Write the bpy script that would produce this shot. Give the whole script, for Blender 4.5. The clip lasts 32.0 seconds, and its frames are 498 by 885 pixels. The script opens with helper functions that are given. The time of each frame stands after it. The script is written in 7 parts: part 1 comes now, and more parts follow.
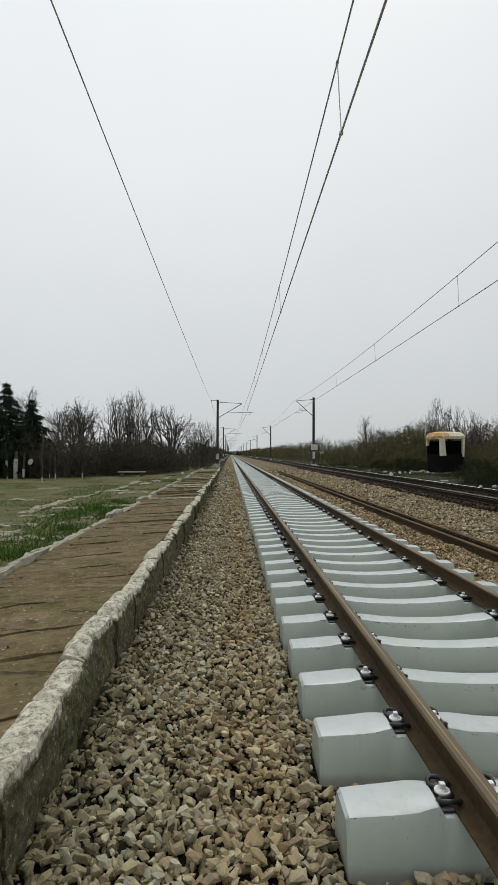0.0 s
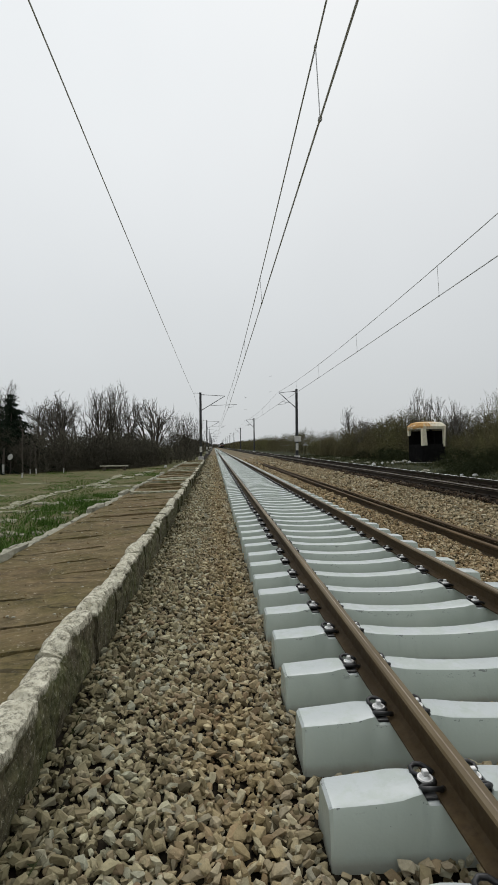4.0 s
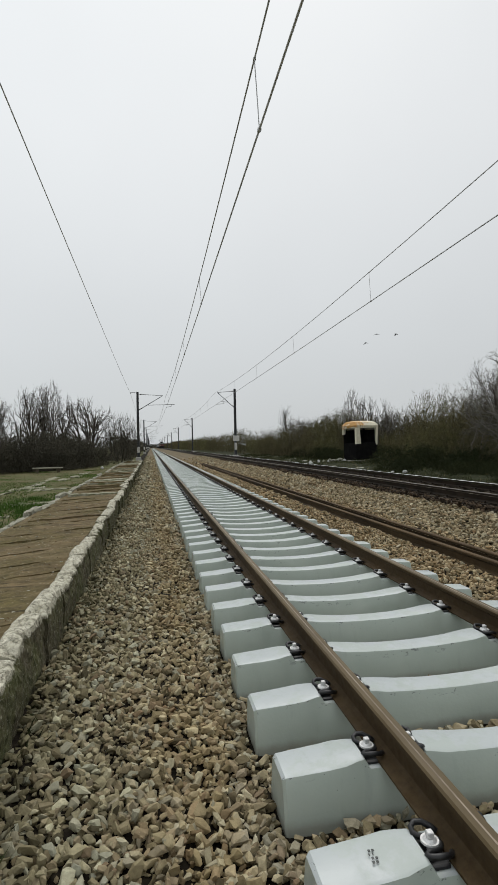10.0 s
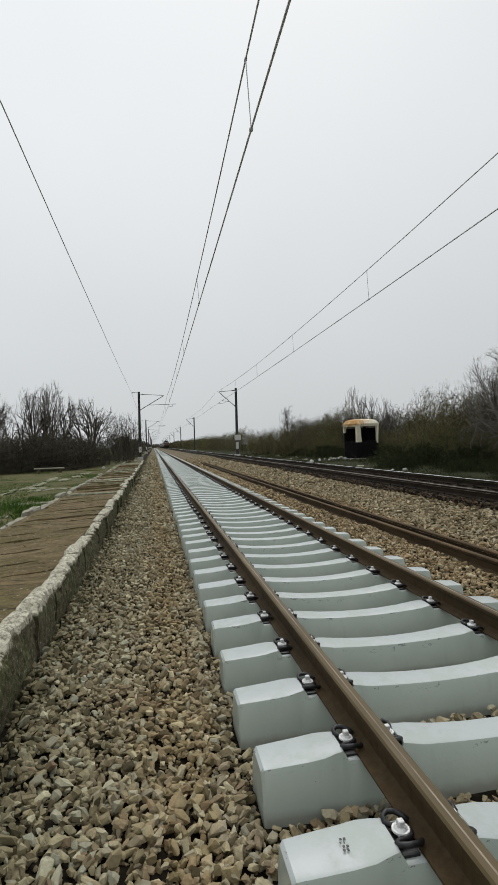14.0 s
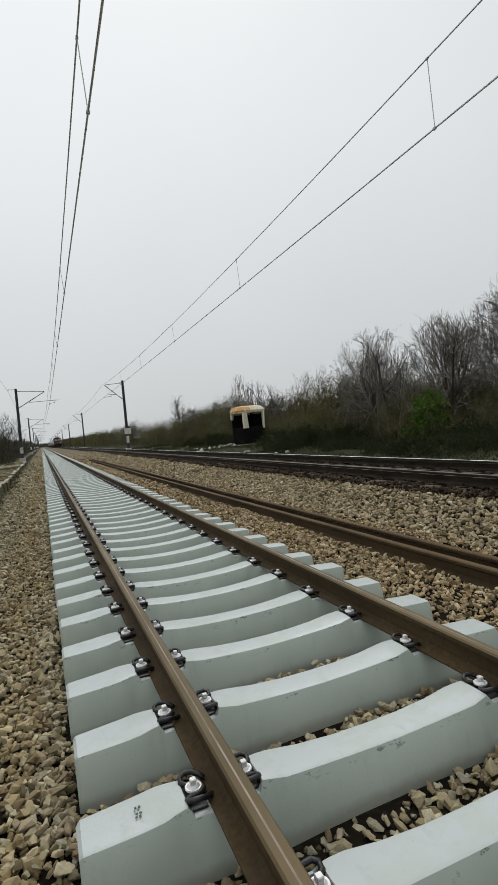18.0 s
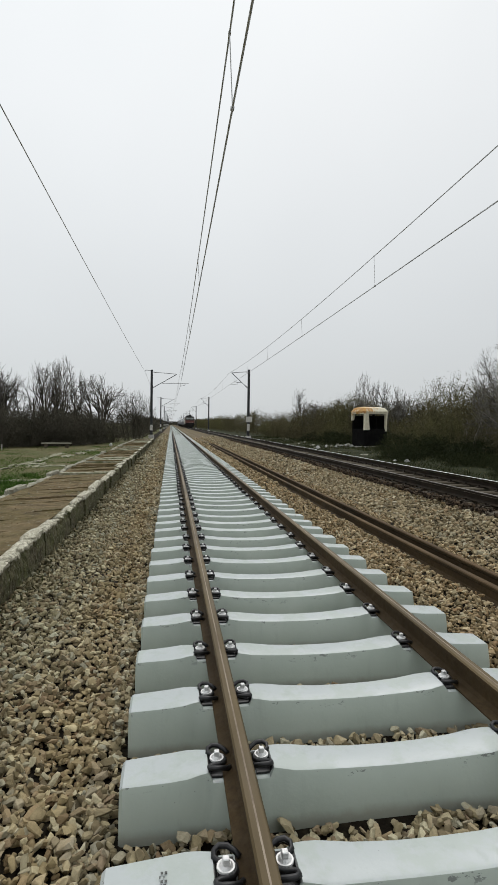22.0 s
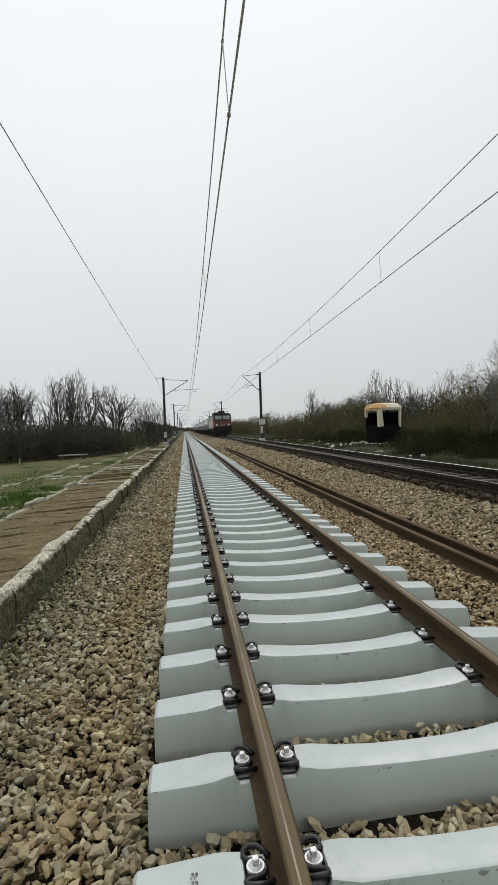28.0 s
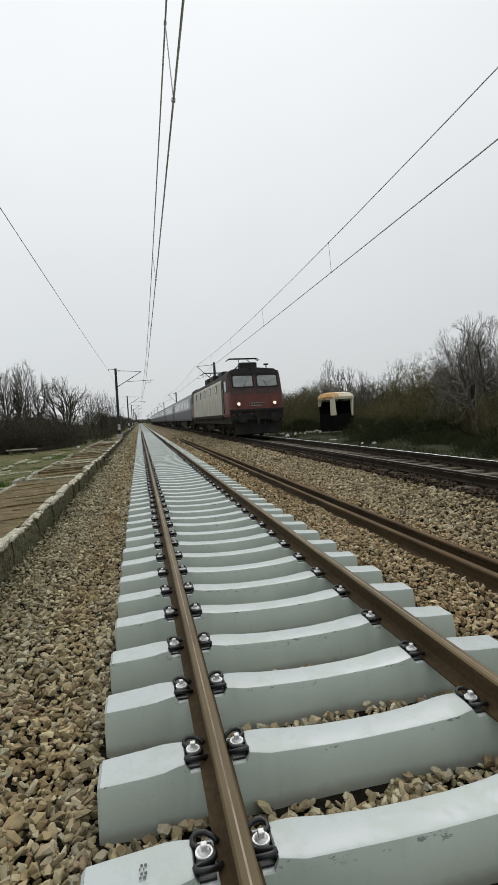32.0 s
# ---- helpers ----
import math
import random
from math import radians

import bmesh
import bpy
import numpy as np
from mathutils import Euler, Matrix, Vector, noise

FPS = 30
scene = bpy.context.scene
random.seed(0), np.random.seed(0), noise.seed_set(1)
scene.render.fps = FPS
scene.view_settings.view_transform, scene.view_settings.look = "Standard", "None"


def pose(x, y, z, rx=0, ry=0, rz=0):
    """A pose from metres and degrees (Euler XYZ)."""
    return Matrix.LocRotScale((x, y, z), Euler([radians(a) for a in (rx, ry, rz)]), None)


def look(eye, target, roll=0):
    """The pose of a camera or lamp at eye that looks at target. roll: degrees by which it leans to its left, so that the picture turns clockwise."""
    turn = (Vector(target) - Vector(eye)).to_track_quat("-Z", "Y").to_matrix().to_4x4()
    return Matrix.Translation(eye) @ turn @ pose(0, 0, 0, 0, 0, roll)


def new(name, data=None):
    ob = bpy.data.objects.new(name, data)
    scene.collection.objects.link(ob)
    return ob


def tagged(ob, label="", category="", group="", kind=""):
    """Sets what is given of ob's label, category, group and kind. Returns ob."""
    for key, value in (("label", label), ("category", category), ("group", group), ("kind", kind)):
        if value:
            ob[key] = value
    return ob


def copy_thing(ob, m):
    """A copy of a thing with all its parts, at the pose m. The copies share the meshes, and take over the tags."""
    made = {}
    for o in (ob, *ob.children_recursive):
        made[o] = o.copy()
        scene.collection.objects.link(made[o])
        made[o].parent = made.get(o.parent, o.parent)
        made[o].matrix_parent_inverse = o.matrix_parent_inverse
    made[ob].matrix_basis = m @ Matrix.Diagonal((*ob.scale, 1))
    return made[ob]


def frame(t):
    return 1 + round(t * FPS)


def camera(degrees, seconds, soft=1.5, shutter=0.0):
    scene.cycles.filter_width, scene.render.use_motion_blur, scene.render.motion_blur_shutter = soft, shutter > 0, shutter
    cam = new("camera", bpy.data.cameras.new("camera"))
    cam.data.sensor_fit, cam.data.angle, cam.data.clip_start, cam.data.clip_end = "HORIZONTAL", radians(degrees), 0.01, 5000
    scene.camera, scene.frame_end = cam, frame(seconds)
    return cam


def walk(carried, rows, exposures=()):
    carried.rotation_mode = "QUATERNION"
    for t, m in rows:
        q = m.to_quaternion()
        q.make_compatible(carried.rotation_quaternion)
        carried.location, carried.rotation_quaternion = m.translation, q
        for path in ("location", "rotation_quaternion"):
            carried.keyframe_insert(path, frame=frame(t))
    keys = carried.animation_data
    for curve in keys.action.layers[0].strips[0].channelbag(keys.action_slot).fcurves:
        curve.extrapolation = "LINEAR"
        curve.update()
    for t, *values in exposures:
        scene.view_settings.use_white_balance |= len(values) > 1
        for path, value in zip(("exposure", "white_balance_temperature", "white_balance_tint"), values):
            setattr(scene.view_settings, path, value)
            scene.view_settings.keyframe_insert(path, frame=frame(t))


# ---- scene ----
cam = camera(52.2, 32.0)
PATH = [
    (0, (-1.771, -1.595, 1.686), (-1.697, 0.404, 1.731), 0.2),
    (0.5, (-1.765, -1.606, 1.677), (-1.692, 0.393, 1.719), 0.3),
    (1, (-1.752, -1.597, 1.674), (-1.676, 0.401, 1.716), -0.3),
    (1.5, (-1.754, -1.586, 1.671), (-1.673, 0.412, 1.698), -0.8),
    (2, (-1.752, -1.572, 1.673), (-1.666, 0.426, 1.698), -0.9),
    (2.5, (-1.761, -1.559, 1.671), (-1.665, 0.439, 1.694), -0.8),
    (3, (-1.752, -1.547, 1.67), (-1.636, 0.449, 1.689), -0.9),
    (3.5, (-1.747, -1.54, 1.668), (-1.62, 0.456, 1.684), -0.8),
    (5.5, (-1.736, -1.541, 1.67), (-1.571, 0.452, 1.685), 0.1),
    (6, (-1.737, -1.544, 1.672), (-1.573, 0.45, 1.685), 0.1),
    (6.5, (-1.742, -1.551, 1.67), (-1.553, 0.44, 1.698), 0.2),
    (7, (-1.718, -1.577, 1.675), (-1.475, 0.408, 1.708), -0.0),
    (7.5, (-1.69, -1.612, 1.673), (-1.433, 0.371, 1.706), -0.4),
    (8, (-1.671, -1.633, 1.669), (-1.415, 0.35, 1.701), -1.0),
    (8.5, (-1.759, -1.662, 1.677), (-1.464, 0.316, 1.709), -0.9),
    (9, (-1.806, -1.682, 1.67), (-1.441, 0.284, 1.694), -1.0),
    (9.5, (-1.82, -1.689, 1.669), (-1.455, 0.278, 1.681), -1.2),
    (10, (-1.835, -1.69, 1.679), (-1.456, 0.273, 1.689), -1.1),
    (10.5, (-1.801, -1.69, 1.676), (-1.426, 0.275, 1.686), -1.3),
    (11, (-1.772, -1.718, 1.676), (-1.399, 0.247, 1.686), -1.0),
    (11.5, (-1.755, -1.729, 1.677), (-1.385, 0.236, 1.686), -0.9),
    (12, (-1.757, -1.742, 1.677), (-1.387, 0.224, 1.686), -1.2),
    (12.5, (-1.763, -1.755, 1.678), (-1.396, 0.211, 1.687), -1.3),
    (13, (-1.76, -1.753, 1.677), (-1.393, 0.213, 1.686), -1.4),
    (13.5, (-1.743, -1.759, 1.675), (-1.379, 0.207, 1.683), -1.4),
    (14, (-1.729, -1.745, 1.668), (-1.36, 0.22, 1.675), -1.5),
    (14.5, (-1.736, -1.746, 1.668), (-1.361, 0.218, 1.674), -1.4),
    (16.5, (-1.673, -1.8, 1.67), (-1.31, 0.167, 1.67), -1.2),
    (17, (-1.62, -1.886, 1.681), (-1.197, 0.069, 1.666), -0.9),
    (17.5, (-1.576, -1.893, 1.654), (-0.885, -0.018, 1.584), -3.7),
    (18, (-1.298, -1.943, 1.625), (-0.544, -0.092, 1.568), -5.1),
    (18.5, (-1.078, -1.917, 1.806), (-0.6, 0.021, 1.675), -0.2),
    (19, (-1.059, -1.807, 1.832), (-0.798, 0.172, 1.704), 0.3),
    (19.5, (-1.072, -1.788, 1.841), (-0.981, 0.208, 1.742), 0.0),
    (20, (-1.075, -1.775, 1.837), (-1.008, 0.222, 1.747), -0.2),
    (20.5, (-1.041, -1.766, 1.836), (-0.772, 0.215, 1.781), 0.2),
    (21, (-1.034, -1.75, 1.827), (-0.706, 0.222, 1.774), 0.4),
    (21.5, (-1.078, -1.74, 1.813), (-0.763, 0.234, 1.755), 0.7),
    (22, (-1.082, -1.745, 1.811), (-0.777, 0.23, 1.743), 0.9),
    (22.5, (-1.08, -1.752, 1.82), (-0.781, 0.223, 1.739), 0.8),
    (23, (-1.075, -1.757, 1.825), (-0.787, 0.22, 1.753), 0.4),
    (23.5, (-1.068, -1.772, 1.829), (-0.803, 0.21, 1.775), -0.1),
    (24, (-1.073, -1.763, 1.826), (-0.814, 0.22, 1.785), -0.1),
    (24.5, (-1.067, -1.754, 1.831), (-0.809, 0.229, 1.79), -0.6),
    (25, (-1.065, -1.761, 1.827), (-0.809, 0.223, 1.787), -0.8),
    (25.5, (-1.057, -1.765, 1.83), (-0.802, 0.218, 1.788), -0.8),
    (27.5, (-1.051, -1.758, 1.819), (-0.798, 0.225, 1.77), -1.8),
    (28, (-1.064, -1.771, 1.813), (-0.815, 0.213, 1.756), -2.0),
    (28.5, (-1.057, -1.761, 1.816), (-0.781, 0.218, 1.722), -1.0),
    (29, (-1.055, -1.749, 1.826), (-0.736, 0.223, 1.73), -0.8),
    (29.5, (-1.031, -1.759, 1.825), (-0.672, 0.207, 1.728), -0.8),
    (30, (-1.012, -1.758, 1.817), (-0.632, 0.203, 1.72), -1.3),
    (30.5, (-1.015, -1.765, 1.815), (-0.634, 0.196, 1.717), -2.1),
    (31, (-1.014, -1.781, 1.823), (-0.632, 0.179, 1.725), -2.2),
    (31.5, (-1.017, -1.794, 1.823), (-0.636, 0.167, 1.725), -2.3),
    (32, (-1.008, -1.786, 1.816), (-0.592, 0.167, 1.714), -2.9),
]
walk(cam, [(t, look(eye, target, roll)) for t, eye, target, roll in PATH],
     [(0, -0.12), (16.5, -0.12), (17, -0.08), (18, -0.1), (19, -0.05), (20, -0.06), (21, -0.08), (22, -0.03), (23, -0.05), (24, -0.1), (25.5, -0.1), (27.5, -0.02), (32, 0.0)])

# ---- light ----
SUN_ELEV, SUN_TURN = 55.0, 20.0
world = bpy.data.worlds.new("overcast_sky")
scene.world = world
world.use_nodes = True
wn, wl = world.node_tree.nodes, world.node_tree.links
wn.clear()
w_out = wn.new("ShaderNodeOutputWorld")
w_bg = wn.new("ShaderNodeBackground")
w_sky = wn.new("ShaderNodeTexSky")
w_sky.sky_type = "NISHITA"
w_sky.sun_disc = False
w_sky.sun_elevation, w_sky.sun_rotation = radians(SUN_ELEV), radians(SUN_TURN)
w_sky.dust_density, w_sky.air_density = 3.0, 1.0
# cloud cover: a grey-white dome, a little darker towards the horizon, mixed over the clear sky
w_co = wn.new("ShaderNodeTexCoord")
w_sep = wn.new("ShaderNodeSeparateXYZ")
w_ramp = wn.new("ShaderNodeValToRGB")
w_ramp.color_ramp.elements[0].position, w_ramp.color_ramp.elements[0].color = 0.0, (6.28, 6.58, 6.72, 1)
w_ramp.color_ramp.elements[1].position, w_ramp.color_ramp.elements[1].color = 0.5, (8.74, 9.02, 9.18, 1)
for w_at, w_c in ((0.8, (9.85, 10.2, 10.4, 1)), (1.0, (11.2, 11.6, 11.8, 1))):
    w_ramp.color_ramp.elements.new(w_at).color = w_c
w_noise = wn.new("ShaderNodeTexNoise")
w_noise.inputs["Scale"].default_value, w_noise.inputs["Detail"].default_value = 1.6, 4
w_cl = wn.new("ShaderNodeMapRange")
w_cl.inputs["From Min"].default_value, w_cl.inputs["From Max"].default_value = 0.3, 0.7
w_cl.inputs["To Min"].default_value, w_cl.inputs["To Max"].default_value = 0.97, 1.03
w_mul = wn.new("ShaderNodeVectorMath")
w_mul.operation = "SCALE"
w_mix = wn.new("ShaderNodeMix")
w_mix.data_type = "RGBA"
w_mix.inputs["Factor"].default_value = 0.96
wl.new(w_co.outputs["Generated"], w_sep.inputs[0])
wl.new(w_sep.outputs["Z"], w_ramp.inputs[0])
wl.new(w_co.outputs["Generated"], w_noise.inputs["Vector"])
wl.new(w_noise.outputs["Fac"], w_cl.inputs["Value"])
wl.new(w_ramp.outputs["Color"], w_mul.inputs[0])
w_side = wn.new("ShaderNodeMath")      # the cover is thinner on the platform side
w_side.operation = "MULTIPLY_ADD"
w_side.inputs[1].default_value = -0.1
wl.new(w_sep.outputs["X"], w_side.inputs[0])
wl.new(w_cl.outputs["Result"], w_side.inputs[2])
wl.new(w_side.outputs[0], w_mul.inputs["Scale"])
wl.new(w_sky.outputs[0], w_mix.inputs["A"])
wl.new(w_mul.outputs[0], w_mix.inputs["B"])
wl.new(w_mix.outputs["Result"], w_bg.inputs["Color"])
w_bg.inputs["Strength"].default_value = 0.1
wl.new(w_bg.outputs[0], w_out.inputs[0])
sun_data = bpy.data.lights.new("sun", "SUN")
sun_data.energy, sun_data.angle, sun_data.color = 1.2, radians(32), (1.0, 0.97, 0.93)
sun = new("sun", sun_data)
sun.rotation_euler = (radians(90 - SUN_ELEV), 0, radians(-SUN_TURN + 180))
scene.view_settings.exposure = 0.0


# ---- materials ----
def material(name, build, rough=0.8, metal=0.0, bump=None, spec=0.5):
    """build(n) gives the colour socket from a small node kit; bump(n) a height socket."""
    m = bpy.data.materials.new(name)
    m.use_nodes = True
    k = Kit(m.node_tree)
    bsdf = m.node_tree.nodes["Principled BSDF"]
    bsdf.inputs["Metallic"].default_value = metal
    bsdf.inputs["Specular IOR Level"].default_value = spec
    k.put(build(k), bsdf.inputs["Base Color"])
    r = rough(k) if callable(rough) else rough
    k.put(r, bsdf.inputs["Roughness"])
    if bump:
        h, strength, dist = bump(k)
        b = m.node_tree.nodes.new("ShaderNodeBump")
        b.inputs["Strength"].default_value, b.inputs["Distance"].default_value = strength, dist
        k.put(h, b.inputs["Height"])
        k.t.links.new(b.outputs[0], bsdf.inputs["Normal"])
    return m


class Kit:
    def __init__(self, tree):
        self.t = tree
        self.co = tree.nodes.new("ShaderNodeTexCoord")
        self.geo = tree.nodes.new("ShaderNodeNewGeometry")
        self.info = tree.nodes.new("ShaderNodeObjectInfo")

    def put(self, value, socket):
        if hasattr(value, "is_output"):
            self.t.links.new(value, socket)
        else:
            socket.default_value = (*value, 1) if isinstance(value, tuple) and len(value) == 3 and socket.type == "RGBA" else value

    def where(self, space="Object", scale=(1, 1, 1)):
        m = self.t.nodes.new("ShaderNodeMapping")
        m.inputs["Scale"].default_value = scale
        self.t.links.new(self.geo.outputs["Position"] if space == "World" else self.co.outputs[space], m.inputs["Vector"])
        return m.outputs[0]

    def noise(self, scale, detail=4, rough=0.55, space="Object", stretch=(1, 1, 1), warp=0.0, own=False):
        n = self.t.nodes.new("ShaderNodeTexNoise")
        if own:
            n.noise_dimensions = "4D"
            self.put(self.math("MULTIPLY", self.chance(), 37.0), n.inputs["W"])
        for key, v in (("Scale", scale), ("Detail", detail), ("Roughness", rough), ("Distortion", warp)):
            n.inputs[key].default_value = v
        self.t.links.new(self.where(space, stretch), n.inputs["Vector"])
        return n.outputs["Fac"]

    def cells(self, scale, space="Object", feature="F1", out="Distance", stretch=(1, 1, 1)):
        n = self.t.nodes.new("ShaderNodeTexVoronoi")
        n.feature = feature
        n.inputs["Scale"].default_value = scale
        self.t.links.new(self.where(space, stretch), n.inputs["Vector"])
        return n.outputs[out]

    def ramp(self, fac, *stops):
        n = self.t.nodes.new("ShaderNodeValToRGB")
        e = n.color_ramp.elements
        while len(e) < len(stops):
            e.new(0.5)
        for el, (p, c) in zip(e, stops):
            el.position = p
            el.color = (*c, 1) if isinstance(c, tuple) else (c, c, c, 1)
        self.put(fac, n.inputs[0])
        return n.outputs["Color"]

    def mix(self, fac, a, b, mode="MIX"):
        n = self.t.nodes.new("ShaderNodeMix")
        n.data_type, n.blend_type = "RGBA", mode
        self.put(fac, n.inputs["Factor"])
        self.put(a, n.inputs["A"])
        self.put(b, n.inputs["B"])
        return n.outputs["Result"]

    def math(self, op, a, b=0.0):
        n = self.t.nodes.new("ShaderNodeMath")
        n.operation = op
        self.put(a, n.inputs[0])
        self.put(b, n.inputs[1])
        return n.outputs[0]

    def chance(self):
        return self.info.outputs["Random"]

    def island(self):
        return self.geo.outputs["Random Per Island"]

    def upward(self):
        n = self.t.nodes.new("ShaderNodeSeparateXYZ")
        self.t.links.new(self.geo.outputs["Normal"], n.inputs[0])
        return n.outputs[2]

    def axis(self, which, space="Object"):
        n = self.t.nodes.new("ShaderNodeSeparateXYZ")
        self.t.links.new(self.where(space), n.inputs[0])
        return n.outputs[which]


def plain(name, c, rough=0.7, metal=0.0, vary=0.15, scale=6.0, spec=0.5):
    lo = tuple(v * (1 - vary) for v in c)
    hi = tuple(min(1, v * (1 + vary)) for v in c)
    return material(name, lambda k: k.mix(0.35, k.ramp(k.noise(scale, 5), (0.3, lo), (0.7, hi)),
                                          k.ramp(k.noise(scale * 9, 3), (0.35, lo), (0.65, hi))),
                    rough, metal, lambda k: (k.noise(scale * 14, 4), 0.25, 0.003), spec)


def sleeper_colour(k):
    base = k.mix(k.chance(), k.ramp(k.noise(2.2, 5, own=True), (0.3, (0.332, 0.378, 0.335)), (0.7, (0.402, 0.448, 0.402))),
                 k.ramp(k.noise(3.1, 5, own=True), (0.3, (0.312, 0.36, 0.315)), (0.7, (0.39, 0.436, 0.388))))
    # a pale skin with painted sky light on the upper faces, down to a ragged lip just below the edge
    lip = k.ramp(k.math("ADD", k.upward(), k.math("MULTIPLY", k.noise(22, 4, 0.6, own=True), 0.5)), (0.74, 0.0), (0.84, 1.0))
    lit_skin = k.math("MULTIPLY", lip, k.ramp(k.noise(4.2, 6, 0.7, own=True), (0.46, 0.28), (0.53, 0.62)))
    # the bluish tone paints the sky's sheen onto the tops
    lit_film = k.mix(lit_skin, base, (0.425, 0.452, 0.475))
    streak = k.mix(k.ramp(k.noise(16, 5, 0.6, stretch=(1, 1, 0.12), own=True), (0.56, 0.0), (0.75, 0.4)), lit_film, (0.27, 0.305, 0.275))
    # cast skin broken away in nicks along the upper edges, and pores
    z = k.axis(2)
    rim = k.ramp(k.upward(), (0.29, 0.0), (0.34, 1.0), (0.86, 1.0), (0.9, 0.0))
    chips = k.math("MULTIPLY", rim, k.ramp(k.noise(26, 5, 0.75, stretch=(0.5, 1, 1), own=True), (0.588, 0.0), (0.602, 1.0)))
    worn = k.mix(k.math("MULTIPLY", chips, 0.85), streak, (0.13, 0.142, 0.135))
    pores = k.math("MULTIPLY", k.ramp(k.cells(26), (0.05, 1.0), (0.075, 0.0)), k.ramp(k.noise(5, 3, own=True), (0.58, 0.0), (0.63, 0.7)))
    dust = k.ramp(k.math("ADD", z, k.math("MULTIPLY", k.noise(14, 4, own=True), 0.05)), (0.02, 0.5), (0.06, 0.0))
    return k.mix(dust, k.mix(pores, worn, (0.09, 0.095, 0.085)), (0.2, 0.175, 0.13))


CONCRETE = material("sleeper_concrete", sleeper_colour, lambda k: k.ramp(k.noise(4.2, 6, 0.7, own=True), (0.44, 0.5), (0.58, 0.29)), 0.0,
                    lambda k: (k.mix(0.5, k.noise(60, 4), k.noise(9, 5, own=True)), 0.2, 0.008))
OLD_SLEEPER = material(
    "old_sleeper_concrete",
    lambda k: k.mix(k.chance(), k.ramp(k.noise(7, 6, 0.7), (0.3, (0.03, 0.025, 0.018)), (0.7, (0.075, 0.06, 0.04))),
                    k.ramp(k.noise(5, 6, 0.7), (0.3, (0.055, 0.046, 0.034)), (0.75, (0.22, 0.195, 0.15)))),
    0.9, 0.0, lambda k: (k.noise(40, 5), 0.4, 0.008), 0.12)
RAIL = material(
    "rusty_rail_steel",
    lambda k: k.mix(k.ramp(k.noise(35, 5, 0.7), (0.4, 0.0), (0.7, 0.7)),
                    k.ramp(k.noise(3.0, 5, stretch=(1, 0.25, 1)), (0.3, (0.028, 0.019, 0.009)), (0.7, (0.07, 0.046, 0.02))),
                    (0.03, 0.018, 0.008)),
    lambda k: k.ramp(k.noise(20, 4), (0.3, 0.7), (0.7, 0.9)), 0.0,
    lambda k: (k.noise(90, 4), 0.25, 0.002), 0.2)
RAIL_HEAD = material(
    "running_band_steel",
    lambda k: k.ramp(k.noise(6, 5, stretch=(1, 0.15, 1)), (0.3, (0.066, 0.046, 0.02)), (0.7, (0.13, 0.094, 0.043))),
    lambda k: k.ramp(k.noise(14, 4, stretch=(1, 0.2, 1)), (0.3, 0.5), (0.7, 0.68)), 0.1,
    lambda k: (k.noise(70, 3, stretch=(1, 0.1, 1)), 0.1, 0.001), 0.3)
LOOSE_RUST = material(
    "orange_rusted_steel",
    lambda k: k.mix(k.ramp(k.noise(35, 5, 0.7), (0.4, 0.0), (0.7, 0.6)),
                    k.ramp(k.noise(3.0, 5, stretch=(1, 0.25, 1)), (0.3, (0.05, 0.033, 0.016)), (0.7, (0.125, 0.08, 0.04))), (0.045, 0.03, 0.016)), 0.85, 0.0,
    lambda k: (k.noise(90, 4), 0.25, 0.002), 0.2)
# far head of the old track: near-white colour paints in the sky's reflection
GLINT_HEAD = material(
    "glint_rail_head",
    lambda k: k.ramp(k.noise(6, 4, stretch=(1, 0.1, 1)), (0.3, (0.78, 0.78, 0.78)), (0.7, (0.9, 0.9, 0.89))),
    0.4, 0.35)
RUN_LINE = material(
    "scuffed_running_line",
    lambda k: k.ramp(k.noise(5, 5, 0.7, stretch=(1, 0.3, 1)), (0.35, (0.1, 0.068, 0.038)), (0.65, (0.3, 0.245, 0.18))), 0.55, 0.1)
# near head: same worn steel, coloured darker because it mirrors less sky
UNLIT_HEAD = material(
    "unlit_rail_head",
    lambda k: k.ramp(k.noise(6, 4, stretch=(1, 0.1, 1)), (0.3, (0.06, 0.052, 0.045)), (0.7, (0.14, 0.125, 0.11))), 0.5, 0.5)
DARK_RAIL = material(
    "oily_dark_rail",
    lambda k: k.ramp(k.noise(8, 5, stretch=(1, 0.3, 1)), (0.3, (0.01, 0.0075, 0.005)), (0.7, (0.03, 0.021, 0.013))), 0.85, 0.0,
    lambda k: (k.noise(70, 4), 0.3, 0.002), 0.15)
CLIP = plain("black_clip", (0.014, 0.014, 0.015), 0.42, 0.2, 0.3, 20)
INK = plain("faded_stencil_ink", (0.09, 0.095, 0.09), 0.8, 0, 0.3, 30)
BOLT = plain("galvanised_bolt", (0.6, 0.6, 0.59), 0.4, 0.35, 0.15, 40)
def wall_dirt(k, colour):
    """Moss and earth that have gathered on the stones along the platform wall."""
    reach = k.math("ADD", k.axis(0, "World"), k.math("MULTIPLY", k.noise(2.2, 5, 0.7, "World"), 0.9))
    return k.mix(k.ramp(k.math("ADD", reach, 2.6), (0.4, 0.7), (0.75, 0.0)), colour, k.ramp(k.noise(9, 4, 0.7, "World"), (0.35, (0.055, 0.052, 0.026)), (0.65, (0.11, 0.1, 0.055))))


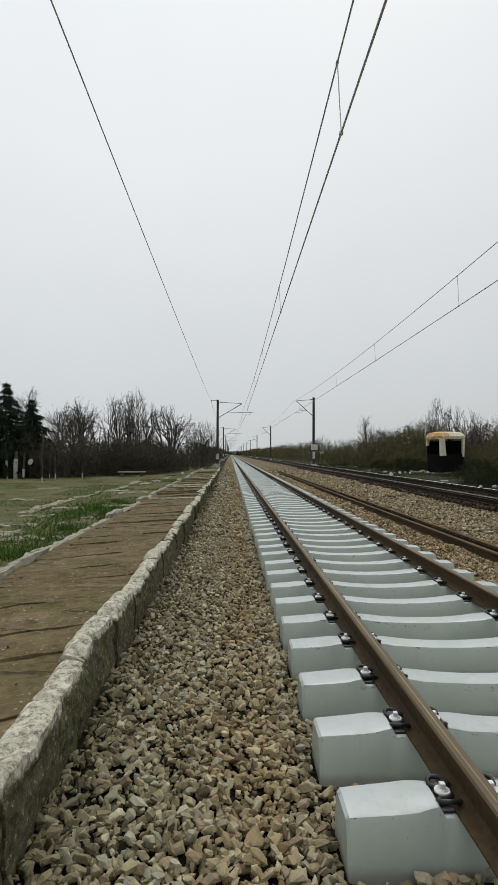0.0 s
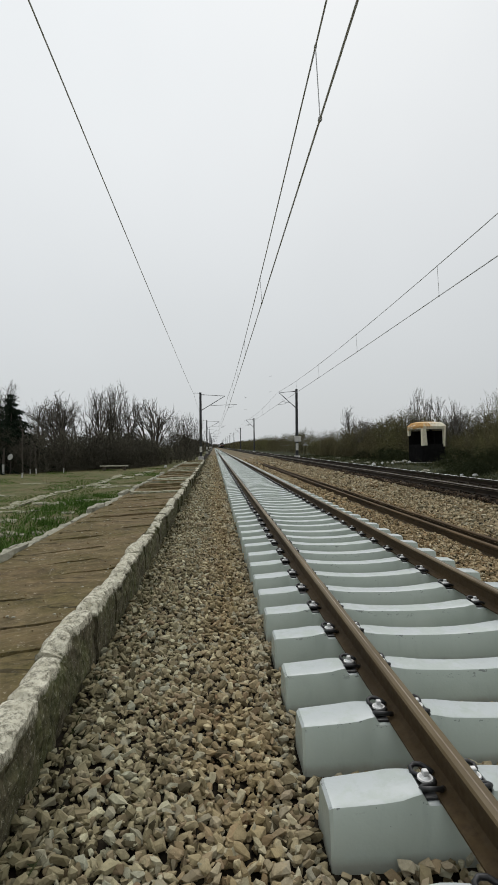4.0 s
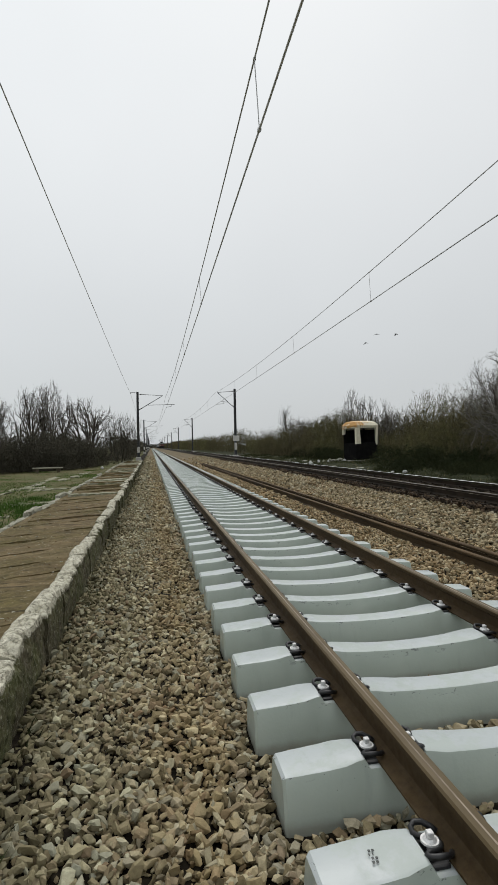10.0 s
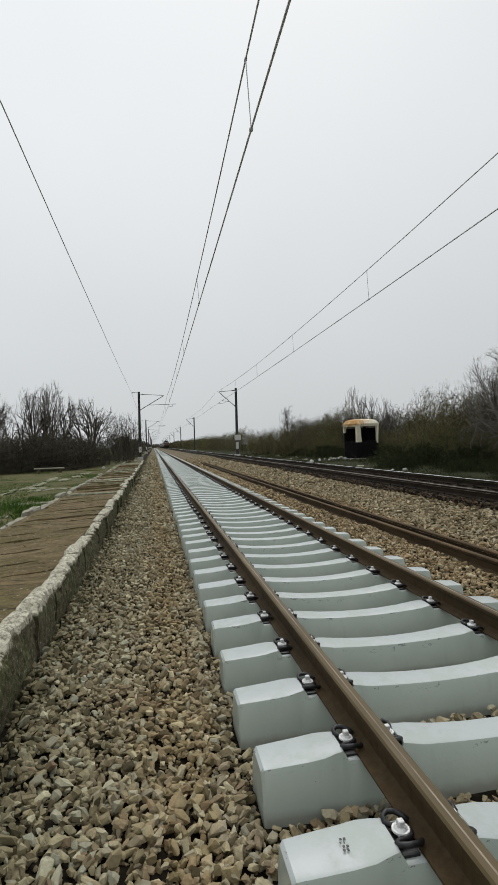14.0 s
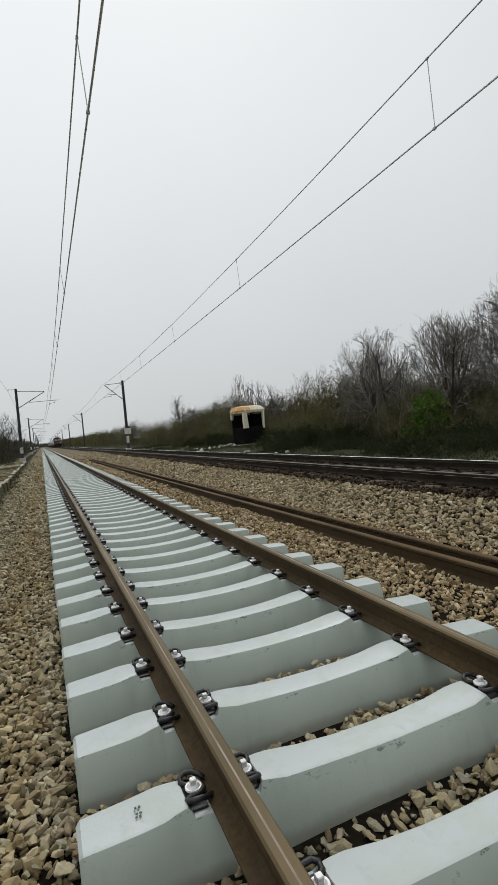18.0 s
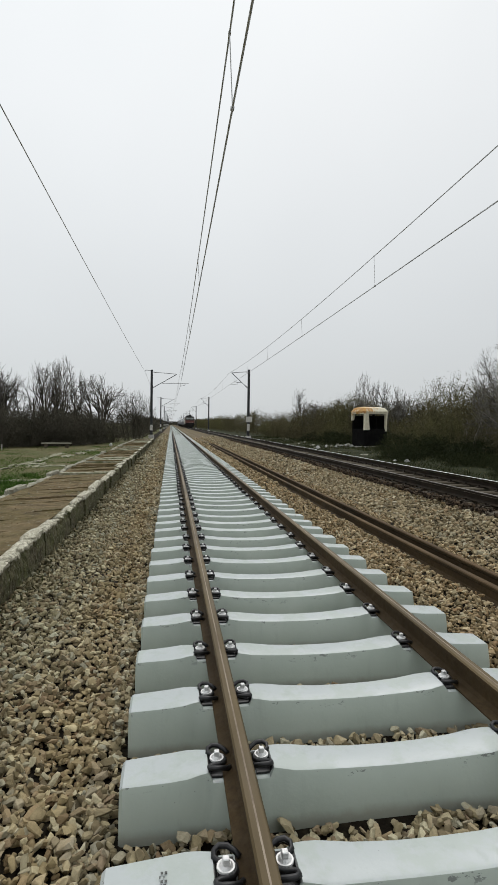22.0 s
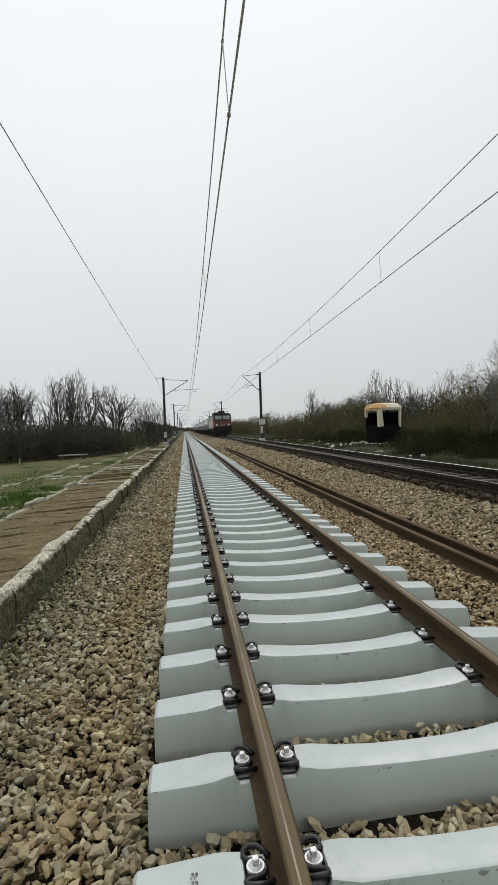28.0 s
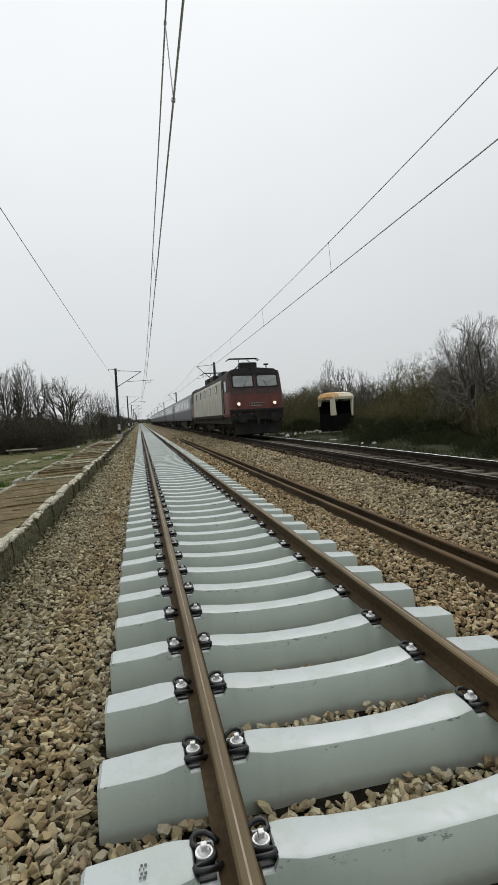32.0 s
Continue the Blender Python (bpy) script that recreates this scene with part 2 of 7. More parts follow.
def stained(k, colour):
    """Brown rail dust on the stones beside the sleeper ends."""
    reach = k.math("ADD", k.axis(0, "World"), k.math("MULTIPLY", k.noise(1.1, 5, 0.7, "World"), 0.9))
    band = k.math("MULTIPLY", k.ramp(k.math("ADD", reach, 2.0), (0.42, 0.0), (0.8, 0.85), (1.2, 0.7), (1.5, 0.2)), k.ramp(k.noise(0.7, 4, 0.6, "World"), (0.3, 0.55), (0.6, 1.0)))
    dull = k.mix(1.0, colour, k.mix(k.ramp(k.math("ADD", reach, 2.0), (0.35, 1.0), (0.75, 0.0)), (1.06, 1.08, 1.06), (0.99, 1.035, 0.98)), "MULTIPLY")
    return wall_dirt(k, k.mix(band, dull, (1.0, 0.91, 0.76), "MULTIPLY"))


STONE = material(
    "ballast_stone",
    lambda k: stained(k, k.mix(k.ramp(k.noise(45, 5, 0.65), (0.3, 0.0), (0.75, 0.5)), k.ramp(k.island(), (0, (0.05, 0.042, 0.026)), (0.14, (0.232, 0.190, 0.116)), (0.28, (0.354, 0.300, 0.193)), (0.4, (0.155, 0.113, 0.07)), (0.52, (0.403, 0.348, 0.231)), (0.64, (0.28, 0.212, 0.135)), (0.74, (0.3, 0.29, 0.232)), (0.84, (0.549, 0.492, 0.347)), (0.92, (0.2, 0.135, 0.085)), (1, (0.451, 0.426, 0.330))), (0.1, 0.08, 0.05))),
    0.86, 0.0, lambda k: (k.mix(0.4, k.noise(42, 4), k.noise(120, 4)), 0.6, 0.01), 0.12)
LOOSE_STONE = material(
    "loose_ballast_stone",
    lambda k: stained(k, k.mix(k.ramp(k.noise(2.2, 5, 0.65), (0.3, 0.0), (0.75, 0.5)), k.ramp(k.chance(), (0, (0.05, 0.042, 0.026)), (0.14, (0.232, 0.190, 0.116)), (0.28, (0.354, 0.300, 0.193)), (0.4, (0.155, 0.113, 0.07)), (0.52, (0.403, 0.348, 0.231)), (0.64, (0.28, 0.212, 0.135)), (0.74, (0.3, 0.29, 0.232)), (0.84, (0.549, 0.492, 0.347)), (0.92, (0.2, 0.135, 0.085)), (1, (0.451, 0.426, 0.330))), (0.1, 0.08, 0.05))),
    0.86, 0.0, lambda k: (k.mix(0.4, k.noise(1.3, 4), k.noise(3.4, 4)), 0.6, 0.01), 0.12)
RUST_STONE = material(
    "rust_stained_ballast_stone",
    lambda k: k.mix(1.0, k.mix(k.ramp(k.noise(40, 5, 0.65), (0.3, 0.0), (0.75, 0.5)), k.ramp(k.island(), (0, (0.075, 0.059, 0.031)), (0.14, (0.285, 0.221, 0.126)), (0.28, (0.435, 0.350, 0.210)), (0.4, (0.180, 0.126, 0.066)), (0.52, (0.495, 0.406, 0.252)), (0.64, (0.360, 0.249, 0.132)), (0.74, (0.360, 0.319, 0.216)), (0.84, (0.675, 0.574, 0.378)), (0.92, (0.255, 0.157, 0.080)), (1, (0.555, 0.497, 0.360))), (0.1, 0.08, 0.05)), (1.0, 0.97, 0.93), "MULTIPLY"),
    0.86, 0.0, lambda k: (k.mix(0.4, k.noise(42, 4), k.noise(120, 4)), 0.6, 0.01), 0.12)
BANK_STONE = material(
    "pale_bank_stone",
    lambda k: k.mix(1.0, k.mix(k.ramp(k.noise(45, 5, 0.65), (0.3, 0.0), (0.75, 0.5)), k.ramp(k.island(), (0, (0.069, 0.058, 0.033)), (0.14, (0.262, 0.218, 0.133)), (0.28, (0.400, 0.345, 0.222)), (0.4, (0.166, 0.124, 0.070)), (0.52, (0.455, 0.400, 0.267)), (0.64, (0.331, 0.246, 0.140)), (0.74, (0.331, 0.315, 0.229)), (0.84, (0.621, 0.566, 0.400)), (0.92, (0.235, 0.155, 0.085)), (1, (0.511, 0.490, 0.381))), (0.1, 0.08, 0.05)), (1.0, 0.97, 0.93), "MULTIPLY"),
    0.86, 0.0, lambda k: (k.mix(0.4, k.noise(42, 4), k.noise(120, 4)), 0.6, 0.01), 0.12)
LOOSE_TAN = material(
    "loose_tan_stone",
    lambda k: k.mix(1.0, k.mix(k.ramp(k.noise(2.2, 5, 0.65), (0.3, 0.0), (0.75, 0.5)), k.ramp(k.chance(), (0, (0.069, 0.058, 0.033)), (0.14, (0.262, 0.218, 0.133)), (0.28, (0.400, 0.345, 0.222)), (0.4, (0.166, 0.124, 0.070)), (0.52, (0.455, 0.400, 0.267)), (0.64, (0.331, 0.246, 0.140)), (0.74, (0.331, 0.315, 0.229)), (0.84, (0.621, 0.566, 0.400)), (0.92, (0.235, 0.155, 0.085)), (1, (0.511, 0.490, 0.381))), (0.1, 0.08, 0.05)), (1.0, 0.97, 0.93), "MULTIPLY"),
    0.86, 0.0, lambda k: (k.mix(0.4, k.noise(1.3, 4), k.noise(3.4, 4)), 0.6, 0.01), 0.12)
FAR_BALLAST = material(
    "distant_tan_ballast",
    lambda k: k.mix(k.ramp(k.noise(1.2, 5, 0.7, "World"), (0.35, 0.0), (0.65, 1.0)), k.ramp(k.noise(18, 5, 0.8, "World"), (0.3, (0.08, 0.062, 0.036)), (0.7, (0.23, 0.18, 0.108))),
                    k.ramp(k.noise(18, 5, 0.8, "World"), (0.3, (0.075, 0.06, 0.037)), (0.7, (0.19, 0.158, 0.105)))), 0.9, 0.0,
    lambda k: (k.noise(16, 5, 0.7, "World"), 0.8, 0.04), 0.1)
OILY_STONE = material(
    "oily_track_stone",
    lambda k: k.ramp(k.island(), (0.0, (0.014, 0.01, 0.007)), (0.5, (0.04, 0.028, 0.018)), (1.0, (0.1, 0.07, 0.045))),
    0.85, 0.0, lambda k: (k.noise(90, 4), 0.35, 0.004), 0.12)


def ground_colour(k):
    x = k.axis(0, "World")
    dirt = k.ramp(k.noise(3.5, 6, 0.65, "World"), (0.3, (0.06, 0.05, 0.033)), (0.7, (0.14, 0.118, 0.08)))
    grass = k.mix(k.ramp(k.noise(1.1, 6, 0.7, "World"), (0.32, 0.0), (0.54, 1.0)),
                  k.ramp(k.noise(9, 6, 0.7, "World"), (0.3, (0.022, 0.042, 0.009)), (0.7, (0.075, 0.11, 0.03))),
                  k.ramp(k.noise(6, 6, 0.7, "World"), (0.3, (0.064, 0.062, 0.028)), (0.7, (0.17, 0.15, 0.082))))
    # near-black: shade of the gaps between ballast stones is put into this colour
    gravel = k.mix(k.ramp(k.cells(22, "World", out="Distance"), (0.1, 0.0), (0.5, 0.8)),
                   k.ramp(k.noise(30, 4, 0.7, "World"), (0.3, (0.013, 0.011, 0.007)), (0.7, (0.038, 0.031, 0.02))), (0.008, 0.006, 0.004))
    wob = k.math("ADD", x, k.math("MULTIPLY", k.noise(0.8, 4, 0.6, "World"), 0.6))
    left = k.math("LESS_THAN", wob, -3.1)
    right = k.math("GREATER_THAN", wob, 7.1)
    scrub = k.mix(k.ramp(k.noise(0.9, 5, 0.7, "World"), (0.28, 0.0), (0.46, 1.0)), dirt,
                  k.ramp(k.noise(5, 6, 0.7, "World"), (0.3, (0.014, 0.018, 0.008)), (0.7, (0.036, 0.04, 0.018))))
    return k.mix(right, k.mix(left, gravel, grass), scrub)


GROUND = material("trackside_ground", ground_colour, 0.95, 0.0,
                  lambda k: (k.mix(0.5, k.noise(14, 6, 0.7, "World"), k.cells(20, "World")), 0.7, 0.03), 0.08)
SLAB = material(
    "mossy_platform_slab",
    lambda k: k.mix(k.ramp(k.noise(2.2, 7, 0.75, stretch=(0.5, 3.2, 1)), (0.56, 0.0), (0.62, 0.75)), k.mix(k.ramp(k.noise(26, 5, 0.8), (0.6, 0.0), (0.66, 0.7)), k.mix(k.ramp(k.noise(1.4, 6, 0.7, "World"), (0.42, 0.0), (0.66, 1.0)),
                    k.mix(k.chance(), k.ramp(k.noise(5, 6, 0.75), (0.34, (0.05, 0.037, 0.019)), (0.66, (0.19, 0.14, 0.074))),
                          k.ramp(k.noise(4, 6, 0.75), (0.34, (0.075, 0.058, 0.031)), (0.66, (0.215, 0.164, 0.092)))),
                    k.ramp(k.noise(14, 6, 0.75), (0.34, (0.04, 0.036, 0.014)), (0.66, (0.15, 0.12, 0.052)))), (0.42, 0.38, 0.29)), (0.03, 0.024, 0.013)),
    0.95, 0.0, lambda k: (k.noise(30, 6, 0.7), 0.5, 0.012), 0.12)
KERB = material(
    "weathered_kerb_concrete",
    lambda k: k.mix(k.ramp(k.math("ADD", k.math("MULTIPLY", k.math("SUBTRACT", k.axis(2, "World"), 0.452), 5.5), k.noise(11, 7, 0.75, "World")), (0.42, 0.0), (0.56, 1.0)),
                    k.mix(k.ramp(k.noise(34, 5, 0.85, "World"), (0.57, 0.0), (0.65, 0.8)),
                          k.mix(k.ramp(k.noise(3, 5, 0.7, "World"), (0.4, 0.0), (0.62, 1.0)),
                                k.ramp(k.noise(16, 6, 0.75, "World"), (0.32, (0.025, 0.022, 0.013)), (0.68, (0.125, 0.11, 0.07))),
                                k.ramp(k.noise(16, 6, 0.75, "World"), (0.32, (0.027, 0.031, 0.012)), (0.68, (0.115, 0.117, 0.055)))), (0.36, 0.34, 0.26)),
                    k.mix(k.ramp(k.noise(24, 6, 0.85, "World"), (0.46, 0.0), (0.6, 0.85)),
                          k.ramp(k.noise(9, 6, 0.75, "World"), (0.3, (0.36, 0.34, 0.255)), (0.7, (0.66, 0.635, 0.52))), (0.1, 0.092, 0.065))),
    0.92, 0.0, lambda k: (k.mix(0.5, k.noise(30, 7, 0.75, "World"), k.cells(26, "World")), 0.8, 0.02), 0.12)
PAVING = material(
    "overgrown_paving", lambda k: k.mix(k.ramp(k.noise(5, 6, 0.75, "World"), (0.43, 0.0), (0.6, 0.9)), k.ramp(k.noise(12, 6, 0.7), (0.3, (0.22, 0.215, 0.15)), (0.7, (0.42, 0.405, 0.32))),
                                        k.ramp(k.noise(20, 5, 0.7), (0.3, (0.05, 0.06, 0.02)), (0.7, (0.13, 0.135, 0.06)))), 0.95, 0.0,
    lambda k: (k.noise(25, 5, 0.7), 0.5, 0.015), 0.1)
PALE_STONE = material(
    "pale_broken_concrete", lambda k: k.ramp(k.noise(6, 6, 0.7), (0.3, (0.2, 0.195, 0.145)), (0.7, (0.38, 0.37, 0.3))), 0.95, 0.0,
    lambda k: (k.noise(25, 5, 0.7), 0.5, 0.015), 0.12)
MAST = plain("dark_mast_steel", (0.05, 0.052, 0.055), 0.6, 0.4, 0.3, 3)
MAST_FOOT = plain("mast_foot_concrete", (0.4, 0.39, 0.36), 0.9, 0, 0.25, 5)
WIRE = plain("weathered_copper_wire", (0.5, 0.505, 0.51), 0.55, 0.1, 0.1, 5)
PORCELAIN = plain("brown_porcelain", (0.06, 0.035, 0.025), 0.25, 0, 0.2, 10)
SIGN_WHITE = plain("dirty_white_sign", (0.5, 0.49, 0.45), 0.6, 0, 0.2, 8)


def burnt(k):
    return k.mix(k.ramp(k.noise(3, 6, 0.7), (0.45, 0.0), (0.7, 0.7)), (0.004, 0.004, 0.004), (0.014, 0.013, 0.012))


BURNT = material("blackened_panel", burnt, 0.85, 0.0, lambda k: (k.noise(20, 5), 0.3, 0.01), 0.1)
CREAM_PAINT = material(
    "cream_paint_with_rust",
    lambda k: k.mix(k.ramp(k.math("ADD", k.noise(2.6, 6, 0.7), k.math("ADD", k.math("MULTIPLY", k.axis(0), -0.17), k.math("MULTIPLY", k.math("SUBTRACT", k.axis(2), 2.36), 0.5))), (0.3, 0.0), (0.42, 1.0)),
                    k.ramp(k.noise(8, 5), (0.3, (0.6, 0.55, 0.4)), (0.7, (0.74, 0.7, 0.55))),
                    k.ramp(k.noise(9, 6, 0.7), (0.3, (0.33, 0.14, 0.03)), (0.7, (0.6, 0.36, 0.1)))),
    0.65, 0.0, lambda k: (k.noise(30, 5), 0.25, 0.006))
RED_PAINT = material(
    "faded_red_loco_paint",
    lambda k: k.mix(k.ramp(k.noise(3, 6, 0.7, stretch=(1, 1, 0.4)), (0.4, 0.0), (0.7, 0.8)),
                    k.ramp(k.noise(1.2, 5), (0.3, (0.1, 0.028, 0.02)), (0.7, (0.2, 0.05, 0.033))), (0.035, 0.022, 0.017)),
    0.5, 0.0, lambda k: (k.noise(20, 4), 0.1, 0.004))
CREAM_SIDE = material(
    "grimy_cream_loco_paint",
    lambda k: k.mix(k.ramp(k.noise(2, 6, 0.7, stretch=(1, 1, 0.25)), (0.45, 0.0), (0.8, 0.8)),
                    k.ramp(k.noise(1.2, 5), (0.3, (0.4, 0.385, 0.31)), (0.7, (0.52, 0.5, 0.41))), (0.16, 0.14, 0.1)),
    0.55, 0.0, lambda k: (k.axis(1), 0.0, 0.0))
GRIMY_RED = plain("grimy_dark_red_paint", (0.042, 0.019, 0.015), 0.7, 0, 0.5, 3)
SOOT = plain("sooty_dark_paint", (0.016, 0.016, 0.0145), 0.7, 0.0, 0.5, 2.5, 0.25)
UNDER = plain("brown_brake_dust", (0.03, 0.025, 0.019), 0.9, 0.0, 0.5, 3, 0.15)
GLASS = material("train_window", lambda k: k.ramp(k.noise(1.5, 3), (0.3, (0.03, 0.035, 0.04)), (0.7, (0.07, 0.08, 0.085))), 0.08, 0.0, None, 0.9)
SCREEN = material("dusty_windscreen", lambda k: k.ramp(k.noise(2.5, 4), (0.3, (0.16, 0.175, 0.17)), (0.7, (0.27, 0.285, 0.275))), 0.12, 0.0, None, 0.8)
COACH_BLUE = plain("dark_blue_coach_paint", (0.034, 0.038, 0.05), 0.45, 0, 0.3, 1.5)
COACH_GREY = plain("grey_white_coach_paint", (0.32, 0.335, 0.33), 0.45, 0, 0.2, 1.5)
COACH_ROOF = plain("grey_coach_roof", (0.15, 0.155, 0.155), 0.6, 0, 0.25, 1.5)
PLATE_WHITE = plain("worn_white_lettering", (0.24, 0.22, 0.2), 0.6, 0, 0.4, 12)


def lamp_material():
    m = bpy.data.materials.new("lit_headlight")
    m.use_nodes = True
    b = m.node_tree.nodes["Principled BSDF"]
    b.inputs["Base Color"].default_value = (0.9, 0.86, 0.8, 1)
    b.inputs["Emission Color"].default_value = (1.0, 0.84, 0.68, 1)
    b.inputs["Emission Strength"].default_value = 0.7
    return m


HEADLIGHT = lamp_material()


def bark(name, dark, light, island=True):
    # every plant has its own depth of tone
    own = lambda k: k.mix(k.math("MULTIPLY", k.chance(), 0.55), k.ramp(k.island() if island else k.noise(5, 5, 0.7), (0.0, dark), (1.0, light)), tuple(c * 0.8 for c in dark))
    return material(name, own, 0.9, 0.0, None, 0.08)


TWIG_DARK = bark("dark_bare_twigs", (0.036, 0.034, 0.025), (0.145, 0.133, 0.102))
TWIG_BROWN = bark("brown_bare_twigs", (0.045, 0.041, 0.022), (0.22, 0.194, 0.105))
TWIG_OLIVE = bark("olive_budding_twigs", (0.044, 0.046, 0.02), (0.225, 0.208, 0.095))
TWIG_GREY = bark("grey_tree_twigs", (0.045, 0.041, 0.035), (0.19, 0.175, 0.15))
TWIG_PALE = bark("pale_grey_tree_twigs", (0.08, 0.075, 0.065), (0.27, 0.25, 0.22))
TRUNK = bark("grey_brown_bark", (0.045, 0.038, 0.031), (0.12, 0.105, 0.09), False)
LEAF_GREEN = bark("fresh_green_leaves", (0.06, 0.12, 0.018), (0.15, 0.25, 0.045))
WEED = bark("low_weeds", (0.016, 0.022, 0.009), (0.055, 0.062, 0.026))
GRASS = bark("meadow_grass", (0.042, 0.085, 0.014), (0.125, 0.19, 0.045))
LUSH = bark("lush_spring_grass", (0.04, 0.085, 0.015), (0.115, 0.195, 0.042))
DRY_GRASS = bark("dry_grass", (0.13, 0.112, 0.056), (0.27, 0.235, 0.128))
NEEDLES = bark("dark_spruce_needles", (0.007, 0.013, 0.008), (0.028, 0.04, 0.022))
LEAF_DRY = bark("dry_fallen_leaves", (0.1, 0.06, 0.03), (0.28, 0.2, 0.11))
PLASTIC_WHITE = plain("dirty_white_plastic", (0.45, 0.45, 0.43), 0.5, 0, 0.2, 12)
FEATHER = plain("dark_grey_feathers", (0.04, 0.04, 0.045), 0.8, 0, 0.3, 20)


# ---- mesh helpers ----
def part(name, bm, mat, parent=None, label="", smooth=False):
    me = bpy.data.meshes.new(name)
    bm.normal_update()
    bm.to_mesh(me)
    bm.free()
    mats = mat if isinstance(mat, (list, tuple)) else [mat]
    for m in mats:
        me.materials.append(m)
    if smooth:
        me.polygons.foreach_set("use_smooth", [True] * len(me.polygons))
    ob = new(name, me)
    ob.parent = parent
    return tagged(ob, label)


def share(name, me, parent, m=Matrix(), label=""):
    ob = new(name, me)
    ob.parent = parent
    ob.matrix_basis = m
    return tagged(ob, label)


def root(name, label, category, group="", m=Matrix(), kind=""):
    ob = new(name)
    ob.matrix_basis = m
    ob.empty_display_size = 0.1
    return tagged(ob, label, category, group, kind)


def box(bm, lo, hi, bevel=0.0, m=None):
    c = [(a + b) / 2 for a, b in zip(lo, hi)]
    s = [abs(b - a) for a, b in zip(lo, hi)]
    out = bmesh.ops.create_cube(bm, size=1, matrix=Matrix.LocRotScale(c, None, s))
    vs = out["verts"]
    if bevel:
        es = list({e for v in vs for e in v.link_edges})
        r = bmesh.ops.bevel(bm, geom=es, offset=bevel, segments=1, affect="EDGES", profile=0.5)
        vs = list({v for f in r["faces"] for v in f.verts} | {v for v in vs if v.is_valid})
    if m:
        bmesh.ops.transform(bm, matrix=m, verts=vs)
    return vs


def rod(bm, a, b, r0, r1=None, sides=8, caps=True):
    a, b = Vector(a), Vector(b)
    d = b - a
    m = Matrix.Translation((a + b) / 2) @ d.to_track_quat("Z", "Y").to_matrix().to_4x4()
    return bmesh.ops.create_cone(bm, cap_ends=caps, segments=sides, radius1=r0, radius2=r0 if r1 is None else r1, depth=d.length, matrix=m)["verts"]


def sweep(bm, profile, stations, closed=True, caps=True, mat=0):
    """Join copies of a profile [(u, v)] set at stations, each a function or matrix that maps (u, v) to a place."""
    rings = [[bm.verts.new(st(u, v)) for u, v in profile] for st in stations]
    n = len(profile)
    for a, b in zip(rings, rings[1:]):
        for i in range(n if closed else n - 1):
            f = bm.faces.new((a[i], a[(i + 1) % n], b[(i + 1) % n], b[i]))
            f.material_index = mat
    if caps and closed:
        bm.faces.new(rings[0][::-1])
        bm.faces.new(rings[-1])
    return rings


def mesh_from(name, verts, faces, mat):
    me = bpy.data.meshes.new(name)
    me.from_pydata(verts, [], faces)
    for m in mat if isinstance(mat, (list, tuple)) else [mat]:
        me.materials.append(m)
    return me


def tris(name, v, f, mat):
    """A mesh from numpy arrays of places (n, 3) and triangles (m, 3)."""
    me = bpy.data.meshes.new(name)
    me.vertices.add(len(v))
    me.vertices.foreach_set("co", np.ascontiguousarray(v, dtype=np.float32).ravel())
    me.loops.add(len(f) * 3)
    me.loops.foreach_set("vertex_index", np.ascontiguousarray(f, dtype=np.int32).ravel())
    me.polygons.add(len(f))
    me.polygons.foreach_set("loop_start", np.arange(0, len(f) * 3, 3, dtype=np.int32))
    me.polygons.foreach_set("use_smooth", np.zeros(len(f), dtype=bool))
    me.update(calc_edges=True)
    me.materials.append(mat)
    return me


# ---- the lie of the land ----
T2X, R2 = 5.15, 0.68  # centre and rail top of the old track
EDGE_X = -2.58        # face of the platform wall


def edge_x(y):
    return EDGE_X + 0.0 * y


PROFILE = [(-400, 2.2), (-60, 0.6), (-18, 0.3), (-9, 0.27), (-4.4, 0.27), (-3.9, 0.3), (-2.75, 0.12), (-2.3, 0.09), (-1.75, 0.03), (-1.4, -0.03), (1.4, -0.03), (1.65, 0.06), (1.9, 0.12),
           (2.45, 0.13), (2.65, 0.2), (3.2, 0.27), (3.75, 0.41), (3.95, 0.4), (4.2, 0.355), (6.3, 0.355), (6.6, 0.36), (7.4, 0.3), (9.0, 0.48), (12, 0.62), (20, 0.8), (60, 1.0), (400, 2.0)]


def land(x, y=0.0):
    for (a, za), (b, zb) in zip(PROFILE, PROFILE[1:]):
        if x <= b:
            return za + (zb - za) * max(0.0, (x - a) / (b - a))
    return PROFILE[-1][1]


def build_ground():
    xs = sorted({x for x, _ in PROFILE} | {-4000, -1500, 1500, 4000, -30, -14, -6.5, 10.5, 15, 30} | {i * 0.7 for i in range(-17, 26)})
    ys = [-800, -200, -60, -25, -10] + [i * 1.0 for i in range(-5, 70)] + [75, 85, 100, 130, 180, 260, 400, 700, 1200, 2500, 4500]
    verts = []
    for y in ys:
        for x in xs:
            amp = 0.0 if -4.2 < x < 7.2 else min(1.0, (abs(x - 1.5) - 5.5) / 6) * 0.09
            verts.append((x, y, land(x, y) + amp * (noise.noise((x * 0.35, y * 0.35, 3.1)) + 0.6 * noise.noise((x * 1.1, y * 1.1, 7.7)))))
    n = len(xs)
    faces = [(j * n + i, j * n + i + 1, (j + 1) * n + i + 1, (j + 1) * n + i) for j in range(len(ys) - 1) for i in range(n - 1)]
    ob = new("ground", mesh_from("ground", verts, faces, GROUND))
    tagged(ob, "trackside ground of gravel, grass and dirt", "ground", kind="structure")


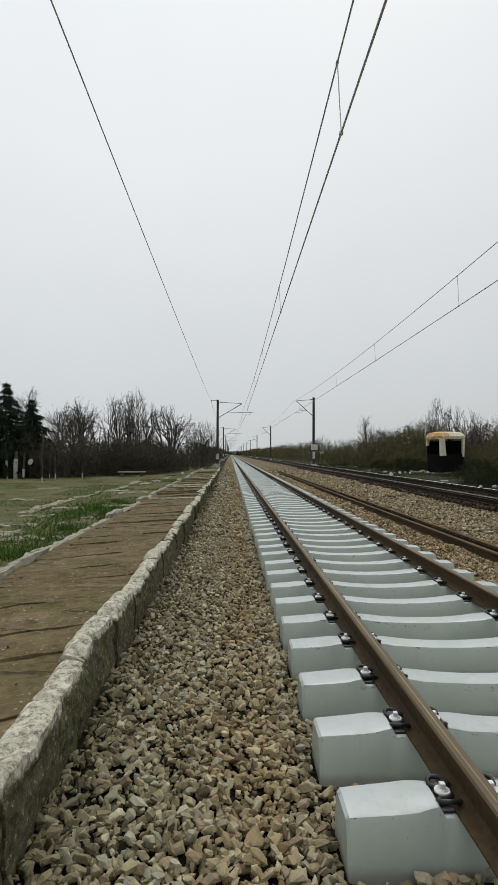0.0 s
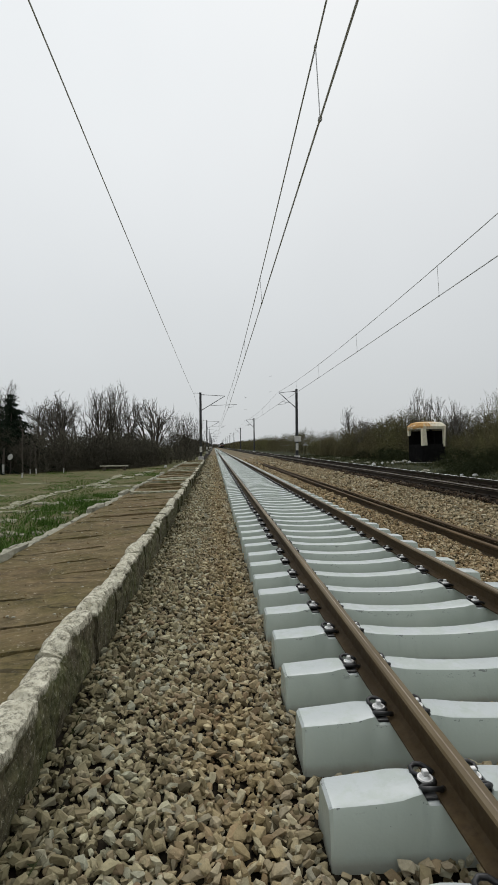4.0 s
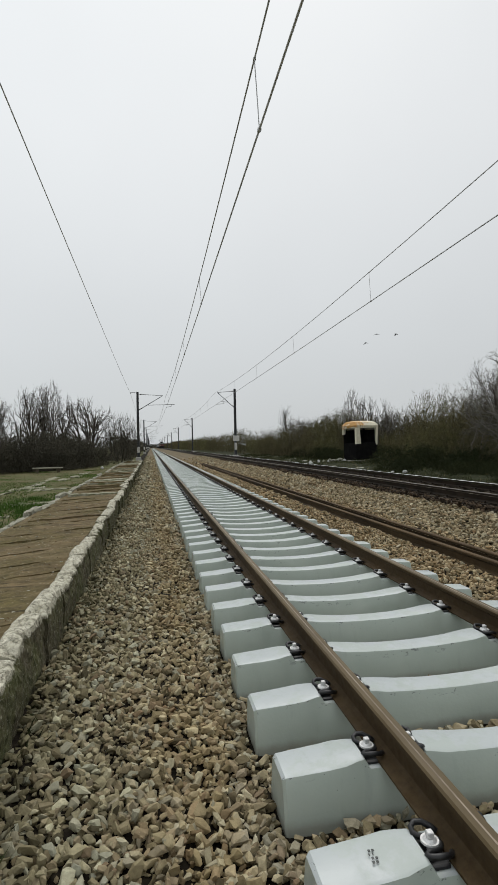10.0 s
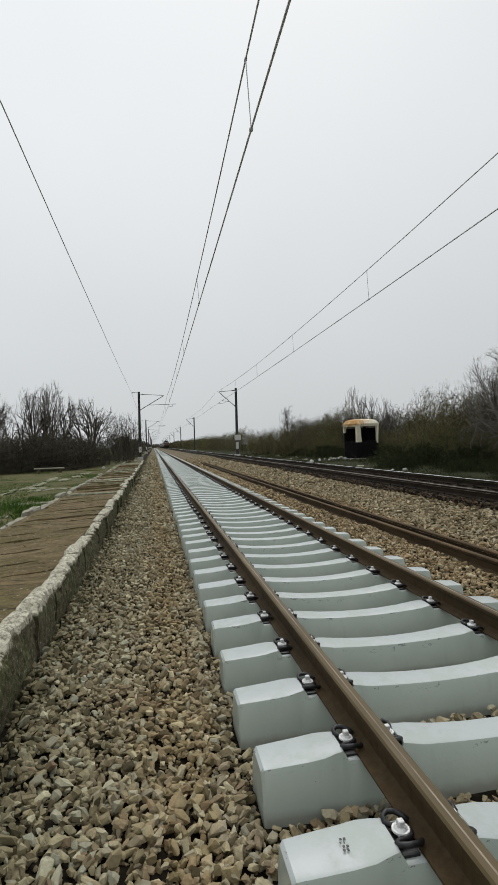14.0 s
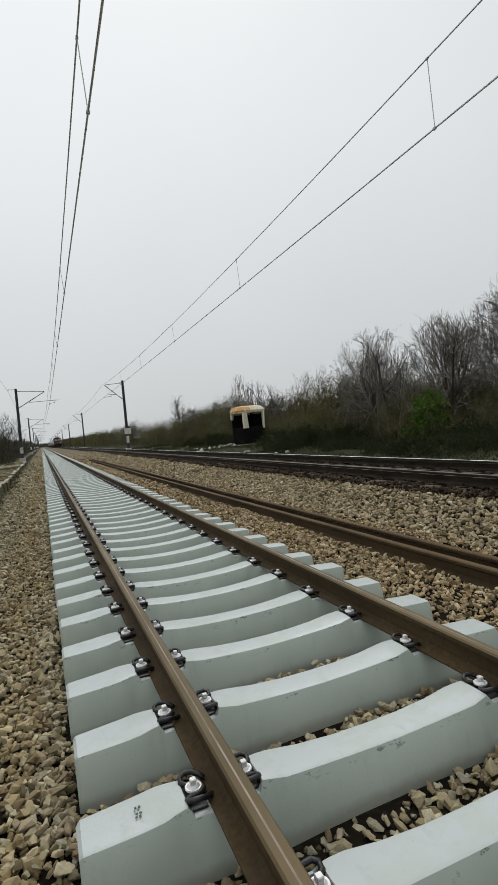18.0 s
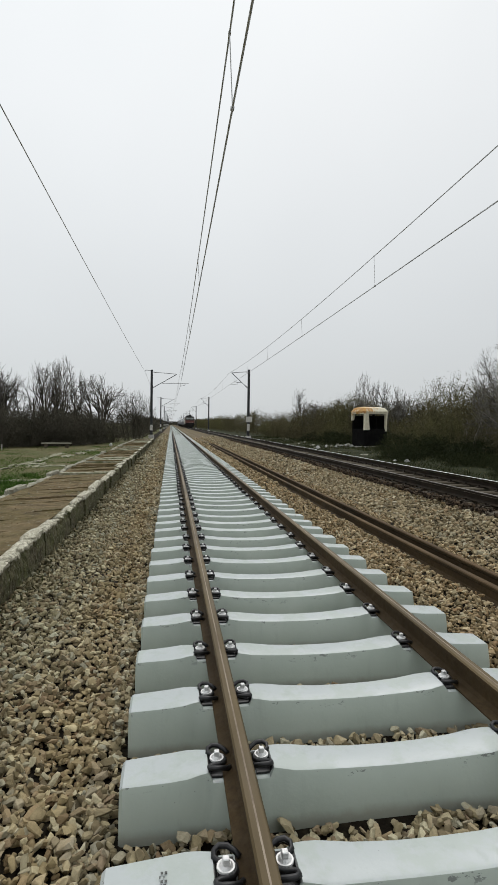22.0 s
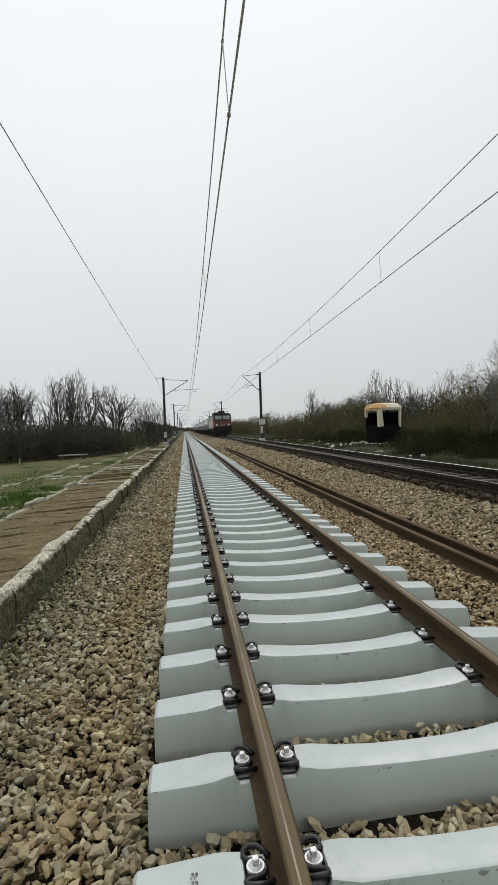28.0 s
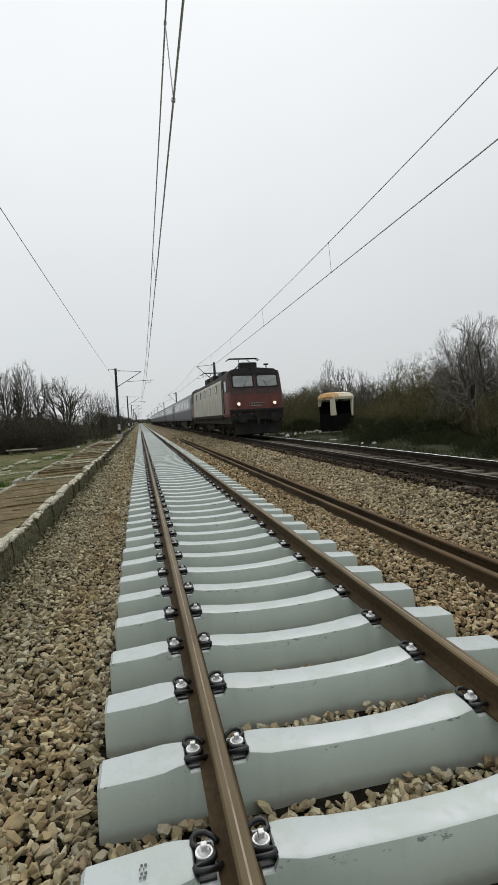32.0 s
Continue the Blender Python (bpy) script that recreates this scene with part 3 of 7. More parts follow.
def build_far_ballast():
    """The ballast farther off, where single stones can no longer be told apart."""
    xs = [-2.56, -2.3, -1.75, -1.4, 0, 1.4, 1.65, 1.9, 2.45, 2.65, 3.2, 3.75, 3.95, 4.2]
    ys = [46, 60, 80, 120, 200, 400, 900]
    verts = [(x, y, land(x) + 0.05 + (0.02 if y > 46 else -0.03)) for y in ys for x in xs]
    n = len(xs)
    faces = [(j * n + i, j * n + i + 1, (j + 1) * n + i + 1, (j + 1) * n + i) for j in range(len(ys) - 1) for i in range(n - 1)]
    tagged(new("far_ballast", mesh_from("far_ballast", verts, faces, FAR_BALLAST)), "tan ballast bed of the track far off", "ballast", kind="stuff")


# ---- stones of the ballast ----
def stone_shapes(count, seed):
    rng = random.Random(seed)
    shapes = []
    for _ in range(count):
        bm = bmesh.new()
        sx, sy, sz = rng.uniform(0.95, 1.6), rng.uniform(0.6, 1.0), rng.uniform(0.4, 0.75)
        n = rng.choice((10, 11, 12))
        # a split block with worn corners, or a rounder lump
        power = rng.uniform(0.5, 0.72) if rng.random() < 0.6 else 1.0
        n = n if power == 1.0 else rng.choice((13, 14, 15))
        for i in range(n):
            h = 1 - 2 * (i + 0.5) / n
            a = i * 2.39996 + rng.uniform(-0.7, 0.7)
            d = Vector((math.sqrt(1 - h * h) * math.cos(a), math.sqrt(1 - h * h) * math.sin(a), h + rng.uniform(-0.22, 0.22))).normalized() * rng.uniform(0.8, 1.18)
            d = Vector([math.copysign(abs(c) ** power, c) for c in d]) * (1.0 if power == 1.0 else 0.86)
            bm.verts.new((d.x * sx, d.y * sy, d.z * sz))
        r = bmesh.ops.convex_hull(bm, input=bm.verts)
        bmesh.ops.delete(bm, geom=[v for v in bm.verts if not v.link_faces], context="VERTS")
        bmesh.ops.triangulate(bm, faces=bm.faces)
        bm.verts.index_update()
        shapes.append((np.array([v.co for v in bm.verts]), np.array([[v.index for v in f.verts] for f in bm.faces])))
        bm.free()
    return shapes


SHAPES = stone_shapes(26, 4)


def stones(name, areas, height, mat, label, seed, spare=None):
    """areas: (x0, x1, y0, y1, stones a square metre, radius). height(x, y) is the bed; spare(x, y) keeps a place free."""
    rng = np.random.default_rng(seed)
    vs, fs, base = [], [], 0
    for x0, x1, y0, y1, density, radius in areas:
        count = int((x1 - x0) * (y1 - y0) * density)
        xs, ys = rng.uniform(x0, x1, count), rng.uniform(y0, y1, count)
        kinds = rng.integers(0, len(SHAPES), count)
        rad = radius * np.clip(rng.lognormal(0, 0.28, count), 0.5, 1.7)
        q = rng.normal(size=(count, 4))
        q /= np.linalg.norm(q, axis=1)[:, None]
        w, a, b, c = q.T
        rot = np.stack([1 - 2 * (b * b + c * c), 2 * (a * b - w * c), 2 * (a * c + w * b), 2 * (a * b + w * c), 1 - 2 * (a * a + c * c), 2 * (b * c - w * a),
                        2 * (a * c - w * b), 2 * (b * c + w * a), 1 - 2 * (a * a + b * b)], axis=1).reshape(-1, 3, 3)
        zs = np.array([height(x, y) for x, y in zip(xs, ys)]) + rng.uniform(-0.85, 1.1, count) * rad
        keep = np.ones(count, bool) if spare is None else np.array([not spare(x, y, r) for x, y, r in zip(xs, ys, rad)])
        for kind, (sv, sf) in enumerate(SHAPES):
            pick = np.nonzero((kinds == kind) & keep)[0]
            if not len(pick):
                continue
            pts = np.einsum("nij,vj->nvi", rot[pick], sv) * rad[pick][:, None, None]
            pts[:, :, 2] *= 0.86
            pts += np.stack([xs[pick], ys[pick], zs[pick]], axis=1)[:, None, :]
            vs.append(pts.reshape(-1, 3))
            fs.append((sf[None] + (base + np.arange(len(pick)) * len(sv))[:, None, None]).reshape(-1, 3))
            base += len(pick) * len(sv)
    ob = new(name, tris(name, np.concatenate(vs), np.concatenate(fs), mat))
    return tagged(ob, label, "ballast", kind="stuff")


def near_stones(parent, name, x0, x1, y0, y1, count, radius, height, mat, seed, spare):
    """The stones that lie nearest, each a piece of its own on shared shapes."""
    rng = random.Random(seed)
    meshes = []
    for v, f in SHAPES[:16]:
        meshes.append(tris(name, v, f, mat))
    while count:
        x, y, r = rng.uniform(x0, x1), rng.uniform(y0, y1), radius * min(1.7, max(0.7, rng.lognormvariate(0.1, 0.28)))
        if spare(x, y, r):
            continue
        m = pose(x, y, height(x, y) + rng.uniform(0.5, 0.95) * r, rng.uniform(-38, 38), rng.uniform(-38, 38), rng.uniform(0, 360))
        ob = share(name, rng.choice(meshes), parent, m)
        ob.scale = (r, r, r)
        count -= 1


# ---- the new track ----
SLEEPER_STEP = 0.6
GAUGE = 0.7535
RAIL_PROFILE = [(-0.075, 0), (0.075, 0), (0.075, 0.011), (0.03, 0.024), (0.0085, 0.04), (0.0085, 0.118), (0.03, 0.132), (0.036, 0.137), (0.036, 0.16), (0.028, 0.17),
                (0.012, 0.172), (-0.012, 0.172), (-0.028, 0.17), (-0.036, 0.16), (-0.036, 0.137), (-0.03, 0.132), (-0.0085, 0.118), (-0.0085, 0.04), (-0.03, 0.024), (-0.075, 0.011)]


def build_rail(name, x, z, y0, y1, mats, label, lean=0.0, bow=0.0, group="rails", shine=False):
    n = max(2, int((min(y1, 60) - y0) / 3))
    ys = [y0 + (min(y1, 60) - y0) * i / n for i in range(n + 1)] + ([y1] if y1 > 60 else [])
    L = y1 - y0
    sts = [(lambda u, v, y=y: (x + u * math.cos(lean) + v * math.sin(lean) + bow * math.sin(3 * (y - y0) / L) + 0.0, y, z + v * math.cos(lean) - u * math.sin(lean))) for y in ys]
    def run(shape):
        bm = bmesh.new()
        sweep(bm, shape, sts)
        bmesh.ops.recalc_face_normals(bm, faces=bm.faces)
        return bm

    ob = root(name, label, "rail", group)
    part("foot_and_web", run(RAIL_PROFILE[:6] + RAIL_PROFILE[-4:]), mats[0], ob)
    bm = run(RAIL_PROFILE[6:16])
    for f in bm.faces:
        if f.calc_center_median().z > z + 0.165:
            f.material_index = 1
    part("head", bm, mats, ob, "rail head")
    if shine:
        bm = bmesh.new()
        sweep(bm, [(-0.006, 0.1718), (0.001, 0.1718), (0.001, 0.1726), (-0.006, 0.1726)], sts)
        part("running_line", bm, RUN_LINE, ob, "thin scuffed running line")
    return ob


def sleeper_mesh(name="body"):
    # stations: x, top z, half width of top, half width of foot
    st = [(-1.3, 0.188, 0.084, 0.132), (-1.286, 0.2, 0.092, 0.142), (-1.2, 0.205, 0.096, 0.149), (-1.08, 0.212, 0.1, 0.152), (-1.0, 0.22, 0.101, 0.153), (-0.95, 0.226, 0.09, 0.153), (-0.905, 0.228, 0.08, 0.153), (-0.885, 0.192, 0.1, 0.153),
          (-0.62, 0.192, 0.1, 0.153), (-0.6, 0.226, 0.08, 0.153), (-0.555, 0.222, 0.088, 0.152), (-0.5, 0.214, 0.095, 0.15), (-0.36, 0.2, 0.085, 0.143), (-0.18, 0.19, 0.08, 0.138), (0, 0.187, 0.08, 0.137)]
    st = st + [(-x, z, a, b) for x, z, a, b in st[-2::-1]]
    bm = bmesh.new()
    rings = []
    for x, z, a, b in st:
        zf = -0.04
        c = 0.0055
        half = [(b, zf), (b - (b - a - 0.0115) * 0.44, 0.085), (a + 0.0115, z - 0.022), (a + 0.0035, z - c * 0.5), (a - c * 0.45, z - 0.001), (a - c * 1.9, z + 0.001)]
        pts = [(-u, v) for u, v in half] + half[::-1]
        rings.append([bm.verts.new((x, y, zz)) for y, zz in pts])
    for r, s in zip(rings, rings[1:]):
        for i in range(12):
            bm.faces.new((r[i], r[(i + 1) % 12], s[(i + 1) % 12], s[i]))
    bm.faces.new(rings[0][::-1])
    bm.faces.new(rings[-1])
    bmesh.ops.recalc_face_normals(bm, faces=bm.faces)
    for f in bm.faces:
        f.smooth = True
    me = bpy.data.meshes.new(name)
    bm.to_mesh(me)
    bm.free()
    me.set_sharp_from_angle(angle=radians(26))
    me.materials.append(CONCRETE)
    return me


def tube(bm, pts, r, sides=6):
    """One closed-ended tube along a bent line of points."""
    pts = [Vector(p) for p in pts]
    rings = []
    for i, p in enumerate(pts):
        d = (pts[min(i + 1, len(pts) - 1)] - pts[max(i - 1, 0)]).normalized()
        u = d.cross(Vector((0.13, 0.21, 1.0))).normalized()
        w = d.cross(u)
        rings.append([bm.verts.new(p + (u * math.cos(k * math.tau / sides) + w * math.sin(k * math.tau / sides)) * r) for k in range(sides)])
    for a, b in zip(rings, rings[1:]):
        for k in range(sides):
            bm.faces.new((a[k], a[(k + 1) % sides], b[(k + 1) % sides], b[k]))
    bm.faces.new(rings[0][::-1])
    bm.faces.new(rings[-1])
    bmesh.ops.recalc_face_normals(bm, faces=bm.faces)


def clip_meshes():
    """Guide plate and bent spring clip on the outer side (+x) of a rail at x = 0; the rail foot ends at 0.075."""
    bm = bmesh.new()
    sweep(bm, [(0.072, -0.004), (0.162, -0.004), (0.162, 0.026), (0.157, 0.031), (0.146, 0.031), (0.138, 0.014), (0.072, 0.012)],
          [lambda u, v: (u, -0.078, v * 0.8), lambda u, v: (u, -0.07, v), lambda u, v: (u, 0.07, v), lambda u, v: (u, 0.078, v * 0.8)])
    bmesh.ops.recalc_face_normals(bm, faces=bm.faces)
    plate = bpy.data.meshes.new("guide_plate")
    bm.to_mesh(plate)
    bm.free()
    plate.materials.append(CLIP)
    # toe on the rail foot, outer arm, loop round the bolt, and the same mirrored
    half = [(0.05, -0.05, 0.03), (0.066, -0.07, 0.038), (0.095, -0.083, 0.05), (0.125, -0.084, 0.052), (0.144, -0.072, 0.046), (0.146, -0.052, 0.038), (0.13, -0.038, 0.034), (0.105, -0.033, 0.033), (0.082, -0.027, 0.032), (0.07, -0.012, 0.032)]
    bm = bmesh.new()
    tube(bm, half + [(x, -y, z) for x, y, z in half[::-1]], 0.0112, 7)
    spring = bpy.data.meshes.new("spring_clip")
    bm.to_mesh(spring)
    bm.free()
    spring.materials.append(CLIP)
    for f in spring.polygons:
        f.use_smooth = True
    return plate, spring


def bolt_mesh():
    bm = bmesh.new()
    rod(bm, (0.107, 0, 0.012), (0.107, 0, 0.044), 0.012, sides=8)
    rod(bm, (0.107, 0, 0.041), (0.107, 0, 0.048), 0.034, 0.033, sides=16)
    rod(bm, (0.107, 0, 0.048), (0.107, 0, 0.056), 0.026, 0.017, sides=12)
    box(bm, (0.0945, -0.0125, 0.055), (0.1195, 0.0125, 0.078), 0.003, None)
    me = bpy.data.meshes.new("bolt")
    bm.to_mesh(me)
    bm.free()
    me.materials.append(BOLT)
    return me


def build_new_track():
    body, (plate, spring), bolt = sleeper_mesh(), clip_meshes(), bolt_mesh()
    rng = random.Random(7)
    near = None
    for i in range(-14, 130):
        y = i * SLEEPER_STEP
        m = pose(rng.uniform(-0.012, 0.012), y + rng.uniform(-0.006, 0.006), rng.uniform(-0.004, 0.004), 0, 0, rng.uniform(-0.25, 0.25))
        s = root("concrete_sleeper", "new pale grey concrete sleeper half sunk in ballast", "sleeper", "sleepers of the new track", m)
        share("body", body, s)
        for rx in (-GAUGE, GAUGE):
            for turn in (0, 180):
                c = share("guide_plate", plate, s, pose(rx, 0, 0.193, 0, 0, turn), "black guide plate")
                share("spring_clip", spring, c, Matrix(), "bent black spring clip")
                if i < 45:
                    share("bolt", bolt, c, Matrix(), "galvanised square-headed bolt")
        if i in (0, 3, 5, 6):
            bm = bmesh.new()
            for j in range(4):
                for x in (-1.094, -1.08):
                    x += 0.004 * (j % 2)
                    box(bm, (x, -0.032 + j * 0.017, 0.2185), (x + (0.009 if j != 2 else 0.004), -0.023 + j * 0.017, 0.2202))
            mark = part("stencil_mark", bm, INK, s, "small black stencilled bars")
            if i:
                mark.matrix_basis = pose(0.0, -0.085, 0.128, 68, 0, 0) @ pose(0, 0, -0.2195)
    # the far run of sleepers
    bm = bmesh.new()
    sweep(bm, [(-0.15, -0.04), (-0.098, 0.2), (0.098, 0.2), (0.15, -0.04)], [lambda u, v: (-1.29, u, v), lambda u, v: (-0.6, u, v + 0.016), lambda u, v: (0, u, v - 0.012), lambda u, v: (0.6, u, v + 0.016), lambda u, v: (1.29, u, v)])
    bmesh.ops.recalc_face_normals(bm, faces=bm.faces)
    bmesh.ops.triangulate(bm, faces=bm.faces)
    bm.verts.index_update()
    v0 = np.array([v.co for v in bm.verts])
    f0 = np.array([[v.index for v in f.verts] for f in bm.faces])
    bm.free()
    n = 700
    v = np.concatenate([v0 + np.array((0, (130 + i) * SLEEPER_STEP, 0)) for i in range(n)])
    f = np.concatenate([f0 + i * len(v0) for i in range(n)])
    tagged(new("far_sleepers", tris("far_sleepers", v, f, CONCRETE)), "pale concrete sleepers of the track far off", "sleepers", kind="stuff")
    for x in (-GAUGE, GAUGE):
        build_rail("rail", x, 0.2, -9, 900, [RAIL, RAIL_HEAD], "rust-brown steel rail on concrete sleepers", group="rails of the new track", shine=True)


def build_loose_rails():
    build_rail("loose_rail", 2.06, 0.115, -5, 40, [RAIL, LOOSE_RUST], "rusty spare rail lying on the ballast", 0.0, -0.02, "spare rails")
    build_rail("loose_rail", 2.32, 0.11, -5, 40, [RAIL, LOOSE_RUST], "rusty spare rail lying on the ballast", 0.03, 0.02, "spare rails")


def build_old_track():
    rng = random.Random(12)
    bm = bmesh.new()
    box(bm, (-1.28, -0.125, -0.12), (1.28, 0.125, 0.02), 0.02)
    body = bpy.data.meshes.new("old_sleeper")
    bm.to_mesh(body)
    bm.free()
    body.materials.append(OLD_SLEEPER)
    bm = bmesh.new()
    box(bm, (-0.17, -0.08, 0.0), (0.17, 0.08, 0.018), 0.004)
    for x in (-0.115, 0.115):
        rod(bm, (x, 0, 0.018), (x, 0, 0.06), 0.018, sides=6)
    plate = bpy.data.meshes.new("base_plate")
    bm.to_mesh(plate)
    bm.free()
    plate.materials.append(DARK_RAIL)
    z = R2 - 0.172 - 0.04
    for i in range(-13, 110):
        y = i * 0.62 + rng.uniform(-0.03, 0.03)
        s = root("old_sleeper", "dark weathered sleeper under the old track", "sleeper", "sleepers of the old track",
                 pose(T2X + rng.uniform(-0.03, 0.03), y, z, 0, 0, rng.uniform(-1, 1)))
        share("body", body, s)
        if i < 60:
            for rx in (-GAUGE, GAUGE):
                share("base_plate", plate, s, pose(rx, 0, 0.02))
    for x in (-GAUGE, GAUGE):
        build_rail("rail", T2X + x, R2 - 0.172, -9, 900, [DARK_RAIL, GLINT_HEAD if x > 0 else UNLIT_HEAD], "dark steel rail with a polished head", group="rails of the old track")


# ---- platform ----
def rough_block(bm, lo, hi, rng, wear=0.02, cuts=2):
    box(bm, lo, hi)
    bmesh.ops.subdivide_edges(bm, edges=bm.edges[:], cuts=cuts, use_grid_fill=True)
    for v in bm.verts:
        k = wear * (1.6 if v.co.z > hi[2] - 0.02 else 0.7)
        v.co += Vector((rng.uniform(-k, k), rng.uniform(-k * 0.4, k * 0.4), rng.uniform(-k, k * 0.25)))


def build_platform():
    rng = random.Random(3)
    plat = root("platform", "low crumbling station platform with brown mossy slabs", "platform", kind="structure")
    y = -4.0
    while y < 46:
        L = rng.choice((rng.uniform(0.4, 0.65), rng.uniform(0.6, 0.95)))
        x = edge_x(y)
        dz, lean, turn, sink = rng.uniform(-0.04, 0.025), rng.uniform(-3.5, 3.0), rng.uniform(-1.4, 1.4), rng.uniform(-0.02, 0.012)
        far = min(1.0, max(0.0, (y - 9) / 8))
        dz, lean, turn = dz - 0.05 * far * rng.random(), lean * (1 + 1.2 * far), turn * (1 + 2.2 * far)
        bm = bmesh.new()
        nx, ny, nz = 5, max(6, round(L / 0.055)) if y < 16 else max(4, round(L / 0.14)), 9
        gap = rng.uniform(0.006, 0.017)
        # a rounded bar: shell of nx by nz cells swept along the wall
        loop = [(i / nx, 1.0) for i in range(nx)] + [(1.0, 1 - j / nz) for j in range(nz + 1)]
        loop = [(0.0, j / nz) for j in range(nz)] + loop
        rings = []
        for k in range(ny + 1):
            v = k / ny
            ring = []
            for u, w in loop:
                p = Vector((x - 0.17 + 0.17 * u, y + gap + (L - 2 * gap) * v, -0.1 + (0.6 + dz) * w))
                q = p.copy()
                end = max(0.0, abs(v - 0.5) * 2 - 0.9) / 0.1
                if w > 0.72:
                    h = (w - 0.72) / 0.28
                    q.z -= (0.018 * max(0.0, abs(u - 0.5) * 2 - 0.7) / 0.3 + 0.026 * end) * h
                    q.x += (x - 0.085 - p.x) * 0.14 * h
                    # broken corners
                    chip = noise.noise(p * 5.5 + Vector((0, 0, 9))) + 0.5 * noise.noise(p * 13)
                    q.z -= 0.1 * max(0.0, chip - 0.22) * h
                    q.x -= 0.12 * max(0.0, noise.noise(p * 6.5) - 0.15) * h * (u > 0.5)
                q.x += (0.014 * noise.noise(p * 3.1 + Vector((7, 0, 0))) + 0.016 * noise.noise(p * 9.0) + 0.009 * noise.noise(p * 23)) * (1 if u > 0.3 else 0.4)
                q.z += (0.008 * noise.noise(p * 4.2) + 0.01 * noise.noise(p * 13) + 0.005 * noise.noise(p * 27)) * (w > 0.4)
                ring.append(bm.verts.new(q))
            rings.append(ring)
        for r0, r1 in zip(rings, rings[1:]):
            for i in range(len(loop) - 1):
                bm.faces.new((r0[i], r0[i + 1], r1[i + 1], r1[i]))
        bm.faces.new(rings[0][::-1])
        bm.faces.new(rings[-1])
        bmesh.ops.recalc_face_normals(bm, faces=bm.faces)
        mid = Matrix.Translation((x - 0.08, y + L / 2, 0))
        bmesh.ops.transform(bm, matrix=mid @ pose(sink, 0, 0, 0, lean, turn) @ mid.inverted(), verts=bm.verts)
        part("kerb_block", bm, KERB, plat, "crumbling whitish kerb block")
        y += L
    y = -4.0
    while y < 46:
        L = rng.uniform(0.45, 1.0)
        x = edge_x(y) - 0.165
        bm = bmesh.new()
        w = 1.25 + rng.uniform(-0.08, 0.06)
        rough_block(bm, (-w, 0, -0.14), (0, L - rng.uniform(0.002, 0.016), 0.0), rng, 0.006, 9)
        shear = 0.5 + rng.uniform(-0.03, 0.03)
        for v in bm.verts:
            v.co.y += shear * (v.co.x + w) - 0.4 + 0.03 * noise.noise((v.co.x * 4, y, 1.3)) + 0.022 * noise.noise((v.co.x * 13, y, 4.3))
            v.co.z += 0.014 * noise.noise((v.co.x * 3 + y, v.co.y * 3, 0)) + 0.006 * noise.noise((v.co.x * 11 + y, v.co.y * 11, 0))
        rough = 0.5 if y < 6 else 1.5 if y < 11 else 2.3
        bmesh.ops.transform(bm, matrix=pose(x, y, 0.452 + rng.uniform(-0.012, 0.01) * rough, rng.uniform(-2.2, 0.5) * rough, rng.uniform(-1.0, 0.7), 0), verts=bm.verts)
        part("slab", bm, PAVING if y > 11 and rng.random() < 0.35 else SLAB, plat)
        y += L
    y = -4.0
    while y < 46:
        L = rng.uniform(0.7, 1.4)
        x = edge_x(y) - 1.5 - rng.uniform(0, 0.07)
        if rng.random() < 0.9:
            bm = bmesh.new()
            rough_block(bm, (x - 0.12, y + 0.02, 0.1), (x, y + L - 0.02, 0.46 + rng.uniform(-0.06, 0.025)), rng, 0.012, 6)
            for v in bm.verts:
                v.co.x += 0.06 * noise.noise(v.co * 2.3) + 0.02 * noise.noise(v.co * 8)
                v.co.z += 0.03 * noise.noise(v.co * 5) * (v.co.z > 0.3)
            part("back_kerb_block", bm, PALE_STONE, plat, "pale broken edging stone")
        y += L
    bm = bmesh.new()
    sweep(bm, [(-1.55, 0.05), (-0.15, 0.05), (-0.15, 0.405), (-1.55, 0.405)], [lambda u, v: (edge_x(-4) + u, -4, v), lambda u, v: (edge_x(46) + u, 46, v)])
    part("fill", bm, SLAB, plat)
    # pale crumbs broken off along the joints and the kerb
    crumbs = []
    base = 0
    for i in range(170):
        yy = rng.uniform(0.5, 30) if i % 2 else rng.uniform(0.5, 12)
        u = rng.random() ** (1.6 if i % 3 else 0.8)
        xx = edge_x(yy) - 0.2 - 1.2 * u
        r = rng.uniform(0.005, 0.014) * (1.4 if yy > 8 else 1.0)
        v, f = SHAPES[i % len(SHAPES)]
        crumbs.append((v * r * np.array((1, 1, 0.8)) + np.array((xx, yy, 0.462 + r * 0.3)), f + base))
        base += len(v)
    tagged(new("crumbs", tris("crumbs", np.concatenate([c[0] for c in crumbs]), np.concatenate([c[1] for c in crumbs]), PALE_STONE)), "pale crumbs of broken kerb on the platform slabs", "rubble", kind="stuff")
    return plat


# ---- overhead line ----
MAST_Y = [54.0 + 57.0 * i for i in range(9)]
CW1, MW1, CW2, MW2 = 5.9, 7.15, 6.2, 7.5


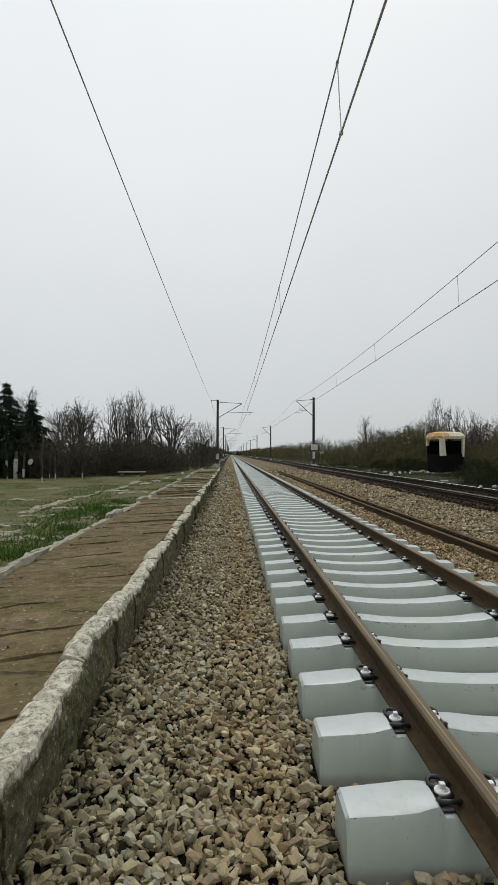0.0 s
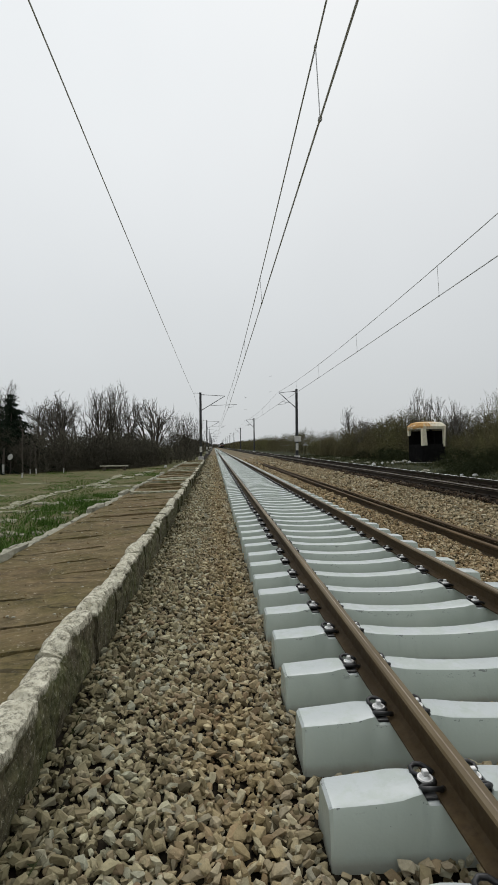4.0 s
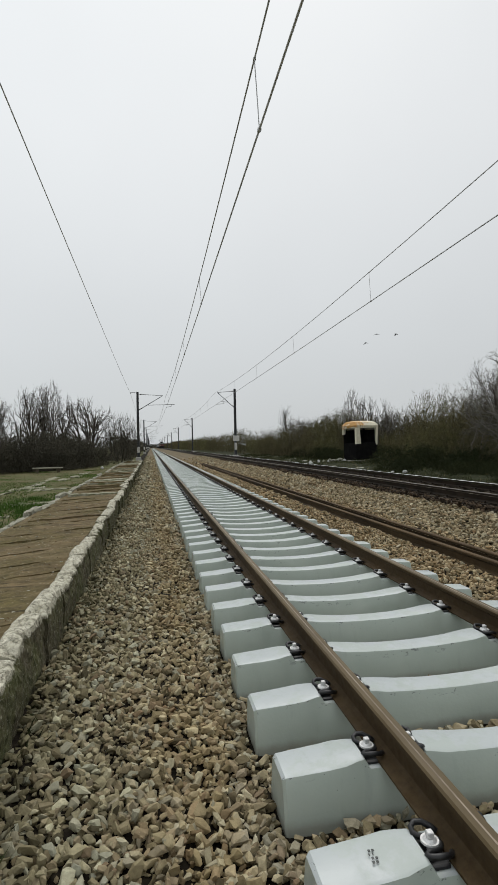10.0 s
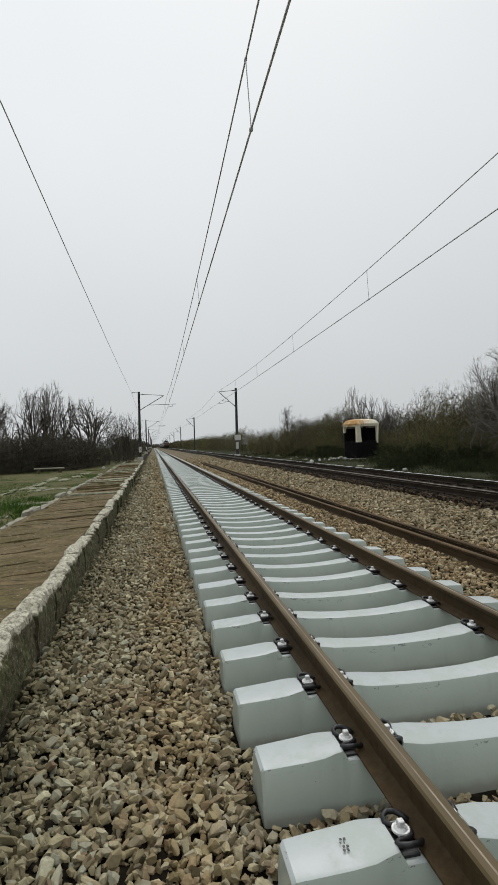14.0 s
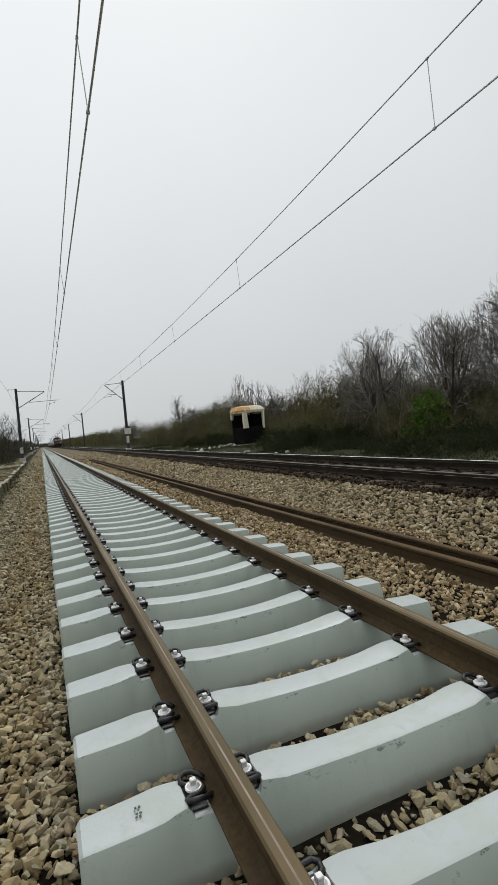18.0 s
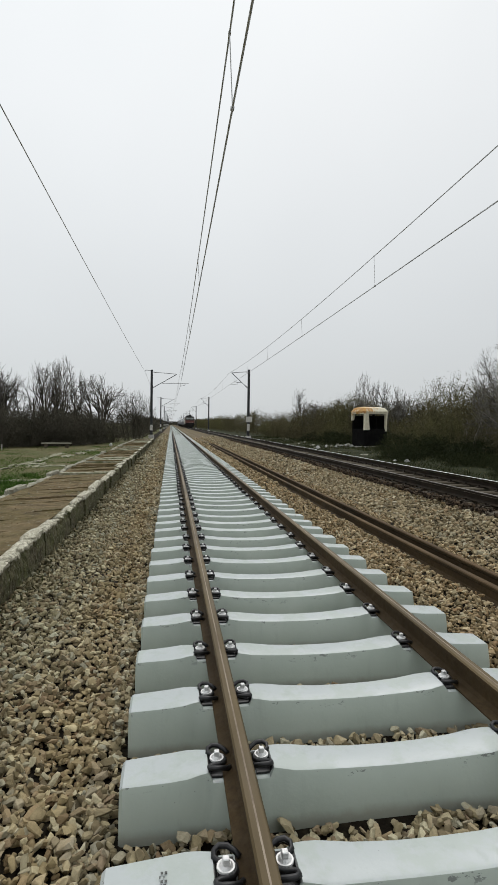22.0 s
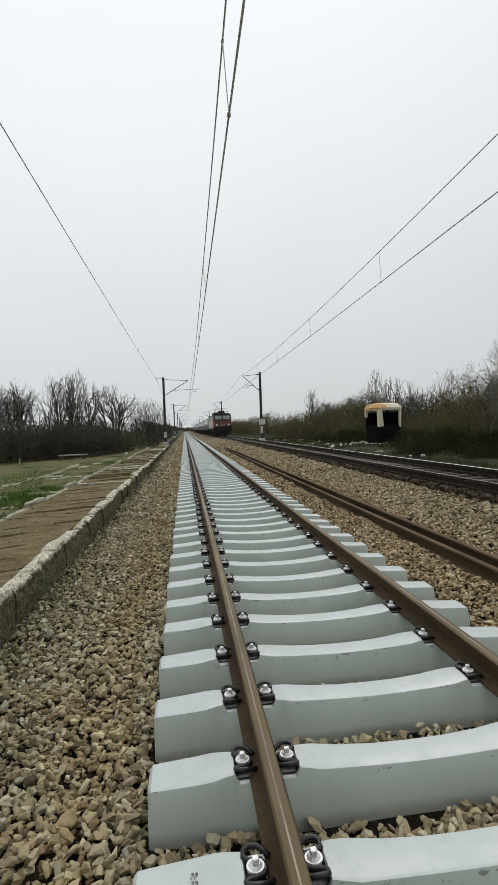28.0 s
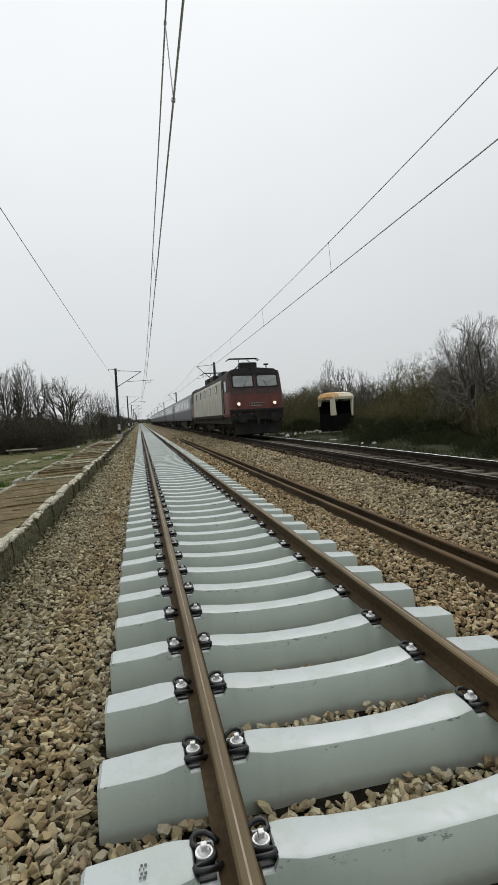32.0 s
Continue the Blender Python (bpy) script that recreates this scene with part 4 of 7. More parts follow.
def build_mast(y, side, detail):
    x, top, tx, cw, mw = (-3.15, 7.6, 0.0, CW1, MW1) if side < 0 else (7.4, 7.95, T2X, CW2, MW2)
    s = 1 if side < 0 else -1
    if not detail:
        x = -3.25 if side < 0 else 7.2
    mast = root("catenary_mast", "dark steel catenary mast with a bracket arm over the track", "mast", "masts along the line", pose(x, y, 0))
    bm = bmesh.new()
    box(bm, (-0.28, -0.28, land(x) - 0.3), (0.28, 0.28, 0.62), 0.03)
    part("footing", bm, MAST_FOOT, mast)
    bm = bmesh.new()
    w = 0.13
    for xx in (-w, w):
        sweep(bm, [(-0.012, -0.13), (0.012, -0.13), (0.012, 0.13), (-0.012, 0.13)],
              [lambda u, v, xx=xx: (xx + u, v, 0.6), lambda u, v, xx=xx: (xx * 0.8 + u, v * 0.8, top)])
    sweep(bm, [(-w, -0.01), (w, -0.01), (w, 0.01), (-w, 0.01)], [lambda u, v: (u, v, 0.6), lambda u, v: (u * 0.8, v, top)])
    part("column", bm, MAST, mast)
    reach = tx - x
    arm = 0.84 * reach if side < 0 else 0.85 * reach
    bm = bmesh.new()
    rod(bm, (0.1 * s, 0, top - 0.25), (arm, 0, mw + 0.05), 0.026, sides=6)
    part("top_tie", bm, MAST, mast)
    bm = bmesh.new()
    rod(bm, (0.1 * s, 0, 5.65 if side < 0 else 5.9), (arm, 0, mw + 0.03), 0.035, sides=8)
    part("bracket_tube", bm, MAST, mast)
    bm = bmesh.new()
    e = reach * (1.25 if side < 0 else 0.72)
    rod(bm, (arm * 0.42, 0, cw + 0.27), (e, 0, cw + 0.36), 0.024, sides=6)
    rod(bm, (e - 0.35 * s, 0, cw + 0.35), (e - 0.4 * s, 0, cw + 0.1), 0.015, sides=6)
    rod(bm, (e - 0.4 * s, 0, cw + 0.12), (reach - 0.15 * s, 0, cw + 0.02), 0.015, sides=6)
    part("steady_arm", bm, MAST, mast)
    for a, b in (((0.1 * s, top - 0.25), (arm, mw + 0.05)), ((0.1 * s, 5.65 if side < 0 else 5.9), (arm, mw + 0.03))):
        bm = bmesh.new()
        for k in range(5):
            t = 0.06 + 0.02 * k
            p = Vector((a[0] + (b[0] - a[0]) * t, 0, a[1] + (b[1] - a[1]) * t))
            d = Vector((b[0] - a[0], 0, b[1] - a[1])).normalized()
            rod(bm, p, p + d * 0.03, 0.065, 0.04, sides=10)
        part("insulator", bm, PORCELAIN, mast, "ribbed brown porcelain insulator")
    if side < 0:
        bm = bmesh.new()
        box(bm, (-0.14, -0.15, 1.1), (0.14, -0.135, 1.7), 0.0)
        part("white_band", bm, SIGN_WHITE, mast)
        bm = bmesh.new()
        rod(bm, (0, 0, top - 0.1), (-0.7, 0, top - 0.06), 0.025, sides=6)
        rod(bm, (-0.7, 0, top - 0.05), (-0.7, 0, top - 0.2), 0.03, sides=6)
        part("feeder_bracket", bm, MAST, mast)
    elif detail:
        bm = bmesh.new()
        box(bm, (-0.3, -0.2, 2.15), (0.4, -0.16, 2.75), 0.01)
        part("notice_plate", bm, SIGN_WHITE, mast, "white notice plate")
        bm = bmesh.new()
        box(bm, (-0.14, -0.15, 1.2), (0.14, -0.135, 1.95), 0.0)
        part("white_band", bm, SIGN_WHITE, mast)
    return mast


def wire(name, label, pts, r, parent=None, group="overhead wires"):
    bm = bmesh.new()
    prof = [(r * math.cos(a), r * math.sin(a)) for a in (0, math.tau / 5, 2 * math.tau / 5, 3 * math.tau / 5, 4 * math.tau / 5)]
    sweep(bm, prof, [lambda u, v, p=p: (p[0] + u, p[1], p[2] + v) for p in pts])
    ob = part(name, bm, WIRE, parent)
    if not parent:
        tagged(ob, label, "wire", group)
    return ob


def build_wires():
    bounds = [-60.0, -3.0] + MAST_Y
    for tx, cw, mw, stag, droop, step, first in ((0.0, CW1, MW1, (-0.375, -0.12), 0.7, 8.33, 7.9), (T2X, CW2, MW2, (0.1, 0.1), 0.55, 9.0, 7.7)):
        cpts, mpts = [], []
        for j, (a, b) in enumerate(zip(bounds, bounds[1:])):
            sa, sb = (stag if j % 2 else stag[::-1])
            for i in range(16):
                t = i / 16
                y = a + (b - a) * t
                x = tx + sa + (sb - sa) * t
                sag = 4 * t * (1 - t)
                rise = (1 - t) ** 2 if j == 1 and tx else t ** 2 if j == 0 and tx else 0.0
                cpts.append((x, y, cw - 0.04 * sag + 0.2 * rise))
                mpts.append((x - 0.05, y, mw - droop * sag + 0.3 * rise))
        c = wire("contact_wire", "dark overhead contact wire above the track", cpts, 0.0145)
        w = wire("messenger_wire", "thin catenary wire that carries the contact wire", mpts, 0.0125)
        for j, (a, b) in enumerate(zip(bounds[1:4], bounds[2:5])):
            sa, sb = (stag if (j + 1) % 2 else stag[::-1])
            for i in range(7):
                y = a + first + i * step
                t = (y - a) / (b - a)
                if t > 0.97:
                    continue
                x = tx + sa + (sb - sa) * t
                sag = 4 * t * (1 - t)
                bm = bmesh.new()
                rise = (1 - t) ** 2 if j == 0 and tx else 0.0
                zc, zm = cw - 0.04 * sag + 0.2 * rise, mw - droop * sag + 0.3 * rise
                rod(bm, (x, y, zc), (x - 0.05, y, zm), 0.0075, sides=5)
                rod(bm, (x, y - 0.02, zc), (x, y + 0.03, zc), 0.028, sides=6)
                rod(bm, (x - 0.05, y - 0.02, zm), (x - 0.05, y + 0.03, zm), 0.02, sides=6)
                part("dropper", bm, WIRE, c)
    pts = []
    for a, b in zip(bounds, bounds[1:]):
        for i in range(16):
            t = i / 16
            za, zb, sag = (7.4, 6.95, 0.3) if b < 0 else (6.95, 7.4, 0.15) if a < 0 else (7.4, 7.4, 0.45)
            pts.append((-3.87, a + (b - a) * t, za + (zb - za) * t - sag * 4 * t * (1 - t)))
    wire("feeder_wire", "single feeder wire on the mast tops", pts, 0.0105)


# ---- plants ----
def prisms(a, b, ra, rb):
    """Three-sided tapered rods from arrays of ends and radii."""
    d = b - a
    L = np.linalg.norm(d, axis=1)[:, None] + 1e-9
    d = d / L
    ref = np.where(np.abs(d[:, 2:3]) < 0.9, np.array([[0, 0, 1.0]]), np.array([[1.0, 0, 0]]))
    u = np.cross(d, ref)
    u /= np.linalg.norm(u, axis=1)[:, None] + 1e-9
    w = np.cross(d, u)
    ring = []
    for base, r in ((a, ra), (b, rb)):
        for k in range(3):
            t = k * math.tau / 3
            ring.append(base + (u * math.cos(t) + w * math.sin(t)) * r[:, None])
    v = np.stack(ring, axis=1)
    f = np.array([(0, 1, 4), (0, 4, 3), (1, 2, 5), (1, 5, 4), (2, 0, 3), (2, 3, 5)])
    n = len(a)
    return v.reshape(-1, 3), (f[None] + (np.arange(n) * 6)[:, None, None]).reshape(-1, 3)


def blades(p, d, width, rng):
    """Single thin triangles at p along d."""
    side = np.cross(d, rng.normal(size=d.shape))
    side /= np.linalg.norm(side, axis=1)[:, None] + 1e-9
    w = side * width[:, None]
    v = np.stack([p - w, p + w, p + d], axis=1)
    return v.reshape(-1, 3), np.arange(len(p) * 3).reshape(-1, 3)


def join(chunks):
    vs, fs, base = [], [], 0
    for v, f in chunks:
        vs.append(v)
        fs.append(f + base)
        base += len(v)
    return np.concatenate(vs), np.concatenate(fs)


def limbs(rng, start, tips, lift, segs):
    """Bent branches from start to tips: arrays of places (n, segs + 1, 3)."""
    span = np.linalg.norm(tips - start, axis=1)[:, None]
    mid = (start + tips) / 2 + np.array((0, 0, 1.0)) * span * lift + rng.normal(size=tips.shape) * span * 0.045
    u = np.linspace(0, 1, segs + 1)[None, :, None]
    p = (1 - u) ** 2 * start[:, None] + 2 * u * (1 - u) * mid[:, None] + u * u * tips[:, None]
    p[:, 1:-1] += rng.normal(size=p[:, 1:-1].shape) * span[:, None] * 0.013
    return p


def pieces(p, r0, r1):
    """Ends and radii of all the pieces of such branches."""
    n, s = p.shape[0], p.shape[1] - 1
    f = np.linspace(0, 1, s + 1)[None, :]
    r = r0[:, None] * (1 - f) + r1[:, None] * f
    return p[:, :-1].reshape(-1, 3), p[:, 1:].reshape(-1, 3), r[:, :-1].ravel(), r[:, 1:].ravel()


def nearest(tips, nodes, climb):
    """For each tip the node that a branch would leave from: near, and rather below than above it."""
    d = tips[:, None] - nodes[None]
    cost = np.linalg.norm(d, axis=2) + np.maximum(0, climb - d[:, :, 2] / (np.linalg.norm(d, axis=2) + 1e-6)) * 0.8
    return np.argmin(cost, axis=1)


def crown(seed, height, low, wide, counts, stems=1, stem_r=0.1, lean=0.1, twig=0.35, fine_r=0.0065, upright=0.4, uneven=0.25, foot=0.3, limb=0.28, up=0.4):
    """Stems, limbs, branches and twigs that fill an uneven rounded crown. Returns the thick and the thin triangles."""
    rng = np.random.default_rng(seed)
    mid, half = (low + height) / 2, (height - low) / 2

    def fill(n, r0, r1):
        if not low:
            u, a, r = rng.uniform(0, 1, n), rng.uniform(0, math.tau, n), rng.uniform(r0, r1, n)
            r = r * np.array([1 + uneven * 1.6 * noise.noise((math.cos(t) * 1.4 + seed, math.sin(t) * 1.4, h * 2.2)) for t, h in zip(a, u)])
            w = wide * np.sqrt(np.maximum(0, 1 - u ** 2.2)) * r
            return np.stack([w * np.cos(a), w * np.sin(a), np.maximum(height * u * (0.55 + 0.45 * r), 0.05)], axis=1)
        d = rng.normal(size=(n, 3))
        d[:, 2] += 0.25
        d /= np.linalg.norm(d, axis=1)[:, None]
        bump = np.array([noise.noise((x * 1.6 + seed, y * 1.6, z * 1.6)) for x, y, z in d])
        r = rng.uniform(r0, r1, n) * (1 + uneven * 1.6 * bump)
        p = d * r[:, None] * np.array((wide, wide, half))
        p[:, 2] += mid
        # narrower towards the foot
        p[:, :2] *= np.clip(0.55 + 0.45 * (p[:, 2:3] - low) / (half * 1.1), 0.5, 1.0) if low else 1.0
        p[:, 2] = np.maximum(p[:, 2], 0.06)
        return p

    base = np.zeros((stems, 3))
    if stems > 1:
        base[:, :2] = rng.normal(size=(stems, 2)) * foot
    base[:, 2] = -0.1
    top = base * np.array((1.6, 1.6, 0)) + np.concatenate([rng.normal(size=(stems, 2)) * lean * height, rng.uniform(0.62, 0.86, (stems, 1)) * height * (1 if low else 0.75)], axis=1)
    s0 = limbs(rng, base, top, 0.0, 5)
    thick = [prisms(*pieces(s0, np.full(stems, stem_r), np.full(stems, stem_r * 0.3)))]
    nodes = s0[:, 1:].reshape(-1, 3)
    nodes = nodes[nodes[:, 2] > low * 0.85] if (nodes[:, 2] > low * 0.85).any() else nodes
    t1 = fill(counts[0], 0.7, 0.95)
    s1 = limbs(rng, nodes[nearest(t1, nodes, upright)], t1, -0.12, 4)
    thick.append(prisms(*pieces(s1, np.full(len(t1), stem_r * limb), np.full(len(t1), 0.009))))
    nodes = np.concatenate([nodes, s1[:, 1:].reshape(-1, 3)])
    t2 = fill(counts[1], 0.45, 1.02)
    s2 = limbs(rng, nodes[nearest(t2, nodes, upright)], t2, -0.1, 3)
    thin = [prisms(*pieces(s2, np.full(len(t2), stem_r * 0.16 if low else 0.011), np.full(len(t2), 0.006)))]
    nodes = np.concatenate([s1[:, 2:].reshape(-1, 3), s2[:, 1:].reshape(-1, 3)])
    t3 = fill(counts[2], 0.4, 1.08)
    s3 = limbs(rng, nodes[nearest(t3, nodes, upright * 0.6)], t3, -0.06, 2)
    a, b, ra, rb = pieces(s3, np.full(len(t3), min(0.009, fine_r * 1.6)), np.full(len(t3), fine_r))
    thin.append(blades(a, (b - a) * 1.12, ra, rng))
    pick = rng.integers(0, len(a), counts[3])
    d = b - a
    d /= np.linalg.norm(d, axis=1)[:, None] + 1e-6
    way = d[pick] * 0.8 + rng.normal(size=(counts[3], 3)) * (0.42 if up > 0.2 else 0.7) + np.array((0, 0, up))
    way *= (twig * rng.uniform(0.5, 1.2, counts[3]) / np.linalg.norm(way, axis=1))[:, None]
    p = a[pick] + (b - a)[pick] * rng.uniform(0, 1, counts[3])[:, None]
    thin.append(blades(p, way, np.full(counts[3], fine_r), rng))
    return join(thick), join(thin), p, rng


def grown(seed, height, wide, stems, kids, spread=36, rise=0.16, stem_r=0.09, start=0.35, twig=0.008, foot=0.2, lean=8, ratio=(0.5, 0.74), full=0.9):
    """A plant that forks again and again, set to a height and a half width. Returns the thick and the thin triangles and the twig tips."""
    rng = random.Random(seed)
    last = len(kids)
    rods, fine = [], []

    def shoot(p, d, length, r, level, stem=-1):
        n = 5 if level == 0 else 3 if level < last - 1 else 2
        nodes = [(p, d, r)]
        for k in range(n):
            d = (d + Vector((rng.gauss(0, 1), rng.gauss(0, 1), rng.gauss(0, 0.7))) * (0.06 if level == 0 else 0.09) + Vector((0, 0, rise * (0.4 + level)))).normalized()
            q = p + d * length / n
            rb = r * (1 - 0.8 * (k + 1) / n)
            if level < last:
                rods.append((stem if level == 0 else -1, p, q, nodes[-1][2], max(rb, twig * 0.7)))
            else:
                fine.append((p, q - p, twig * (1.0 if k == 0 else 0.75)))
            nodes.append((q, d, max(rb, twig * 0.8)))
            p = q
        if level == last:
            return
        for j in range(kids[level]):
            u = (start if level == 0 else 0.2) + (1 - (start if level == 0 else 0.2)) * (j + rng.random()) / kids[level]
            i = min(n - 1, int(u * n))
            q = nodes[i][0].lerp(nodes[i + 1][0], u * n - i)
            dd = nodes[i + 1][1]
            side = dd.cross(Vector((rng.gauss(0, 1), rng.gauss(0, 1), rng.gauss(0, 1)))).normalized()
            a = radians(spread * rng.uniform(0.55, 1.25) * (1.0, 0.95, 0.85, 0.75)[level])
            shoot(q, (dd * math.cos(a) + side * math.sin(a)).normalized(), length * rng.uniform(*ratio) * (1.15 - 0.4 * u), nodes[i][2] * 0.72, level + 1)

    for k in range(stems):
        a = rng.uniform(0, math.tau)
        out = foot * math.sqrt(rng.random())
        t = radians(lean * rng.uniform(0.3, 1.4))
        shoot(Vector((math.cos(a) * out, math.sin(a) * out, -0.1)), Vector((math.cos(a) * math.sin(t), math.sin(a) * math.sin(t), math.cos(t))), rng.uniform(0.8, 1.1), stem_r * rng.uniform(0.75, 1.1), 0, k)
    tips = np.array([p + d for p, d, _ in fine])
    zs, rs = np.quantile(tips[:, 2], full), np.quantile(np.hypot(tips[:, 0], tips[:, 1]), full)
    k = np.array((wide / rs, wide / rs, height / zs))
    mid = height * 0.5

    def out(p):
        """How far out in the crown a point lies; 1 is the crown's rounded edge."""
        q = np.array(p, float).reshape(-1, 3) * k
        rim = 1 + 0.1 * np.sin(np.arctan2(q[:, 1], q[:, 0]) * 3 + seed) + 0.05 * np.sin(q[:, 2] * 2.3 + seed)
        return np.sqrt((q[:, 0] ** 2 + q[:, 1] ** 2) / wide ** 2 + (np.maximum(q[:, 2] - mid, 0) / (height - mid)) ** 2) / rim

    # shoots that stand far out of the crown are left off
    rods = [r for r, far in zip(rods, out([r[2] for r in rods])) if far < 1.0]
    fine = [f for f, far in zip(fine, out([f[0] for f in fine])) if far < 1.0]
    pick = lambda stem: [r for r in rods if r[0] == stem]
    pack = lambda rr: prisms(np.array([r[1] for r in rr]) * k, np.array([r[2] for r in rr]) * k, np.array([r[3] for r in rr]), np.array([r[4] for r in rr]))
    near, way = np.array([f[0] for f in fine]) * k, np.array([f[1] for f in fine]) * k
    blade = blades(near, way * 1.1, np.array([f[2] for f in fine]), np.random.default_rng(seed))
    return [pack(pick(i)) for i in range(stems)], join([pack(pick(-1)), blade]), near + way


def grown_tree(twig_mat, *shape, **more):
    thick, thin, _ = grown(*shape, **more)
    return [tris("trunk", *t, TRUNK) for t in thick], tris("crown", *thin, twig_mat)


def grown_bush(mat, seed, height, wide, stems, kids, leaves=0, leaf=0.014, **more):
    thick, thin, tips = grown(seed, height, wide, stems, kids, **more)
    rng = np.random.default_rng(seed)
    chunks = thick + [thin]
    if leaves:
        q = tips[rng.integers(0, len(tips), leaves)] + rng.normal(size=(leaves, 3)) * 0.05
        chunks.append(blades(q, rng.normal(size=(leaves, 3)) * leaf * 1.6, np.full(leaves, leaf), rng))
    return tris("crown", *join(chunks), mat)


def plant_tree(meshes, x, y, z, scale, turn, label, category="tree", group="bare trees", name="bare_tree", wide=1.0):
    t = root(name, label, category, group, pose(x, y, z, 0, 0, turn))
    t.scale = (scale * wide, scale * wide, scale)
    for me in meshes[0]:
        share("trunk", me, t)
    share("crown", meshes[1], t)
    return t


def bush_mesh(seed, radius, height, counts, mat, leaves=0, leaf=0.03, stems=9, twig=0.28, fat=0.006, up=0.12, **more):
    thick, thin, p, rng = crown(seed, height, 0.0, radius, counts, stems, 0.018, 0.06, twig, fat, 0.3, 0.3, radius * 0.35, up=up, **more)
    chunks = [thick, thin]
    if leaves:
        q = p[rng.integers(0, len(p), leaves)] + rng.normal(size=(leaves, 3)) * 0.06
        chunks.append(blades(q, rng.normal(size=(leaves, 3)) * leaf * 1.6, np.full(leaves, leaf), rng))
    return tris("crown", *join(chunks), mat)


def plant_bush(me, x, y, z, s, turn, label, group, tall=1.0):
    t = root("bush", label, "bush", group, pose(x, y, z, 0, 0, turn))
    t.scale = (s, s, s * tall)
    share("crown", me, t)
    return t


def build_conifer(x, y, z, height, seed, width=0.2):
    rng = np.random.default_rng(seed)
    t = root("conifer", "dark green spruce beside bare trees", "conifer", "dark conifers", pose(x, y, z))
    bm = bmesh.new()
    rod(bm, (0, 0, -0.2), (0, 0, height), 0.14, 0.015, sides=8)
    part("trunk", bm, TRUNK, t)
    A, D, W = [], [], []
    sticks = []
    zz = height * 0.2
    while zz < height * 0.985:
        reach = (height - zz) * width * rng.uniform(0.75, 1.15) * (0.62 + 0.38 * min(1.0, (height - zz) / 1.6)) + 0.05
        for k in range(10):
            a = rng.uniform(0, math.tau)
            r = reach * rng.uniform(0.6, 1.15)
            tip = np.array((math.cos(a) * r, math.sin(a) * r, zz - 0.42 * r + 0.1))
            base = np.array((0, 0, zz))
            sticks.append((base, tip))
            n = int(12 + 60 * r)
            u = rng.uniform(0.15, 1.05, n)[:, None]
            p = base + (tip - base) * u + rng.normal(size=(n, 3)) * 0.03
            d = (tip - base) / np.linalg.norm(tip - base) * 0.1 + rng.normal(size=(n, 3)) * 0.1 + np.array((0, 0, -0.11))
            A.append(p), D.append(d), W.append(np.full(n, 0.026))
        zz += height * rng.uniform(0.028, 0.05)
    v1 = blades(np.concatenate(A), np.concatenate(D), np.concatenate(W), rng)
    s = np.array(sticks)
    v2 = prisms(s[:, 0], s[:, 1], np.full(len(s), 0.018), np.full(len(s), 0.005))
    share("crown", tris("crown", *join([v1, v2]), NEEDLES), t)
    return t


def scatter(name, label, category, count, place, mat, length, width, seed, lean=0.5):
    rng = np.random.default_rng(seed)
    p = np.array([place(rng) for _ in range(count)])
    p = p[np.isfinite(p[:, 2])]
    n = len(p)
    d = rng.normal(size=(n, 3)) * lean
    d[:, 2] = 1
    d *= (length * rng.uniform(0.4, 1.2, n))[:, None] / np.linalg.norm(d, axis=1)[:, None]
    ob = new(name, tris(name, *blades(p, d, width * rng.uniform(0.6, 1.3, n), rng), mat))
    return tagged(ob, label, category, kind="stuff")


def patchy(x, y, s, cut):
    return noise.noise((x * s, y * s, 5.5)) > cut


